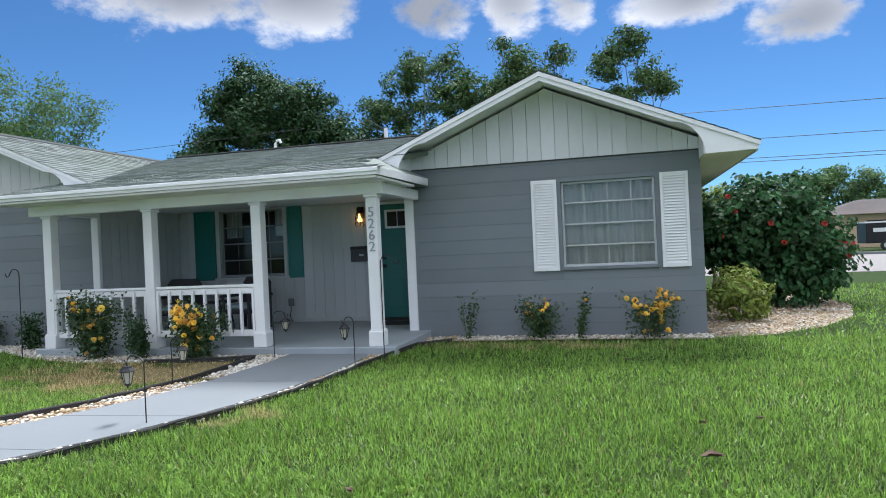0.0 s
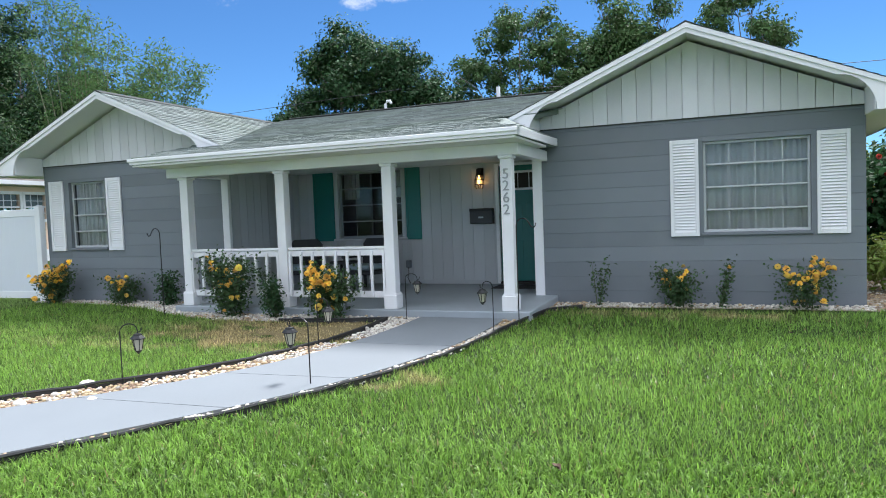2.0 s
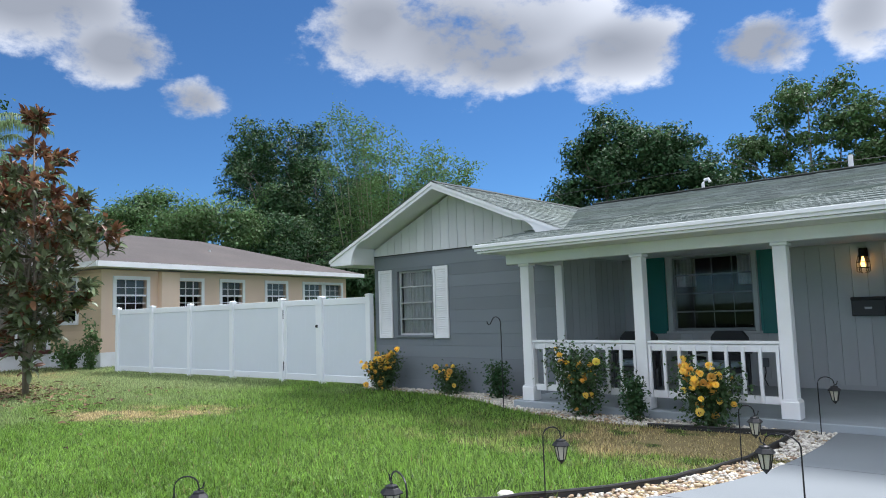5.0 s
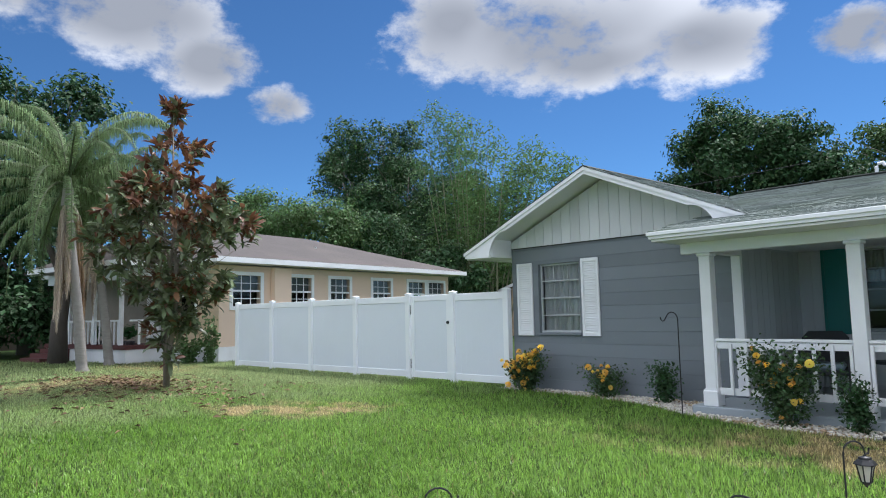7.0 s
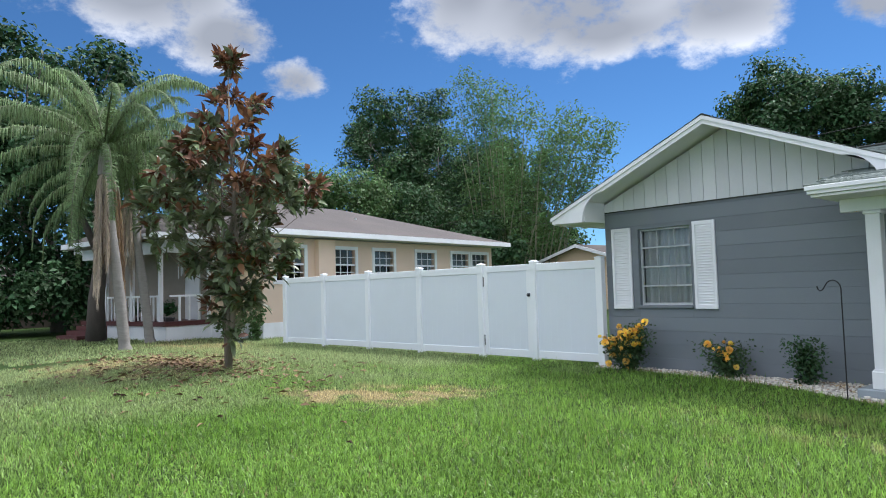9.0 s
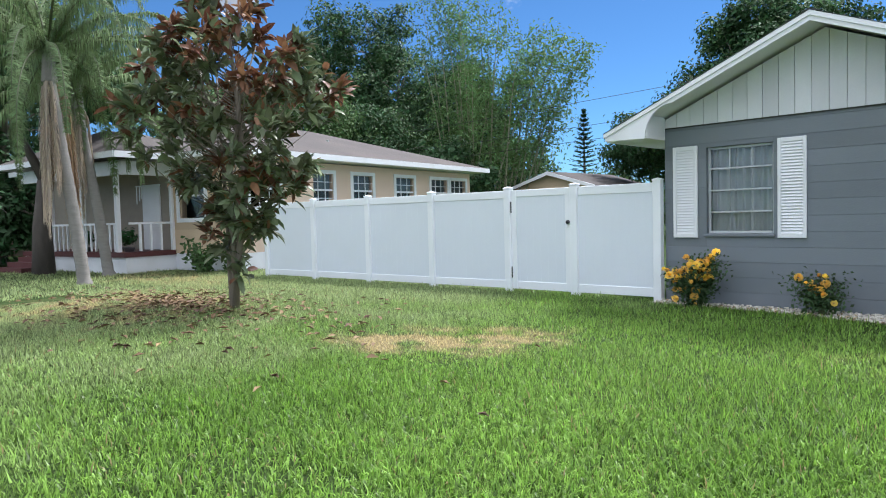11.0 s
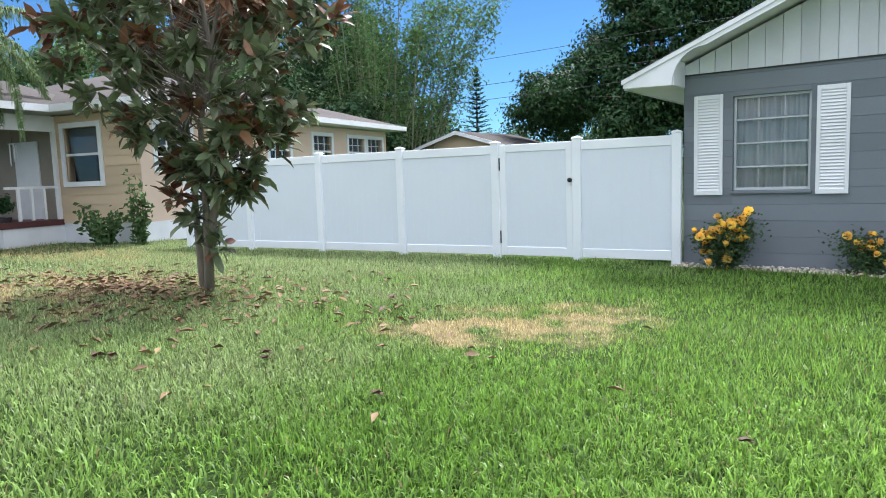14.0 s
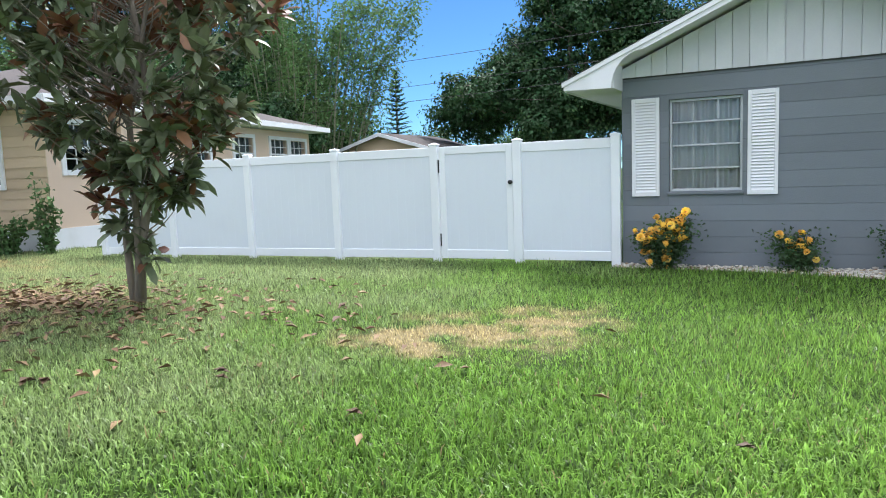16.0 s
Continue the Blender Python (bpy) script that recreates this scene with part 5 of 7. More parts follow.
def build_lanterns():
    spots = [(-6.60, -5.50, 0.405, -6.68, -5.62, 1), (-5.23, -5.15, 0.44, -4.98, -5.25, 1), (-5.48, -1.86, 0.49, -5.62, -1.93, 1), (-4.34, -2.55, 0.465, -4.20, -2.60, 1),
             (-5.73, -3.71, 0.40, -5.86, -3.72, 1), (-6.62, -7.28, 0.43, -6.38, -7.40, 1), (-7.94, -7.73, 0.30, -8.03, -7.85, 1)]
    for lx, ly, lz, px, py, _ in spots:
        t = thing("path_lantern", (px, py, 0), "black hexagonal solar lantern hanging from a shepherd hook", "lantern", "lanterns along the walkway")
        dx, dy = lx - px, ly - py
        q = math.hypot(dx, dy)
        ux, uy = dx / q, dy / q
        top = lz + 0.10
        pts = [(0, 0, -0.05), (0, 0, top - 0.02)]
        for k in range(1, 8):
            a = k / 7 * math.pi
            pts.append((ux * q * 0.5 * (1 - math.cos(a)), uy * q * 0.5 * (1 - math.cos(a)), top - 0.02 + 0.065 * math.sin(a)))
        pts += [(dx + ux * 0.004, dy + uy * 0.004, lz + 0.062), (dx + ux * 0.025, dy + uy * 0.025, lz + 0.066), (dx + ux * 0.035, dy + uy * 0.035, lz + 0.10)]
        part("hook", tube(bmesh.new(), pts, 0.0055, 6), BLACK, t)
        body = None
        for name, bm, mat, label in lantern_mesh():
            ob = part(name, bm, mat, t if body is None else body, label)
            if body is None:
                ob.location = (dx, dy, lz)
                body = ob
        for k in range(6):
            a = 2 * math.pi * (k + 0.5) / 6
            part("bar", tube(bmesh.new(), [(0.029 * math.cos(a), 0.029 * math.sin(a), -0.105), (0.05 * math.cos(a), 0.05 * math.sin(a), -0.002)], 0.0045, 4), BLACK, body)
    for px, py, h, ux, label in ((-9.78, -1.92, 1.25, -1, "tall thin black crook beside the porch"), (-4.10, -1.86, 1.22, 1, "tall thin black crook beside the porch post")):
        pts = [(0, 0, -0.05), (0, 0, h)]
        for k in range(1, 8):
            a = k / 7 * math.pi * 0.85
            pts.append((ux * 0.085 * (1 - math.cos(a)), 0, h + 0.10 * math.sin(a)))
        x, z = pts[-1][0], pts[-1][2]
        pts += [(x + ux * 0.03, 0, z - 0.05), (x + ux * 0.06, 0, z - 0.065), (x + ux * 0.085, 0, z - 0.04), (x + ux * 0.09, 0, z - 0.01)]
        ob = solo("shepherd_hook", tube(bmesh.new(), pts, 0.007, 6), BLACK, label, "hook", "tall hooks")
        ob.location = (px, py, 0)


build_lanterns()


# ---- porch fittings ----
def text_mesh(name, words, size, depth):
    cu = bpy.data.curves.new(name, "FONT")
    cu.body, cu.size, cu.extrude, cu.align_x = words, size, depth, "CENTER"
    tmp = new("tmp_text", cu)
    me = bpy.data.meshes.new_from_object(tmp.evaluated_get(bpy.context.evaluated_depsgraph_get()))
    bpy.data.objects.remove(tmp)
    return me


def build_fittings():
    for k, digit in enumerate("5262"):
        me = text_mesh("house_number", digit, 0.185, 0.008)
        ob = part("house_number", me, SILVER, None)
        ob.matrix_world = pose(-4.27, -1.676, 1.83 - k * 0.152, 90, 0, 0)
        tagged(ob, "silver house number digit " + digit + " on a white post", "house number", "house numbers")
    # wall lantern
    sc = thing("wall_lantern", (-5.66, 1.44, 2.0), "black open-cage wall lantern, lit, beside the door", "wall lamp")
    part("back_plate", box_bm(-0.055, 0.03, -0.02, 0.055, 0.06, 0.19, bevel=0.004), BLACK, sc)
    part("cap", lathe(bmesh.new(), [(0.062, 0.06), (0.062, 0.075), (0.05, 0.08), (0.05, 0.17), (0.045, 0.175)], 12), BLACK, sc).location = (0, -0.03, 0)
    for k in range(6):
        a = 2 * math.pi * k / 6
        part("cage_bar", tube(bmesh.new(), [(0.06 * math.cos(a), 0.06 * math.sin(a) - 0.03, 0.062), (0.085 * math.cos(a), 0.085 * math.sin(a) - 0.03, -0.02), (0.085 * math.cos(a), 0.085 * math.sin(a) - 0.03, -0.15), (0.05 * math.cos(a), 0.05 * math.sin(a) - 0.03, -0.175)], 0.005, 5), BLACK, sc)
    for z in (-0.02, -0.10):
        part("cage_ring", tube(bmesh.new(), [(0.086 * math.cos(a), 0.086 * math.sin(a) - 0.03, z) for a in np.linspace(0, 2 * math.pi, 17)], 0.005, 5), BLACK, sc)
    glow = bpy.data.materials.new("warm_bulb")
    glow.use_nodes = True
    b = glow.node_tree.nodes["Principled BSDF"]
    b.inputs["Base Color"].default_value = (1, 0.7, 0.35, 1)
    b.inputs["Emission Color"].default_value, b.inputs["Emission Strength"].default_value = (1.0, 0.46, 0.10, 1), 2.2
    part("bulb", lathe(bmesh.new(), [(0.014, 0.06), (0.016, 0.03), (0.032, -0.02), (0.035, -0.05), (0.026, -0.085), (0.008, -0.10)], 12), glow, sc, "glowing amber bulb", smooth=True).location = (0, -0.03, 0)
    # mailbox
    mb = thing("mailbox", (-5.64, 1.46, 1.2), "dark bronze wall mailbox beside the door", "mailbox")
    part("box", box_bm(-0.21, -0.09, 0.0, 0.21, 0.035, 0.24, bevel=0.008), material("dark_bronze", (0.045, 0.045, 0.048), 0.4, 0.1, metal=0.5), mb)
    part("lid", box_bm(-0.215, -0.105, 0.225, 0.215, 0.036, 0.275, bevel=0.01), BLACK, mb)
    part("emblem", box_bm(-0.045, -0.094, 0.10, 0.045, -0.0905, 0.13), SILVER, mb)
    ob = thing("power_outlet", (-7.12, 1.49, 0.49), "grey weatherproof outlet cover on the porch wall", "outlet")
    part("cover", box_bm(-0.05, -0.05, -0.07, 0.05, 0.005, 0.07, bevel=0.01), GREY_WALL, ob)
    part("cord", tube(bmesh.new(), [(0, -0.04, -0.06), (0.01, -0.06, -0.15), (-0.02, -0.05, -0.25), (0.02, -0.03, -0.36)], 0.008, 5), BLACK, ob)
    # doormat
    bm = box_bm(-5.3, 0.75, 0.121, -4.5, 1.3, 0.134, bevel=0.004)
    solo("door_mat", bm, material("charcoal_mat", (0.05, 0.05, 0.055), 0.95, 0.2, 8, 200, 0.6), "charcoal door mat before the front door", "mat")
    # porch chairs behind the railing
    wicker = material("dark_wicker", (0.028, 0.03, 0.036), 0.6, 0.3, 30, 120, 0.6)
    cushion = material("pale_blue_cushion", (0.28, 0.36, 0.42), 0.9, 0.1, 6, 120, 0.3)
    def chair(x, y, rz):
        c = thing("porch_chair", (x, y, 0.12), "dark wicker porch armchair with pale blue seat cushion", "chair", "porch chairs", rz=rz)
        part("seat", box_bm(-0.3, -0.28, 0.28, 0.3, 0.28, 0.36, bevel=0.02), wicker, c)
        part("cushion", box_bm(-0.26, -0.26, 0.36, 0.26, 0.22, 0.45, bevel=0.03), cushion, c, "pale blue seat cushion")
        bm = bmesh.new()
        prism(bm, [(-0.30, 0.36), (0.30, 0.36), (0.31, 0.80), (0.22, 0.90), (-0.22, 0.90), (-0.31, 0.80)], "y", 0.24, 0.30)
        part("backrest", bm, wicker, c)
        for s in (-1, 1):
            part("arm", box_bm(s * 0.33 - 0.045, -0.28, 0.56, s * 0.33 + 0.045, 0.28, 0.61, bevel=0.015), wicker, c)
            for yy in (-0.25, 0.25):
                part("leg", box_bm(s * 0.31 - 0.022, yy - 0.022, 0.0, s * 0.31 + 0.022, yy + 0.022, 0.56, bevel=0.005), wicker, c)
    chair(-8.85, 0.55, 15)
    chair(-7.5, 0.55, -15)
    tb = thing("porch_table", (-8.0, 0.6, 0.12), "small dark porch side table between chairs", "table")
    part("top", lathe(bmesh.new(), [(0.25, 0.46), (0.26, 0.47), (0.26, 0.49), (0.25, 0.50)], 20), wicker, tb)
    for k in range(3):
        a = 2.1 * k + 0.4
        part("leg", tube(bmesh.new(), [(0.18 * math.cos(a), 0.18 * math.sin(a), 0.0), (0.1 * math.cos(a), 0.1 * math.sin(a), 0.46)], 0.015, 6), wicker, tb)
    # roof vents
    p1 = part("vent_pipe", tube(bmesh.new(), [(-9.15, 4.9, 3.6), (-9.15, 4.9, 4.1), (-9.11, 4.9, 4.16), (-9.03, 4.9, 4.17), (-9.0, 4.9, 4.1)], 0.035, 8), WHITE, house, "bent white roof vent pipe")
    part("vent_pipe", tube(bmesh.new(), [(-6.3, 4.9, 3.6), (-6.3, 4.9, 4.22)], 0.045, 8), WHITE, house, "short white roof vent pipe")


build_fittings()


# ---- trees and shrubs ----
def blob_points(lobes, n, r, shell=0.45):
    """Points in and near the skins of overlapping round lobes, with outward normals."""
    w = np.array([l[3] ** 2 for l in lobes])
    pick = r.choice(len(lobes), n, p=w / w.sum())
    c = np.array([l[:3] for l in lobes])[pick]
    rad = np.array([l[3] for l in lobes])[pick]
    d = r.normal(size=(n, 3))
    d /= np.linalg.norm(d, axis=1, keepdims=True)
    bump = np.array([noise.noise(Vector((v[0] * 2.3 + p, v[1] * 2.3, v[2] * 2.3))) for v, p in zip(d, pick * 7.3)])
    q = rad * (1 - shell * r.random(n) ** 1.4) * (1 + 0.30 * bump)
    return c + d * q[:, None] * (1, 1, 0.9), d


def clumped(lobes, clumps, each, spread, r, shell=0.45):
    """Leaves gathered in sprays about points of the lobes, so that gaps stay between."""
    c, d = blob_points(lobes, clumps, r, shell)
    sp = spread * r.uniform(0.5, 1.3, clumps)
    off = np.clip(r.normal(size=(clumps, each, 3)), -1.5, 1.5) * sp[:, None, None] * (1, 1, 0.55)
    p = (c[:, None] + off).reshape(-1, 3)
    nrm = np.repeat(d, each, 0) * 0.4 + (off / sp[:, None, None]).reshape(-1, 3) * 0.5 + r.normal(size=(clumps * each, 3)) * 0.35 + (0, 0, 0.45)
    return p, nrm


def build_tree(base, lobes, mat, label, leaves=9000, size=0.34, trunk=0.35, seed=1, spread=0.55, shell=0.45, limb_mat=None, extra=None, name="tree", full=1.0):
    r = np.random.default_rng(seed)
    bx, by = base
    t = thing(name, (bx, by, 0), label, "tree")
    L = [(x - bx, y - by, z, q) for x, y, z, q in lobes]
    cz = sum(l[2] for l in L) / len(L)
    cx, cy = sum(l[0] for l in L) / len(L), sum(l[1] for l in L) / len(L)
    fork = (cx * 0.35, cy * 0.35, max(cz * 0.45, 0.8))
    part("trunk", tube(bmesh.new(), [(0, 0, -0.2), (cx * 0.1 + 0.1, 0, fork[2] * 0.5), fork], [trunk, trunk * 0.75, trunk * 0.6], 8), limb_mat or BARK, t, smooth=True)
    for l in L:
        mid = tuple((f * 0.45 + q * 0.55) + r.normal() * 0.25 for f, q in zip(fork, l[:3]))
        tip = (l[0], l[1], l[2] + l[3] * 0.35)
        part("limb", tube(bmesh.new(), [fork, mid, tip], [trunk * 0.45, trunk * 0.25, trunk * 0.06], 6), limb_mat or BARK, t, smooth=True)
        bm = bmesh.new()
        for k in range(5):
            e = r.normal(size=3)
            e /= np.linalg.norm(e)
            e[2] = abs(e[2]) * 0.7
            s = np.array(mid) * 0.4 + np.array(tip) * 0.6
            tube(bm, [tuple(s), tuple(s + e * l[3] * 0.5 + r.normal(size=3) * 0.1), tuple(np.array(l[:3]) + e * l[3] * 0.95)], [trunk * 0.14, trunk * 0.08, trunk * 0.02], 4)
        part("branch", bm, limb_mat or BARK, t)
    lumps = []
    for x, y, z, q in L:
        lumps.append((x, y, z, q * 0.72))
        for k in range(8):
            e = r.normal(size=3)
            e /= np.linalg.norm(e)
            f = r.uniform(0.55, 0.88)
            lumps.append((x + e[0] * q * f, y + e[1] * q * f, z + e[2] * q * f * 0.9, q * r.uniform(0.26, 0.44)))
    each = 26
    leaves, size = int(leaves * 3.2), size * 0.78
    spread = spread * 0.72
    p, nrm = clumped(lumps, int(leaves * full) // each, each, spread, r, shell)
    keep = p[:, 2] > 0.15
    part("crown", leaf_mesh("crown", p[keep], nrm[keep], r.uniform(0.6, 1.25, keep.sum()) * size, mat, 0.55, r), None, t)
    if extra:
        m2, share = extra
        p, nrm = clumped(lumps, int(leaves * share) // each, each, spread * 1.2, r, shell * 0.6)
        part("outer_foliage", leaf_mesh("outer_foliage", p, nrm, r.uniform(0.6, 1.2, len(p)) * size * 0.9, m2, 0.5, r), None, t)
    return t


build_tree((-49.0, 24.0), [(-50.6, 24, 15.2, 3.9), (-55.7, 24, 12.6, 3.9), (-46.9, 24, 11.0, 4.4), (-42.8, 24, 7.8, 3.9), (-53.1, 25, 8.0, 4.4), (-58.0, 24, 15.6, 1.8), (-47.5, 23, 5.6, 4.2), (-43.0, 25, 9.6, 3.6), (-40.5, 26, 7.2, 3.4), (-37.8, 26, 5.0, 2.6), (-44.5, 19.0, 6.8, 3.0), (-41.0, 18.6, 5.4, 2.8), (-37.5, 18.6, 4.2, 2.3), (-34.6, 18.6, 3.0, 1.4), (-46.5, 30, 9.0, 3.0), (-44.8, 30, 5.2, 2.8)], OAK_LEAF,
           "broad dark green oak behind the neighbouring house", 30000, 0.36, 0.5, 4, 0.6, extra=(EUCA_LEAF, 0.25))


def build_feathery_tree():
    """A clump of slender arching canes with fine sprays of leaves."""
    r = np.random.default_rng(9)
    t = thing("bamboo_clump", (-36.5, 21.0, 0), "tall feathery pale green clump of arching canes", "tree")
    cane = material("pale_cane", (0.24, 0.24, 0.15), 0.6, 0.2)
    heights = ((-8.0, 14.6), (-2.8, 16.8), (2.0, 14.2), (6.9, 11.8))
    leaves, normals = [], []
    for k in range(31):
        reach = r.uniform(-3.8, 7.4)
        high = float(np.interp(reach, [q[0] for q in heights], [q[1] for q in heights])) * r.uniform(0.72, 1.0)
        foot = np.array([reach * 0.35 + r.normal() * 0.3, r.normal() * 0.8, -0.1])
        tip = np.array([reach, r.normal() * 1.6, high])
        mid = foot * 0.45 + tip * 0.55 + (-0.12 * reach, 0, 0.14 * high)
        cane_at = lambda f: foot * (1 - f) ** 2 + 2 * mid * f * (1 - f) + tip * f * f
        part("cane", tube(bmesh.new(), [tuple(cane_at(f)) for f in np.linspace(0, 1, 9)], [0.06 * (1 - f * 0.85) for f in np.linspace(0, 1, 9)], 5), cane, t)
        for f in np.linspace(0.3, 1.0, 34):
            if r.random() < 0.32:
                continue
            c = cane_at(f) + r.normal(size=3) * 0.42 * (1.25 - f * 0.7)
            n = 24
            spray = r.normal(size=(n, 3)) * (0.40, 0.40, 0.22)
            leaves.append(c + spray - (0, 0, 0.25) * np.abs(spray[:, :1]))
            normals.append(spray * 0.8 + r.normal(size=(n, 3)) * 0.4 + (0, 0, 0.5))
    c, nrm = np.concatenate(leaves), np.concatenate(normals)
    part("crown", leaf_mesh("crown", c, nrm, r.uniform(0.16, 0.32, len(c)), PALE_LEAF, 0.36, r), None, t)


build_feathery_tree()
build_tree((-36.0, 33.0), [(-48 + 2.7 * k, 33 + k % 3, 1.7 + 0.5 * (k * 7 % 3), 2.3) for k in range(10)], EUCA_LEAF, "low far row of green trees beyond the garage", 8000, 0.36, 0.2, 33, 0.6, extra=(OAK_LEAF, 0.5))
build_tree((-50.0, 36.0), [(-56, 36, 5.2, 3.2), (-51.5, 36, 4.4, 3.2), (-47.5, 36, 4.8, 3.0), (-44.6, 36, 3.2, 2.6), (-54, 35, 2.5, 3.0), (-48.5, 35, 2.2, 3.0)], OAK_LEAF, "dark green trees far behind the fence", 7000, 0.42, 0.3, 34, 0.6)
build_tree((-47.0, 12.5), [(-53, 12.5, 9.4, 2.2), (-47.5, 12.5, 8.2, 2.6), (-42.5, 12.5, 7.6, 2.4), (-58, 12.5, 8.6, 2.8), (-50, 13, 6.0, 3.0)], EUCA_LEAF, "row of olive green trees with bare grey branches", 8000, 0.34, 0.3, 12, 0.75, 0.8, extra=(PALE_LEAF, 0.3), full=0.8)
build_tree((-22.0, 26.0), [(-21.9, 26, 11.5, 1.9), (-19.9, 26, 10.0, 2.2), (-23.6, 26, 9.5, 1.9), (-17.4, 26, 8.7, 1.8), (-25.4, 26, 7.6, 1.8), (-21.1, 26, 8.2, 2.8), (-28.4, 26, 5.2, 2.4), (-25.6, 26, 6.0, 3.1), (-23.1, 25.5, 4.6, 3.0), (-19.5, 26, 5.8, 3.2), (-16.0, 26.5, 6.5, 2.4)], OAK_LEAF,
           "dense dark green oak behind the house", 22000, 0.32, 0.45, 15, 0.5, extra=(EUCA_LEAF, 0.15))
build_tree((-11.6, 29.0), [(-12.1, 29, 12.3, 1.9), (-10.6, 29, 10.3, 1.9), (-13.5, 29, 10.0, 1.9), (-9.2, 29, 8.8, 2.1), (-15.4, 29, 9.2, 1.7), (-12.5, 29, 7.8, 2.2), (-15.0, 30, 6.8, 2.4)], EUCA_LEAF,
           "open olive green tree with a pale forked trunk", 9500, 0.30, 0.22, 18, 0.42, 0.75, full=0.62, limb_mat=material("pale_bark", (0.36, 0.32, 0.27), 0.9, 0.2, 8, 50, 0.5))
build_tree((-6.4, 30.0), [(-6.3, 30, 11.5, 1.9), (-7.2, 30, 10.0, 2.0), (-5.0, 30, 9.8, 1.8), (-4.3, 30, 12.3, 0.9), (-7.6, 30, 13.4, 0.6), (-3.4, 30, 9.9, 1.0), (-9.3, 30, 10.7, 1.5), (-6.5, 30, 8.2, 2.2), (-9.0, 30, 8.0, 2.0)], EUCA_LEAF,
           "open olive green tree behind the house roof", 9500, 0.30, 0.22, 20, 0.42, 0.75, extra=(PALE_LEAF, 0.12), full=0.6)
build_tree((-0.4, 26.0), [(-0.7, 26, 11.2, 1.1), (-1.5, 26, 10.3, 1.0), (0.6, 26, 9.4, 1.2), (-0.7, 26, 8.9, 0.9), (1.4, 26, 9.0, 0.6), (0.1, 26, 11.3, 0.5)], EUCA_LEAF, "thin airy tree rising above the gable", 3200, 0.26, 0.14, 23, 0.36, 0.8, full=0.62)
build_tree((-40.5, -3.6), [(-39, -5.1, 9.8, 3.1), (-39, -2.4, 11.0, 1.9), (-39.5, -5.6, 6.1, 3.3), (-41, -2.6, 5.0, 3.4), (-40, 0.2, 7.0, 2.2), (-40, -6.5, 2.4, 3.0), (-39.5, -7.5, 8.0, 2.9), (-41, 1.0, 3.4, 2.4), (-42.5, -1.2, 2.6, 2.8), (-43, 3.2, 3.2, 3.0), (-37.5, -4.5, 1.4, 1.6), (-38, -2.0, 1.5, 1.7), (-38.5, -7.5, 1.4, 1.7), (-38, 0.4, 1.3, 1.5)], OAK_LEAF, "very dark dense trees beyond the palms", 14000, 0.36, 0.4, 26, 0.6)
build_tree((19.0, 62.0), [(18.1, 60, 4.9, 2.3), (20.6, 60, 4.4, 2.5), (23.5, 60, 3.6, 3.0), (15.6, 60, 4.6, 2.8), (26, 62, 4.6, 3.0)], PALE_LEAF, "distant pale green street trees", 6000, 0.4, 0.25, 28, 0.6, extra=(OAK_LEAF, 0.3))
build_tree((0.95, 7.6), [(0.75, 7.6, 2.0, 0.7), (0.9, 7.9, 1.2, 0.8)], YELLOW_LEAF, "tall yellow-green shrub beside the house", 2600, 0.14, 0.05, 30, 0.2, name="shrub")


def build_norfolk_pine():
    r = np.random.default_rng(33)
    t = thing("conifer", (-44.5, 45, 0), "slender dark conifer with tiered branches far off", "tree")
    part("trunk", tube(bmesh.new(), [(0, 0, -0.2), (0, 0, 11.0)], [0.2, 0.03], 6), BARK, t)
    pts, nrm = [], []
    for z in np.arange(2.0, 10.9, 0.42):
        reach = 2.4 * (11.3 - z) / 9 * r.uniform(0.8, 1.1)
        for k in range(7):
            a = 2 * math.pi * k / 7 + z
            for s in np.linspace(0.1, 1, 14):
                pts.append((math.cos(a) * reach * s + r.normal() * 0.05, math.sin(a) * reach * s + r.normal() * 0.05, z + 0.25 * s * s + r.normal() * 0.04))
                nrm.append((0, 0, 1))
    part("crown", leaf_mesh("crown", pts, nrm, np.full(len(pts), 0.36), OAK_LEAF, 0.5, r), None, t)


build_norfolk_pine()
build_tree((-31.2, -4.4), [(-31.6, -3.9, 6.6, 1.5), (-32.4, -5.0, 5.9, 1.4), (-31.0, -2.6, 5.6, 1.2)], OAK_LEAF, "thick-trunked dark tree standing behind the palms", 4200, 0.26, 0.34, 37, 0.5, limb_mat=material("dark_bark", (0.085, 0.07, 0.06), 0.9, 0.3, 8, 50, 0.8, stretch=(1, 1, 0.3)))


# roses: stems, leaves, rosettes of petals
def rosette():
    bm = bmesh.new()
    for ring, (n, rad, h, tilt, s) in enumerate(((8, 0.024, -0.008, 0.1, 0.030), (7, 0.022, 0.0, 0.6, 0.030), (6, 0.016, 0.009, 1.0, 0.028), (5, 0.008, 0.014, 1.3, 0.024))):
        for k in range(n):
            a = 2 * math.pi * k / n + ring * 0.5
            d, q = Vector((math.cos(a), math.sin(a), 0)), Vector((-math.sin(a), math.cos(a), 0))
            up = d * math.cos(tilt) + Vector((0, 0, 1)) * math.sin(tilt)
            c = d * rad * 0.4 + Vector((0, 0, h))
            v = [bm.verts.new(p) for p in (c - q * s * 0.35, c + q * s * 0.35, c + q * s * 0.55 + up * s * 0.7, c + up * s * 1.05, c - q * s * 0.55 + up * s * 0.7)]
            bm.faces.new(v)
    me = bpy.data.meshes.new("flower")
    bm.to_mesh(me)
    bm.free()
    me.materials.append(YELLOW_PETAL)
    return me


ROSE = rosette()
STEM = material("green_stem", (0.09, 0.11, 0.05), 0.7, 0.2)


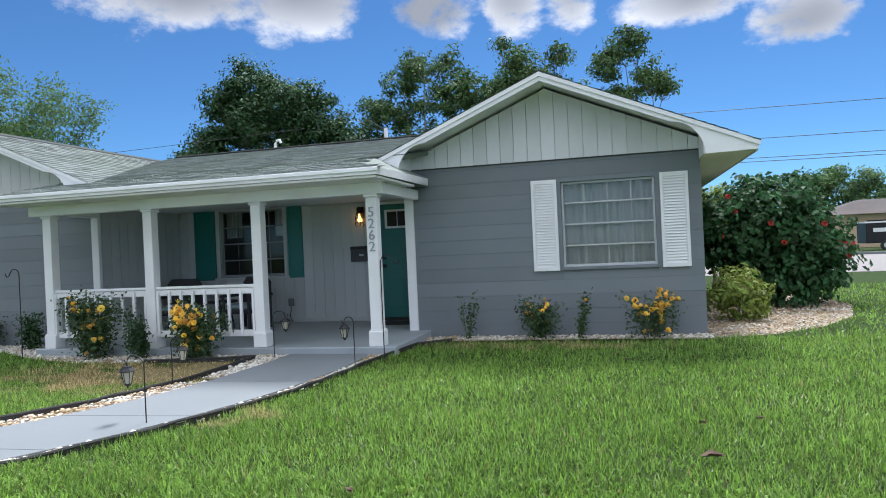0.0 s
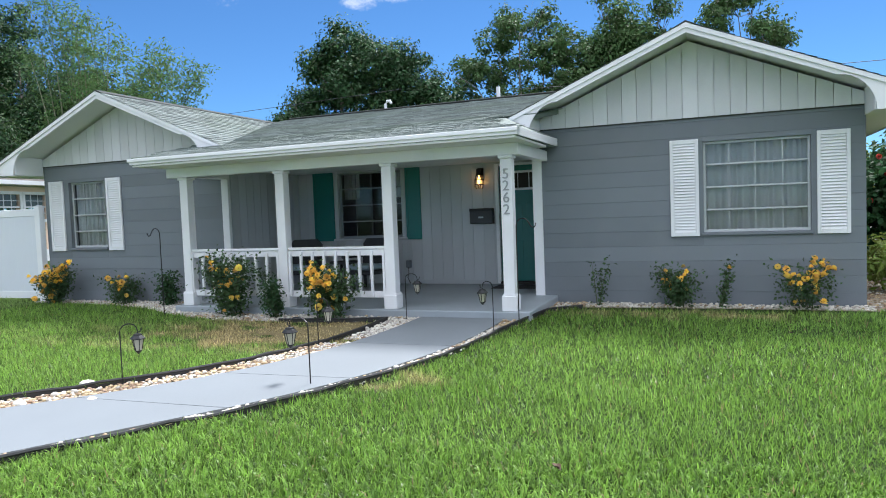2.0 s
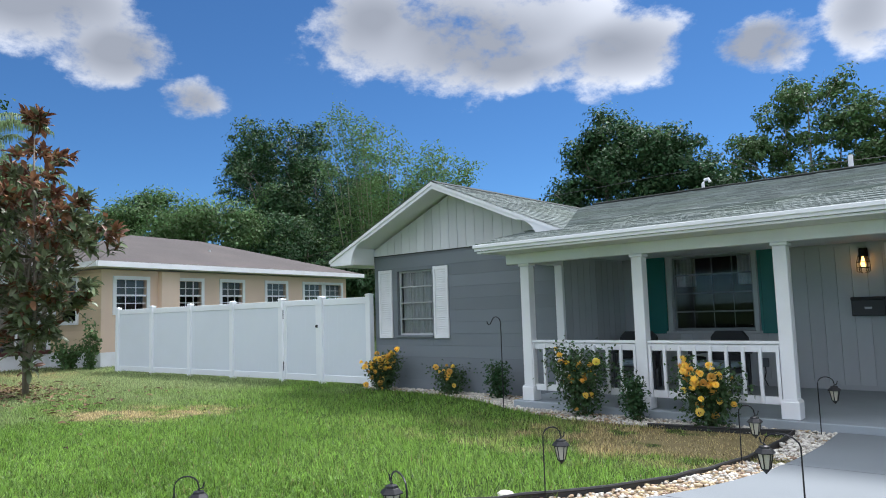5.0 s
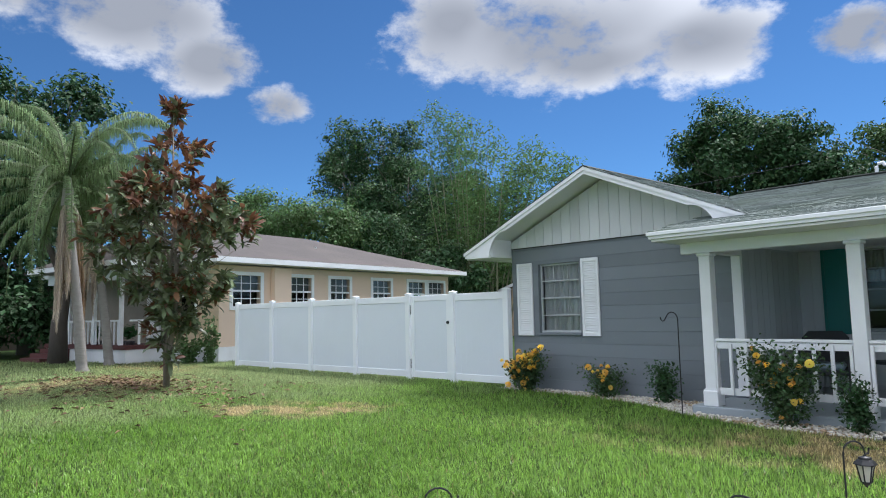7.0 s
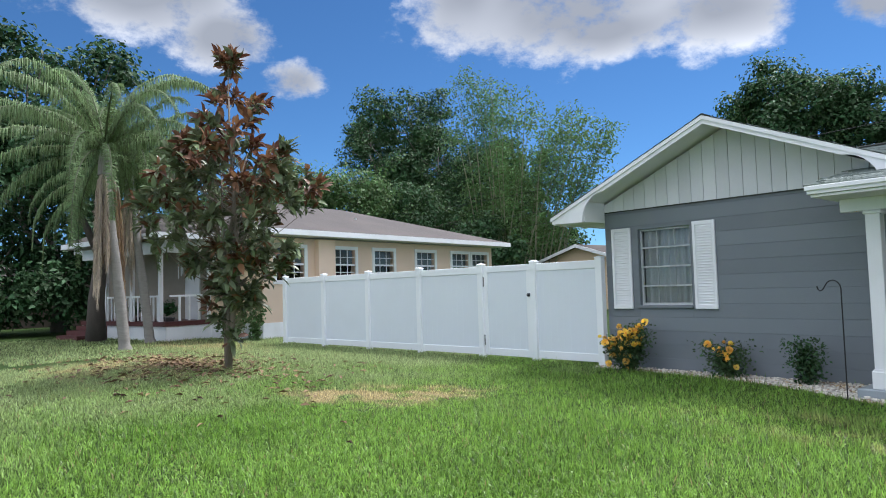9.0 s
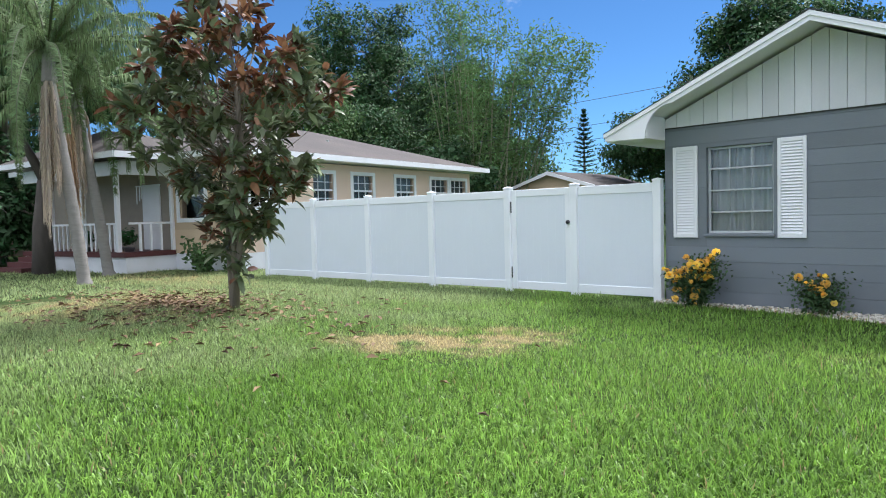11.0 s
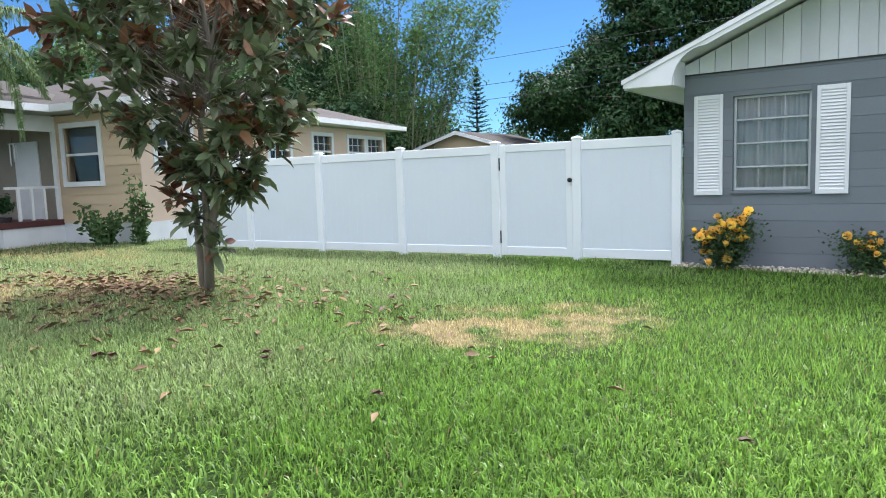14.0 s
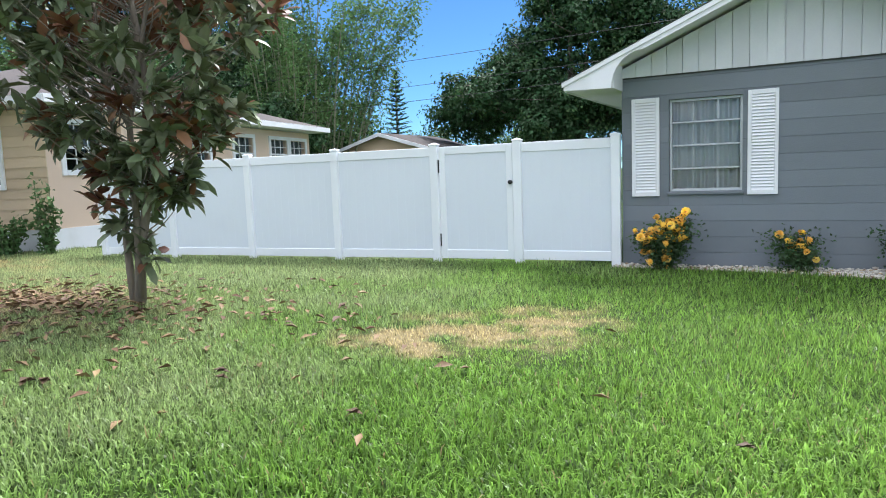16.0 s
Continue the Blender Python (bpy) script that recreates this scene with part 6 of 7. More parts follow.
def build_rose(x, y, w, h, flowers, seed, leaves=420, label="", leaf_mat=ROSE_LEAF, leaf=0.05, big=1.0, side=0.0):
    r = np.random.default_rng(seed)
    w, flowers, big = w * 1.05, int(flowers * 1.8), big * 1.0
    t = thing("rose_bush", (x, y, 0.0), label, "bush", "rose bushes before the house")
    tips = []
    n = 7 if leaves > 200 else 3
    for k in range(n):
        a = r.uniform(0, 6.28)
        q = w * 0.5 * r.uniform(0.25, 1.0)
        top = np.array([math.cos(a) * q + side * w * 0.2, math.sin(a) * q * 0.7, h * r.uniform(0.55, 1.0)])
        mid = top * (0.45, 0.45, 0.55) + r.normal(size=3) * 0.03
        part("stem", tube(bmesh.new(), [(0.02 * k - 0.05, 0, -0.02), tuple(mid), tuple(top)], [0.009, 0.006, 0.003], 5), STEM, t)
        tips += [mid * (1 - s) + top * s for s in np.linspace(0, 1, 6)] + [mid * s for s in (0.45, 0.65, 0.85)]
    leaves = int(leaves * 2.7)
    tips = np.array(tips)
    c = tips[r.integers(0, len(tips), leaves)] + r.normal(size=(leaves, 3)) * (w * 0.13, w * 0.12, h * 0.10)
    c[:, 2] = np.maximum(c[:, 2], 0.03)
    nrm = r.normal(size=(leaves, 3)) * 0.7 + (0, -0.25, 0.8)
    part("foliage", leaf_mesh("foliage", c, nrm, r.uniform(0.7, 1.3, leaves) * leaf, leaf_mat, 0.62, r), None, t)
    high = tips[tips[:, 2] > h * 0.5]
    for k in range(flowers):
        p = high[r.integers(0, len(high))] if r.random() < 0.65 else c[r.integers(0, leaves)]
        p = np.array(p) + (r.normal() * 0.03, -abs(r.normal()) * 0.06 - 0.04, abs(r.normal()) * 0.05 + 0.02)
        p[2] = min(p[2], h + 0.06)
        f = part("flower", ROSE, None, t)
        s = big * r.uniform(0.6, 1.3)
        f.matrix_basis = pose(*p, r.uniform(-20, 75), r.uniform(-40, 40), r.uniform(0, 360)) @ Matrix.Diagonal((s, s, s, 1))


build_rose(-13.2, -1.05, 0.66, 0.72, 46, 1, 900, "full rose bush covered in yellow blooms beside the fence", big=1.35, leaf=0.055)
build_rose(-11.6, -1.0, 0.8, 0.50, 9, 2, 520, "low rose bush with a few yellow blooms", big=1.3)
build_rose(-10.55, -1.02, 0.55, 0.58, 0, 3, 420, "dark bare-topped rose bush without blooms", leaf_mat=OAK_LEAF)
build_rose(-8.42, -1.98, 0.85, 0.84, 13, 4, 1000, "tall rose bush with scattered yellow blooms before the railing", big=1.05, leaf=0.055)
build_rose(-7.68, -1.96, 0.42, 0.66, 0, 5, 420, "narrow dark green rose bush by the porch", leaf_mat=OAK_LEAF)
build_rose(-6.75, -2.02, 0.75, 0.90, 42, 6, 900, "large rose bush with clusters of yellow blooms", big=1.2, leaf=0.055)
build_rose(-3.33, -0.26, 0.28, 0.66, 0, 7, 70, "thin leggy rose stem before the grey wall")
build_rose(-2.25, -0.28, 0.62, 0.55, 12, 8, 480, "small rose bush with pale yellow buds", big=0.8)
build_rose(-1.72, -0.26, 0.26, 0.62, 1, 9, 110, "thin young rose with one bud")
build_rose(-0.72, -0.32, 0.78, 0.6, 30, 10, 330, "rose bush with many orange-yellow blooms at the corner", big=1.0)


def build_hibiscus():
    r = np.random.default_rng(40)
    t = thing("hibiscus_bush", (1.6, 4.3, 0), "large dark green hibiscus with red flowers beside the house", "bush")
    lobes = [(0, 0, 1.5, 1.05), (-0.55, -0.1, 1.3, 0.95), (0.6, 0, 1.2, 0.95), (0.1, -0.2, 0.8, 1.0), (0.75, 0.1, 0.7, 0.7), (-0.3, 0.2, 2.0, 0.62), (0.35, 0, 2.05, 0.6), (-0.75, 0.6, 1.6, 0.8)]
    for k in range(9):
        l = lobes[k % len(lobes)]
        part("stem", tube(bmesh.new(), [(r.normal() * 0.1, r.normal() * 0.1, -0.05), (l[0] * 0.4, l[1] * 0.4, l[2] * 0.45), (l[0], l[1], l[2] + 0.2)], [0.03, 0.022, 0.008], 5), BARK, t)
    p, nrm = clumped(lobes, 1000, 14, 0.13, r, 0.45)
    keep = p[:, 2] > 0.06
    part("foliage", leaf_mesh("foliage", p[keep], nrm[keep] + (0, -0.3, 0.1), r.uniform(0.09, 0.17, keep.sum()), HIB_LEAF, 0.62, r), None, t)
    me = ROSE.copy()
    me.materials.clear()
    me.materials.append(RED_PETAL)
    for x, y, z in ((-0.1, -1.0, 1.55), (0.1, -1.05, 1.2), (-0.9, -0.7, 1.35), (-0.75, -0.6, 2.1), (0.8, -0.9, 1.5), (1.25, -0.6, 0.9), (-0.65, -0.75, 1.8)):
        f = part("flower", me, None, t, "red hibiscus flower")
        f.matrix_basis = pose(x, y, z, 70, 0, r.uniform(-40, 40)) @ Matrix.Diagonal((1.35, 1.35, 1.35, 1))
    t = thing("variegated_shrub", (0.62, 1.55, 0), "low yellow-green variegated shrub at the house corner", "bush")
    lobes = [(0, 0, 0.42, 0.42), (0.3, 0.1, 0.3, 0.34), (-0.3, 0.2, 0.4, 0.36), (0.1, 0.5, 0.5, 0.4)]
    p, nrm = clumped(lobes, 130, 10, 0.08, r, 0.5)
    keep = p[:, 2] > 0.03
    part("stem", tube(bmesh.new(), [(0, 0, -0.03), (0.05, 0, 0.3), (0.1, 0.1, 0.55)], [0.02, 0.015, 0.005], 5), STEM, t)
    part("foliage", leaf_mesh("foliage", p[keep], nrm[keep], r.uniform(0.09, 0.16, keep.sum()), YELLOW_LEAF, 0.4, r), None, t)
    for x, y, wide, tall, n, lab in ((-26.6, -1.75, 0.75, 1.0, 15, "leafy green shrub against the neighbouring house"), (-25.55, -1.5, 0.3, 1.55, 9, "climbing green shrub at the neighbouring house corner")):
        t = thing("shrub", (x, y, 0), lab, "bush", "shrubs by the neighbouring house")
        c, nrm = [], []
        for k in range(n):
            a, q = r.uniform(0, 6.28), wide * math.sqrt(r.uniform(0.02, 1))
            top = np.array([math.cos(a) * q, math.sin(a) * q * 0.6, tall * r.uniform(0.5, 1.0)])
            mid = top * (0.6, 0.6, 0.6) + r.normal(size=3) * 0.04
            part("stem", tube(bmesh.new(), [(math.cos(a) * q * 0.3, math.sin(a) * q * 0.2, -0.03), tuple(mid), tuple(top)], [0.012, 0.009, 0.004], 5), STEM, t)
            for f in np.linspace(0.1, 1.0, 15):
                c += [top * f + r.normal(size=3) * 0.075 for _ in range(3)]
                nrm += [r.normal(size=3) * 0.6 + (0.25, -0.3, 0.7) for _ in range(3)]
        c = np.array(c)
        c[:, 2] = np.maximum(c[:, 2], 0.05)
        part("foliage", leaf_mesh("foliage", c, nrm, r.uniform(0.09, 0.19, len(c)), EUCA_LEAF, 0.5, r), None, t)


build_hibiscus()


MAG_BARK = material("brown_magnolia_bark", (0.22, 0.185, 0.145), 0.9, 0.3, 10, 60, 0.8, stretch=(1, 1, 0.3))


def build_magnolia():
    """Small multi-stemmed magnolia: green leaves below, rust-coloured ones towards the tips."""
    r = np.random.default_rng(50)
    bx, by = -17.55, -5.75
    gz = float(ground_height(bx, by))
    t = thing("magnolia_tree", (bx, by, gz), "young magnolia with glossy green and rust-brown leaves", "tree")
    stems = [[(0, 0, -0.1), (0.06, 0, 0.5), (0.22, 0.02, 1.1), (0.42, 0.0, 1.6), (0.30, 0.0, 2.6), (0.02, 0.05, 3.9), (-0.1, 0.08, 4.95)],
             [(-0.10, 0.02, -0.1), (-0.14, 0.02, 0.6), (-0.12, 0.0, 1.4), (-0.3, 0.05, 2.4), (-0.45, 0.1, 3.3)],
             [(0.05, -0.02, 0.1), (0.12, -0.05, 0.9), (0.2, -0.1, 1.8), (0.55, -0.1, 2.8), (0.8, 0, 3.4)]]
    rad = [[0.06, 0.05, 0.044, 0.038, 0.03, 0.02, 0.007], [0.042, 0.036, 0.03, 0.02, 0.008], [0.04, 0.034, 0.028, 0.018, 0.006]]
    for s, q in zip(stems, rad):
        part("trunk", tube(bmesh.new(), s, q, 8), MAG_BARK, t, smooth=True)
    # leaf whorls in an open egg-shaped crown, a sparse leader above
    heights, reach = [0.6, 0.9, 1.4, 2.1, 2.8, 3.5, 3.9, 4.3, 4.8, 5.2], [0.28, 0.42, 0.62, 1.2, 1.45, 1.05, 0.5, 0.6, 0.48, 0.12]
    hubs, dirs = [], []
    for k in range(192):
        z = 0.7 + 3.15 * r.beta(2.1, 1.45) if k < 172 else 3.65 + 0.34 * int(r.uniform(0, 4.9)) + r.normal() * 0.09
        s = stems[0] if z > 3.4 else stems[k % 3]
        sz = [q[2] for q in s]
        rho = float(np.interp(z, heights, reach)) * math.sqrt(r.uniform(0.06, 1.05))
        a = r.uniform(0, 6.28)
        low = max(0.4, z - 0.55 * rho - 0.15)
        p = np.array([np.interp(low, sz, [q[i] for q in s]) for i in range(3)])
        centre = np.array([0.12, 0.03, 0]) if z < 3.8 else np.array([np.interp(z, sz, [q[0] for q in s]), np.interp(z, sz, [q[1] for q in s]), 0])
        q = centre + (rho * math.cos(a), rho * math.sin(a), z)
        m = (p + q) / 2 + (0, 0, -0.06 * rho) + r.normal(size=3) * 0.03
        part("branch", tube(bmesh.new(), [tuple(p), tuple(m), tuple(q)], [0.009, 0.006, 0.003], 4), MAG_BARK, t)
        e = (q - m) / max(np.linalg.norm(q - m), 1e-6)
        hubs += [q, q, q * 0.85 + m * 0.15]
        dirs += [e, e, e]
    for k in range(4):
        z = 0.5 + 0.15 * k
        a = 2.4 * k
        q = np.array([0.02 + 0.16 * math.cos(a), 0.16 * math.sin(a), z])
        hubs += [q, q, q + (0, 0, 0.08)]
        dirs += [np.array([math.cos(a), math.sin(a), 0.1])] * 3
    hubs, dirs = np.array(hubs), np.array(dirs)
    each = 9
    n = len(hubs) * each
    c = np.repeat(hubs, each, 0) + r.normal(size=(n, 3)) * 0.035
    d = r.normal(size=(n, 3))
    d /= np.linalg.norm(d, axis=1, keepdims=True)
    d = d + np.repeat(dirs, each, 0) * 0.55
    ln = r.uniform(0.14, 0.27, n)
    tone = np.repeat(r.random(len(hubs) // 3), each * 3)
    # a leaf: pointed ellipse of six triangles, folded along its rib
    a = d / np.linalg.norm(d, axis=1, keepdims=True)
    side = np.cross(a, r.normal(size=(n, 3)) * 0.4 + (0, 0, 1))
    side /= np.maximum(np.linalg.norm(side, axis=1, keepdims=True), 1e-6)
    up = np.cross(side, a)
    w = (ln * r.uniform(0.16, 0.215, n))[:, None]
    l = ln[:, None]
    pts = [c, c + a * l * 0.4, c + a * l * 0.75 - up * l * 0.05, c + a * l - up * l * 0.12]
    ed = [c + a * l * 0.35 + side * w + up * w * 0.3, c + a * l * 0.72 + side * w * 0.8 + up * w * 0.15, c + a * l * 0.35 - side * w + up * w * 0.3, c + a * l * 0.72 - side * w * 0.8 + up * w * 0.15]
    v = np.stack(pts + ed, 1)
    faces = np.array([[0, 1, 4], [1, 5, 4], [1, 2, 5], [2, 3, 5], [0, 6, 1], [1, 6, 7], [1, 7, 2], [2, 7, 3]])
    rust = r.random(n) < np.where(tone < np.clip(0.24 + 0.30 * (c[:, 2] - 2.6), 0.08, 0.7), 0.85, 0.06)
    for mask, mat, nm in ((~rust, MAG_LEAF, "foliage"), (rust, MAG_BROWN, "rusty_foliage")):
        vv = v[mask].reshape(-1, 3)
        ff = (faces[None] + np.arange(mask.sum())[:, None, None] * 8).reshape(-1, 3)
        part(nm, tri_mesh(nm, vv, ff, mat), None, t)


build_magnolia()


def build_palm(x, y, top, lean, seed, label, fronds=17, dead=5, scale=1.0):
    r = np.random.default_rng(seed)
    t = thing("queen_palm", (x, y, 0), label, "palm tree", "queen palms")
    lx, ly = lean
    trunk = [(0, 0, -0.1), (lx * 0.3, ly * 0.3, top * 0.33), (lx * 0.68, ly * 0.68, top * 0.68), (lx, ly, top)]
    bm = bmesh.new()
    pts, rads = [], []
    for k in range(41):
        f = k / 40 * 3
        i = min(int(f), 2)
        p = [trunk[i][j] * (1 - f + i) + trunk[i + 1][j] * (f - i) for j in range(3)]
        pts.append(tuple(p))
        rads.append((0.15 - 0.03 * k / 40) * (1.04 if k % 3 == 0 else 0.98) + (0.05 if k < 2 else 0))
    tube(bm, pts, rads, 10)
    part("trunk", bm, PALM_BARK, t, smooth=True)
    part("crown_shaft", tube(bmesh.new(), [(lx, ly, top - 0.1), (lx, ly, top + 0.35), (lx, ly, top + 0.9)], [0.17, 0.14, 0.05], 8), PALM_BARK, t)
    shuffle = r.permutation(fronds)
    for k in range(fronds + dead):
        gone = k >= fronds
        a = 2 * math.pi * (k * 0.381966) + r.uniform(-0.2, 0.2)
        rise = 1.40 - 1.7 * (shuffle[k] / fronds) ** 0.9 if not gone else r.uniform(-1.0, -0.35)
        ln = r.uniform(4.2, 5.2) * scale * (r.uniform(0.5, 0.8) if gone else r.uniform(0.85, 1.0))
        d = Vector((math.cos(a), math.sin(a), 0))
        p = Vector((lx, ly, top + (0.55 if not gone else 0.05)))
        el = rise
        spine, n = [p.copy()], 22
        for i in range(n):
            s = i / n
            el -= (0.02 + 0.135 * s) if not gone else 0.2
            el = max(el, -1.52)
            p = p + (d * math.cos(el) + Vector((0, 0, 1)) * math.sin(el)) * ln / n
            spine.append(p.copy())
        rib = part("rachis", tube(bmesh.new(), [tuple(q) for q in spine], [0.028 * (1 - i / (n + 3)) + 0.003 for i in range(n + 1)], 4), PALM_DEAD if gone else STEM, t, "dead hanging frond" if gone else "")
        q = Vector((-d.y, d.x, 0))
        vs, fs = [], []
        for i in range(2, n + 1):
            for rep in range(13 if not gone else 7):
                s = (i + r.random()) / n
                base = spine[i - 1].lerp(spine[i], r.random())
                for sgn in (-1, 1):
                    ll = (0.8 if not gone else 0.62) * math.sin(min(s, 1) * 2.3 + 0.45) * r.uniform(0.7, 1.1) * scale
                    ll = max(ll, 0.15)
                    along = (spine[i] - spine[i - 1]).normalized()
                    if gone:
                        out = q * sgn * r.uniform(0.05, 0.3) + d * r.uniform(-0.15, 0.2)
                        m = base + out * ll * 0.5 + Vector((0, 0, -0.4 * ll))
                        e = base + out * ll * 0.6 + Vector((0, 0, -ll))
                    else:
                        out = q * sgn * r.uniform(0.3, 0.75) + along * r.uniform(0.2, 0.6) + Vector((0, 0, r.uniform(-0.25, 0.25)))
                        m = base + out * ll * 0.32
                        e = m + out * ll * 0.1 + Vector((0, 0, -ll * r.uniform(0.3, 0.6)))
                    wv = along.cross(out).normalized() * 0.3 + along
                    wv = wv * (0.0095 if not gone else 0.015)
                    j = len(vs)
                    vs += [base - wv, base + wv, m - wv, m + wv, e]
                    fs += [(j, j + 1, j + 3), (j, j + 3, j + 2), (j + 2, j + 3, j + 4)]
        part("frond_blade", tri_mesh("frond_blade", np.array([tuple(z) for z in vs]), np.array(fs), (PALM_DEAD if k % 5 else PALM_BROWN) if gone else PALM_LEAF), None, rib)
    return t


build_palm(-26.0, -4.95, 4.75, (-0.25, -0.45), 61, "queen palm with arching fronds and a skirt of dead ones", 30, 17)
build_palm(-28.6, -3.5, 4.6, (-0.3, -0.5), 62, "second queen palm with drooping green fronds", 22, 8, 0.9)
build_palm(-36.5, -8.5, 0.5, (0.1, 0.1), 63, "low palm shrub with short arching fronds", 12, 0, 0.55)


# ---- ground litter ----
def build_litter():
    r = np.random.default_rng(70)
    n = 1300
    ang, q = r.uniform(0, 6.28, n), np.abs(r.normal(size=n))
    p = np.stack([-18.4 + np.cos(ang) * q * 2.1, -6.2 + np.sin(ang) * q * 1.1], 1)
    c = np.column_stack([p, ground_height(p[:, 0], p[:, 1]) + 0.055 + r.uniform(0, 0.025, n)])
    nrm = r.normal(size=(n, 3)) * 0.22 + (0, 0, 1)
    tagged(new("fallen_leaves", leaf_mesh("fallen_leaves", c, nrm, r.uniform(0.07, 0.15, n), DRY_LEAF, 0.42, r)), "dry brown magnolia leaves lying under the tree", "leaves", kind="stuff")
    spots = [(-0.62, -5.75, 0.24), (-2.6, -6.6, 0.14), (1.2, -6.0, 0.15), (-0.6, -5.0, 0.13), (-13.8, -7.45, 0.15), (-11.9, -7.1, 0.13), (-16.0, -7.85, 0.22), (-15.9, -7.8, 0.18), (-15.0, -7.2, 0.16), (-14.9, -7.3, 0.14), (-0.2, -4.85, 0.14), (-1.1, -2.4, 0.12)]
    for x, y, s in spots:
        me = leaf_mesh("dry_leaf", [(0, 0, 0)] * 2, [(0.2, 0, 1), (-0.3, 0.2, 1)], [s * 0.75, s * 0.6], SHADED_LEAF, 0.5, r)
        ob = tagged(new("dry_leaf", me), "curled dry brown leaf on the lawn", "leaf", "leaves on the lawn")
        ob.location = (x, y, float(ground_height(x, y)) + 0.075)


build_litter()


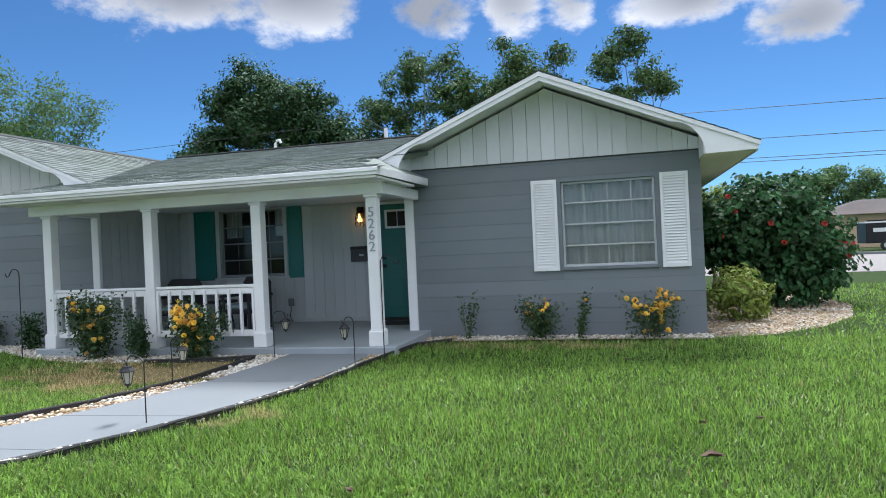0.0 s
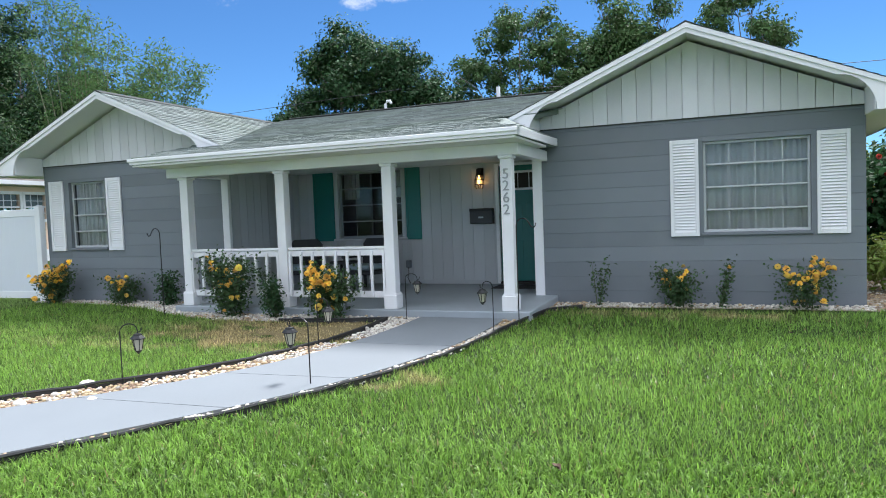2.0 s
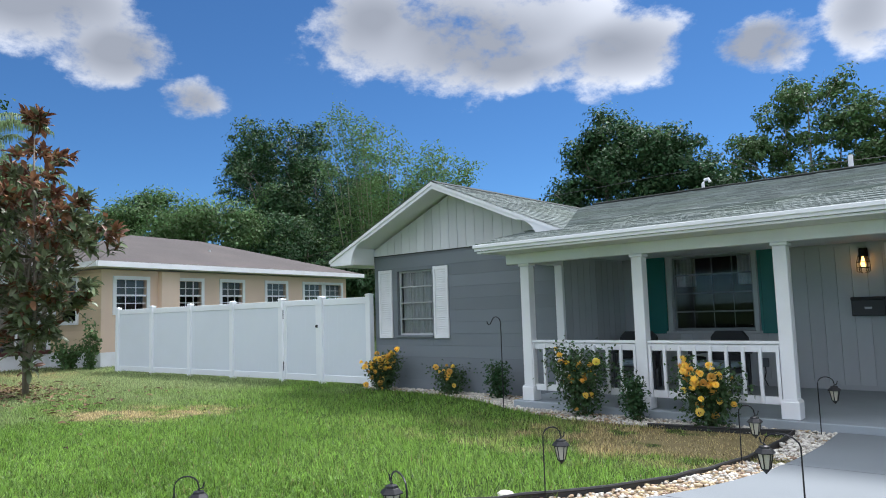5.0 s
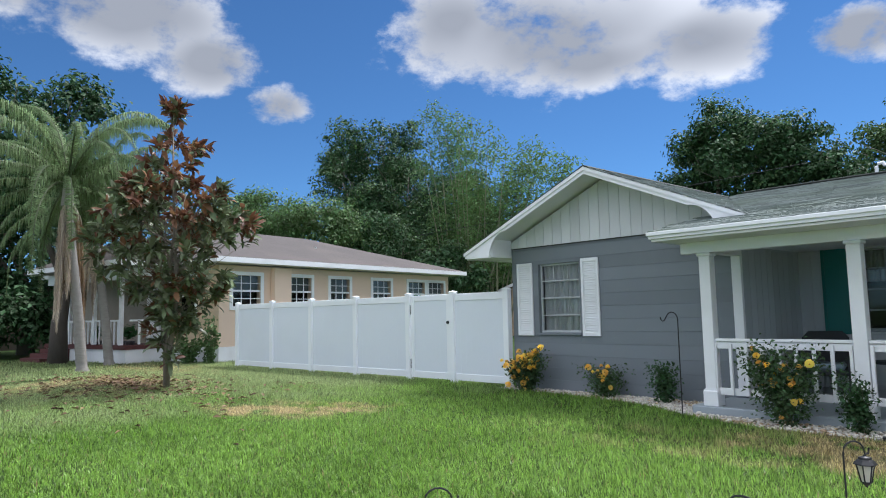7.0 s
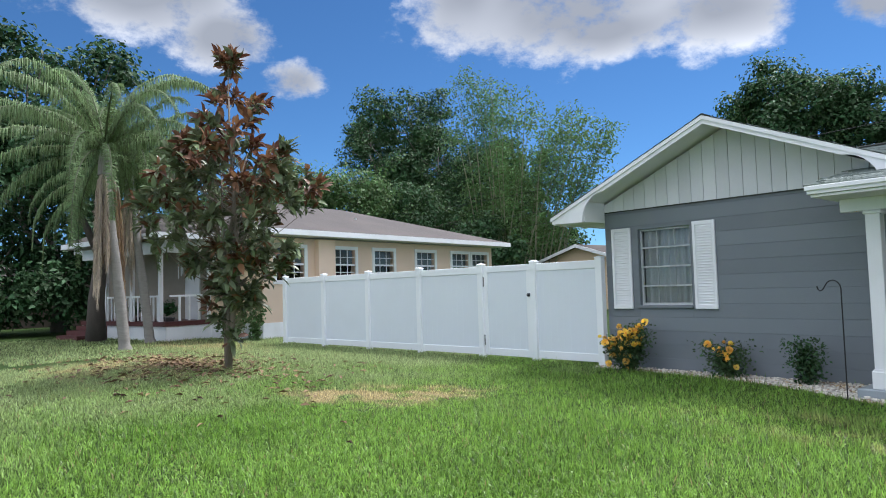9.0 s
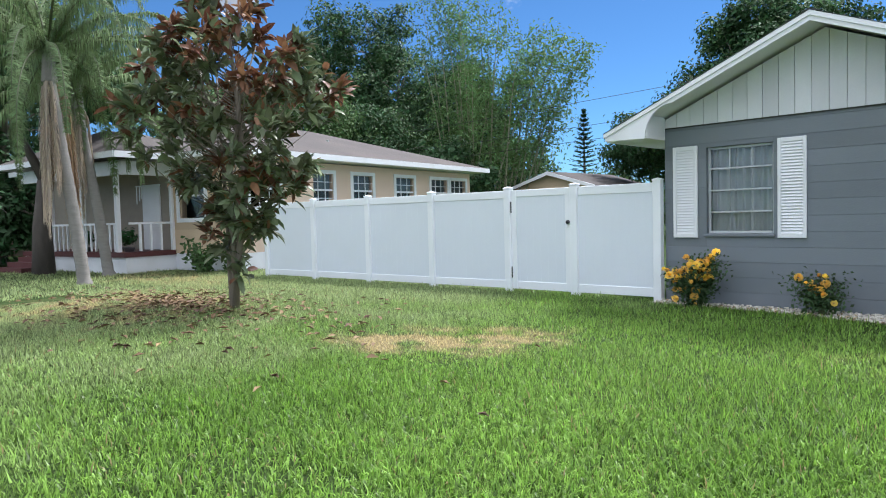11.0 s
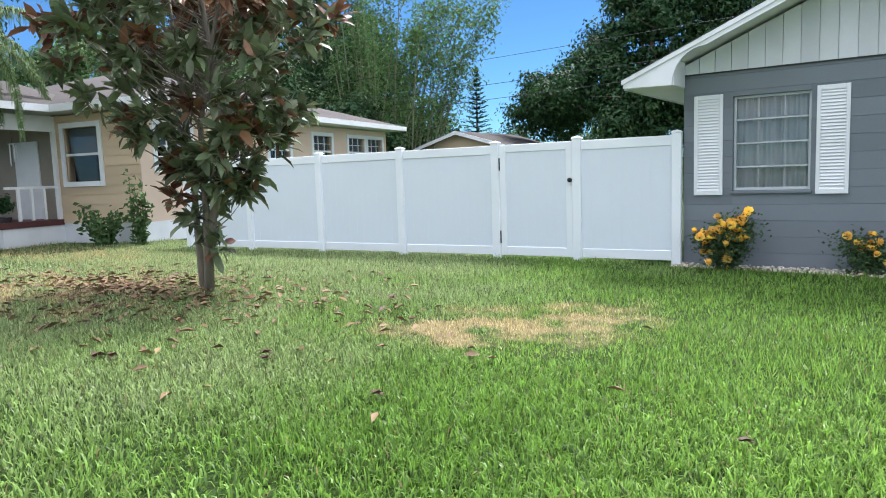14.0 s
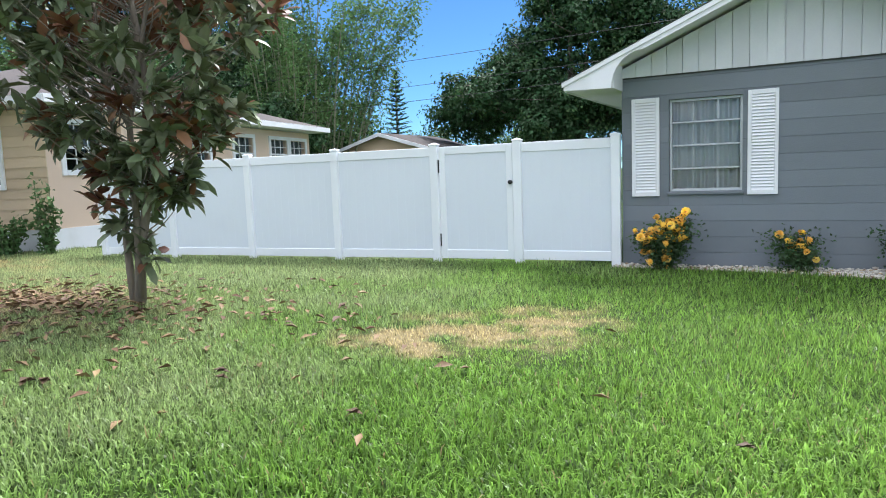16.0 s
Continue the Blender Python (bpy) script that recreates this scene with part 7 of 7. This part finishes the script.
# ---- street side and far things ----
def build_far():
    bm = bmesh.new()
    prism(bm, [(-8, 15.6), (4, 14.6), (30, 13.0), (60, 13.0), (60, 30), (-8, 31)], "z", -0.05, 0.012)
    solo("road", bm, ASPHALT, "pale worn asphalt side street", "road", kind="structure")
    bm = bmesh.new()
    prism(bm, [(-8, 31.05), (60, 30.05), (60, 30.3), (-8, 31.3)], "z", -0.05, 0.14)
    solo("kerb", bm, CONCRETE, "concrete kerb across the street", "kerb", kind="structure")
    h = thing("far_house", (20.0, 47.0, 0), "low brown-roofed house across the street", "house")
    part("wall", box_bm(-6, 0, 0, 6, 7, 2.5), TAN, h)
    v = [(-6.6, -0.6, 2.5), (6.6, -0.6, 2.5), (6.6, 7.6, 2.5), (-6.6, 7.6, 2.5), (-3, 3.5, 3.7), (3, 3.5, 3.7)]
    part("roof", mesh_of("roof", v, [(0, 1, 5, 4), (1, 2, 5), (2, 3, 4, 5), (3, 0, 4), (3, 2, 1, 0)], BROWN_SHINGLE), None, h)
    part("window", box_bm(-3.5, -0.05, 0.9, -2.0, 0.02, 2.0), DARK, h)
    tr = thing("box_trailer", (15.3, 39.0, 0), "black box trailer with white frame parked across the street", "trailer")
    part("body", box_bm(-1.6, -0.9, 0.45, 1.6, 0.9, 1.75, bevel=0.03), BLACK, tr)
    part("frame_rail", box_bm(-1.65, -0.95, 1.72, 1.65, 0.95, 1.82), WHITE, tr)
    for x in (0.9, 1.55):
        part("door_frame", box_bm(x - 0.04, -0.94, 0.45, x + 0.04, -0.905, 1.72), WHITE, tr)
    part("lettering", box_bm(-1.2, -0.915, 1.15, -0.2, -0.903, 1.4), WHITE, tr)
    for x in (-0.5, 0.3):
        w = part("wheel", tube(bmesh.new(), [(x, -0.95, 0.3), (x, -0.75, 0.3)], 0.3, 14), RUBBER, tr)
        part("rim", tube(bmesh.new(), [(x, -0.96, 0.3), (x, -0.952, 0.3)], 0.16, 12), ALU, w)
    red = material("red_car_paint", (0.35, 0.02, 0.02), 0.25, 0.05)
    car = thing("parked_car", (8.45, 30.5, 0), "red car parked across the street behind the hibiscus", "car")
    bm = bmesh.new()
    prism(bm, [(-2.1, 0.35), (2.1, 0.35), (2.15, 0.75), (1.3, 0.9), (0.75, 1.38), (-1.0, 1.4), (-1.6, 0.95), (-2.15, 0.85)], "y", -0.85, 0.85)
    body = part("body", bm, red, car)
    part("side_window", prism(bmesh.new(), [(-1.35, 0.95), (1.05, 0.92), (0.65, 1.32), (-0.95, 1.33)], "y", -0.862, -0.852), DARK, car)
    for x in (-1.35, 1.35):
        w = part("wheel", tube(bmesh.new(), [(x, -0.88, 0.32), (x, -0.68, 0.32)], 0.32, 16), RUBBER, car)
        part("rim", tube(bmesh.new(), [(x, -0.89, 0.32), (x, -0.882, 0.32)], 0.19, 12), ALU, w)
        part("wheel", tube(bmesh.new(), [(x, 0.68, 0.32), (x, 0.88, 0.32)], 0.32, 16), RUBBER, car)
    # garden shed roof seen over the fence
    sh = thing("garage", (-31.4, 21.2, 0), "tan gabled garage beyond the fence with white trim", "garage")
    part("wall", prism(bmesh.new(), [(-2.6, 0.0), (2.6, 0.0), (2.6, 2.85), (0, 3.62), (-2.6, 2.85)], "y", 0.0, 6.0), TAN, sh)
    for s in (-1, 1):
        part("roof", prism(bmesh.new(), [(0, 3.62), (s * 3.0, 2.74), (s * 3.0, 2.84), (0, 3.73)], "y", -0.4, 6.4), BROWN_SHINGLE, sh)
        part("barge_board", prism(bmesh.new(), [(0, 3.54), (s * 3.02, 2.66), (s * 3.02, 2.84), (0, 3.73)], "y", -0.44, -0.402), WHITE, sh)
    # power lines with poles out of sight at both ends
    lines = thing("power_lines", (0, 18.5, 0), "thin black overhead power lines", "cable")
    for z in (6.15, 4.97, 4.22, 4.08):
        part("wire", tube(bmesh.new(), [(-10 + 4 * k, 0, z + 0.0006 * (4 * k - 27) ** 2 - 0.02) for k in range(15)], 0.012, 4), BLACK, lines)
    for z in (6.6, 5.4, 4.7):
        part("wire", tube(bmesh.new(), [(-90 + 5 * k, 0.1, z + 0.0004 * (5 * k - 38) ** 2) for k in range(16)], 0.011, 4), BLACK, lines)
    for x in (46.0, -90.0):
        part("utility_pole", tube(bmesh.new(), [(x, 0.05, -0.2), (x, 0.05, 8.0)], [0.16, 0.12], 8), BARK, lines)
    # house beyond the palms, mostly in shade
    s = thing("side_house", (-47.0, -3.0, 0), "low dim house wall behind the palms", "house")
    part("wall", box_bm(-3, -6, 0, 0, 3, 2.4), material("dim_brown_wall", (0.14, 0.11, 0.085), 0.8, 0.12), s)
    part("roof", prism(bmesh.new(), [(-3.5, 2.4), (0.5, 2.4), (-1.5, 3.3)], "y", -6.5, 3.5), BROWN_SHINGLE, s)
    part("window", box_bm(0.001, -4, 0.9, 0.04, -2.8, 2.0), DARK, s)
    # street in front, behind the walker
    bm = box_bm(-120, -24, -0.05, 120, -15.5, 0.012)
    solo("road", bm, ASPHALT, "asphalt street along the front lawn", "road", kind="structure")


build_far()
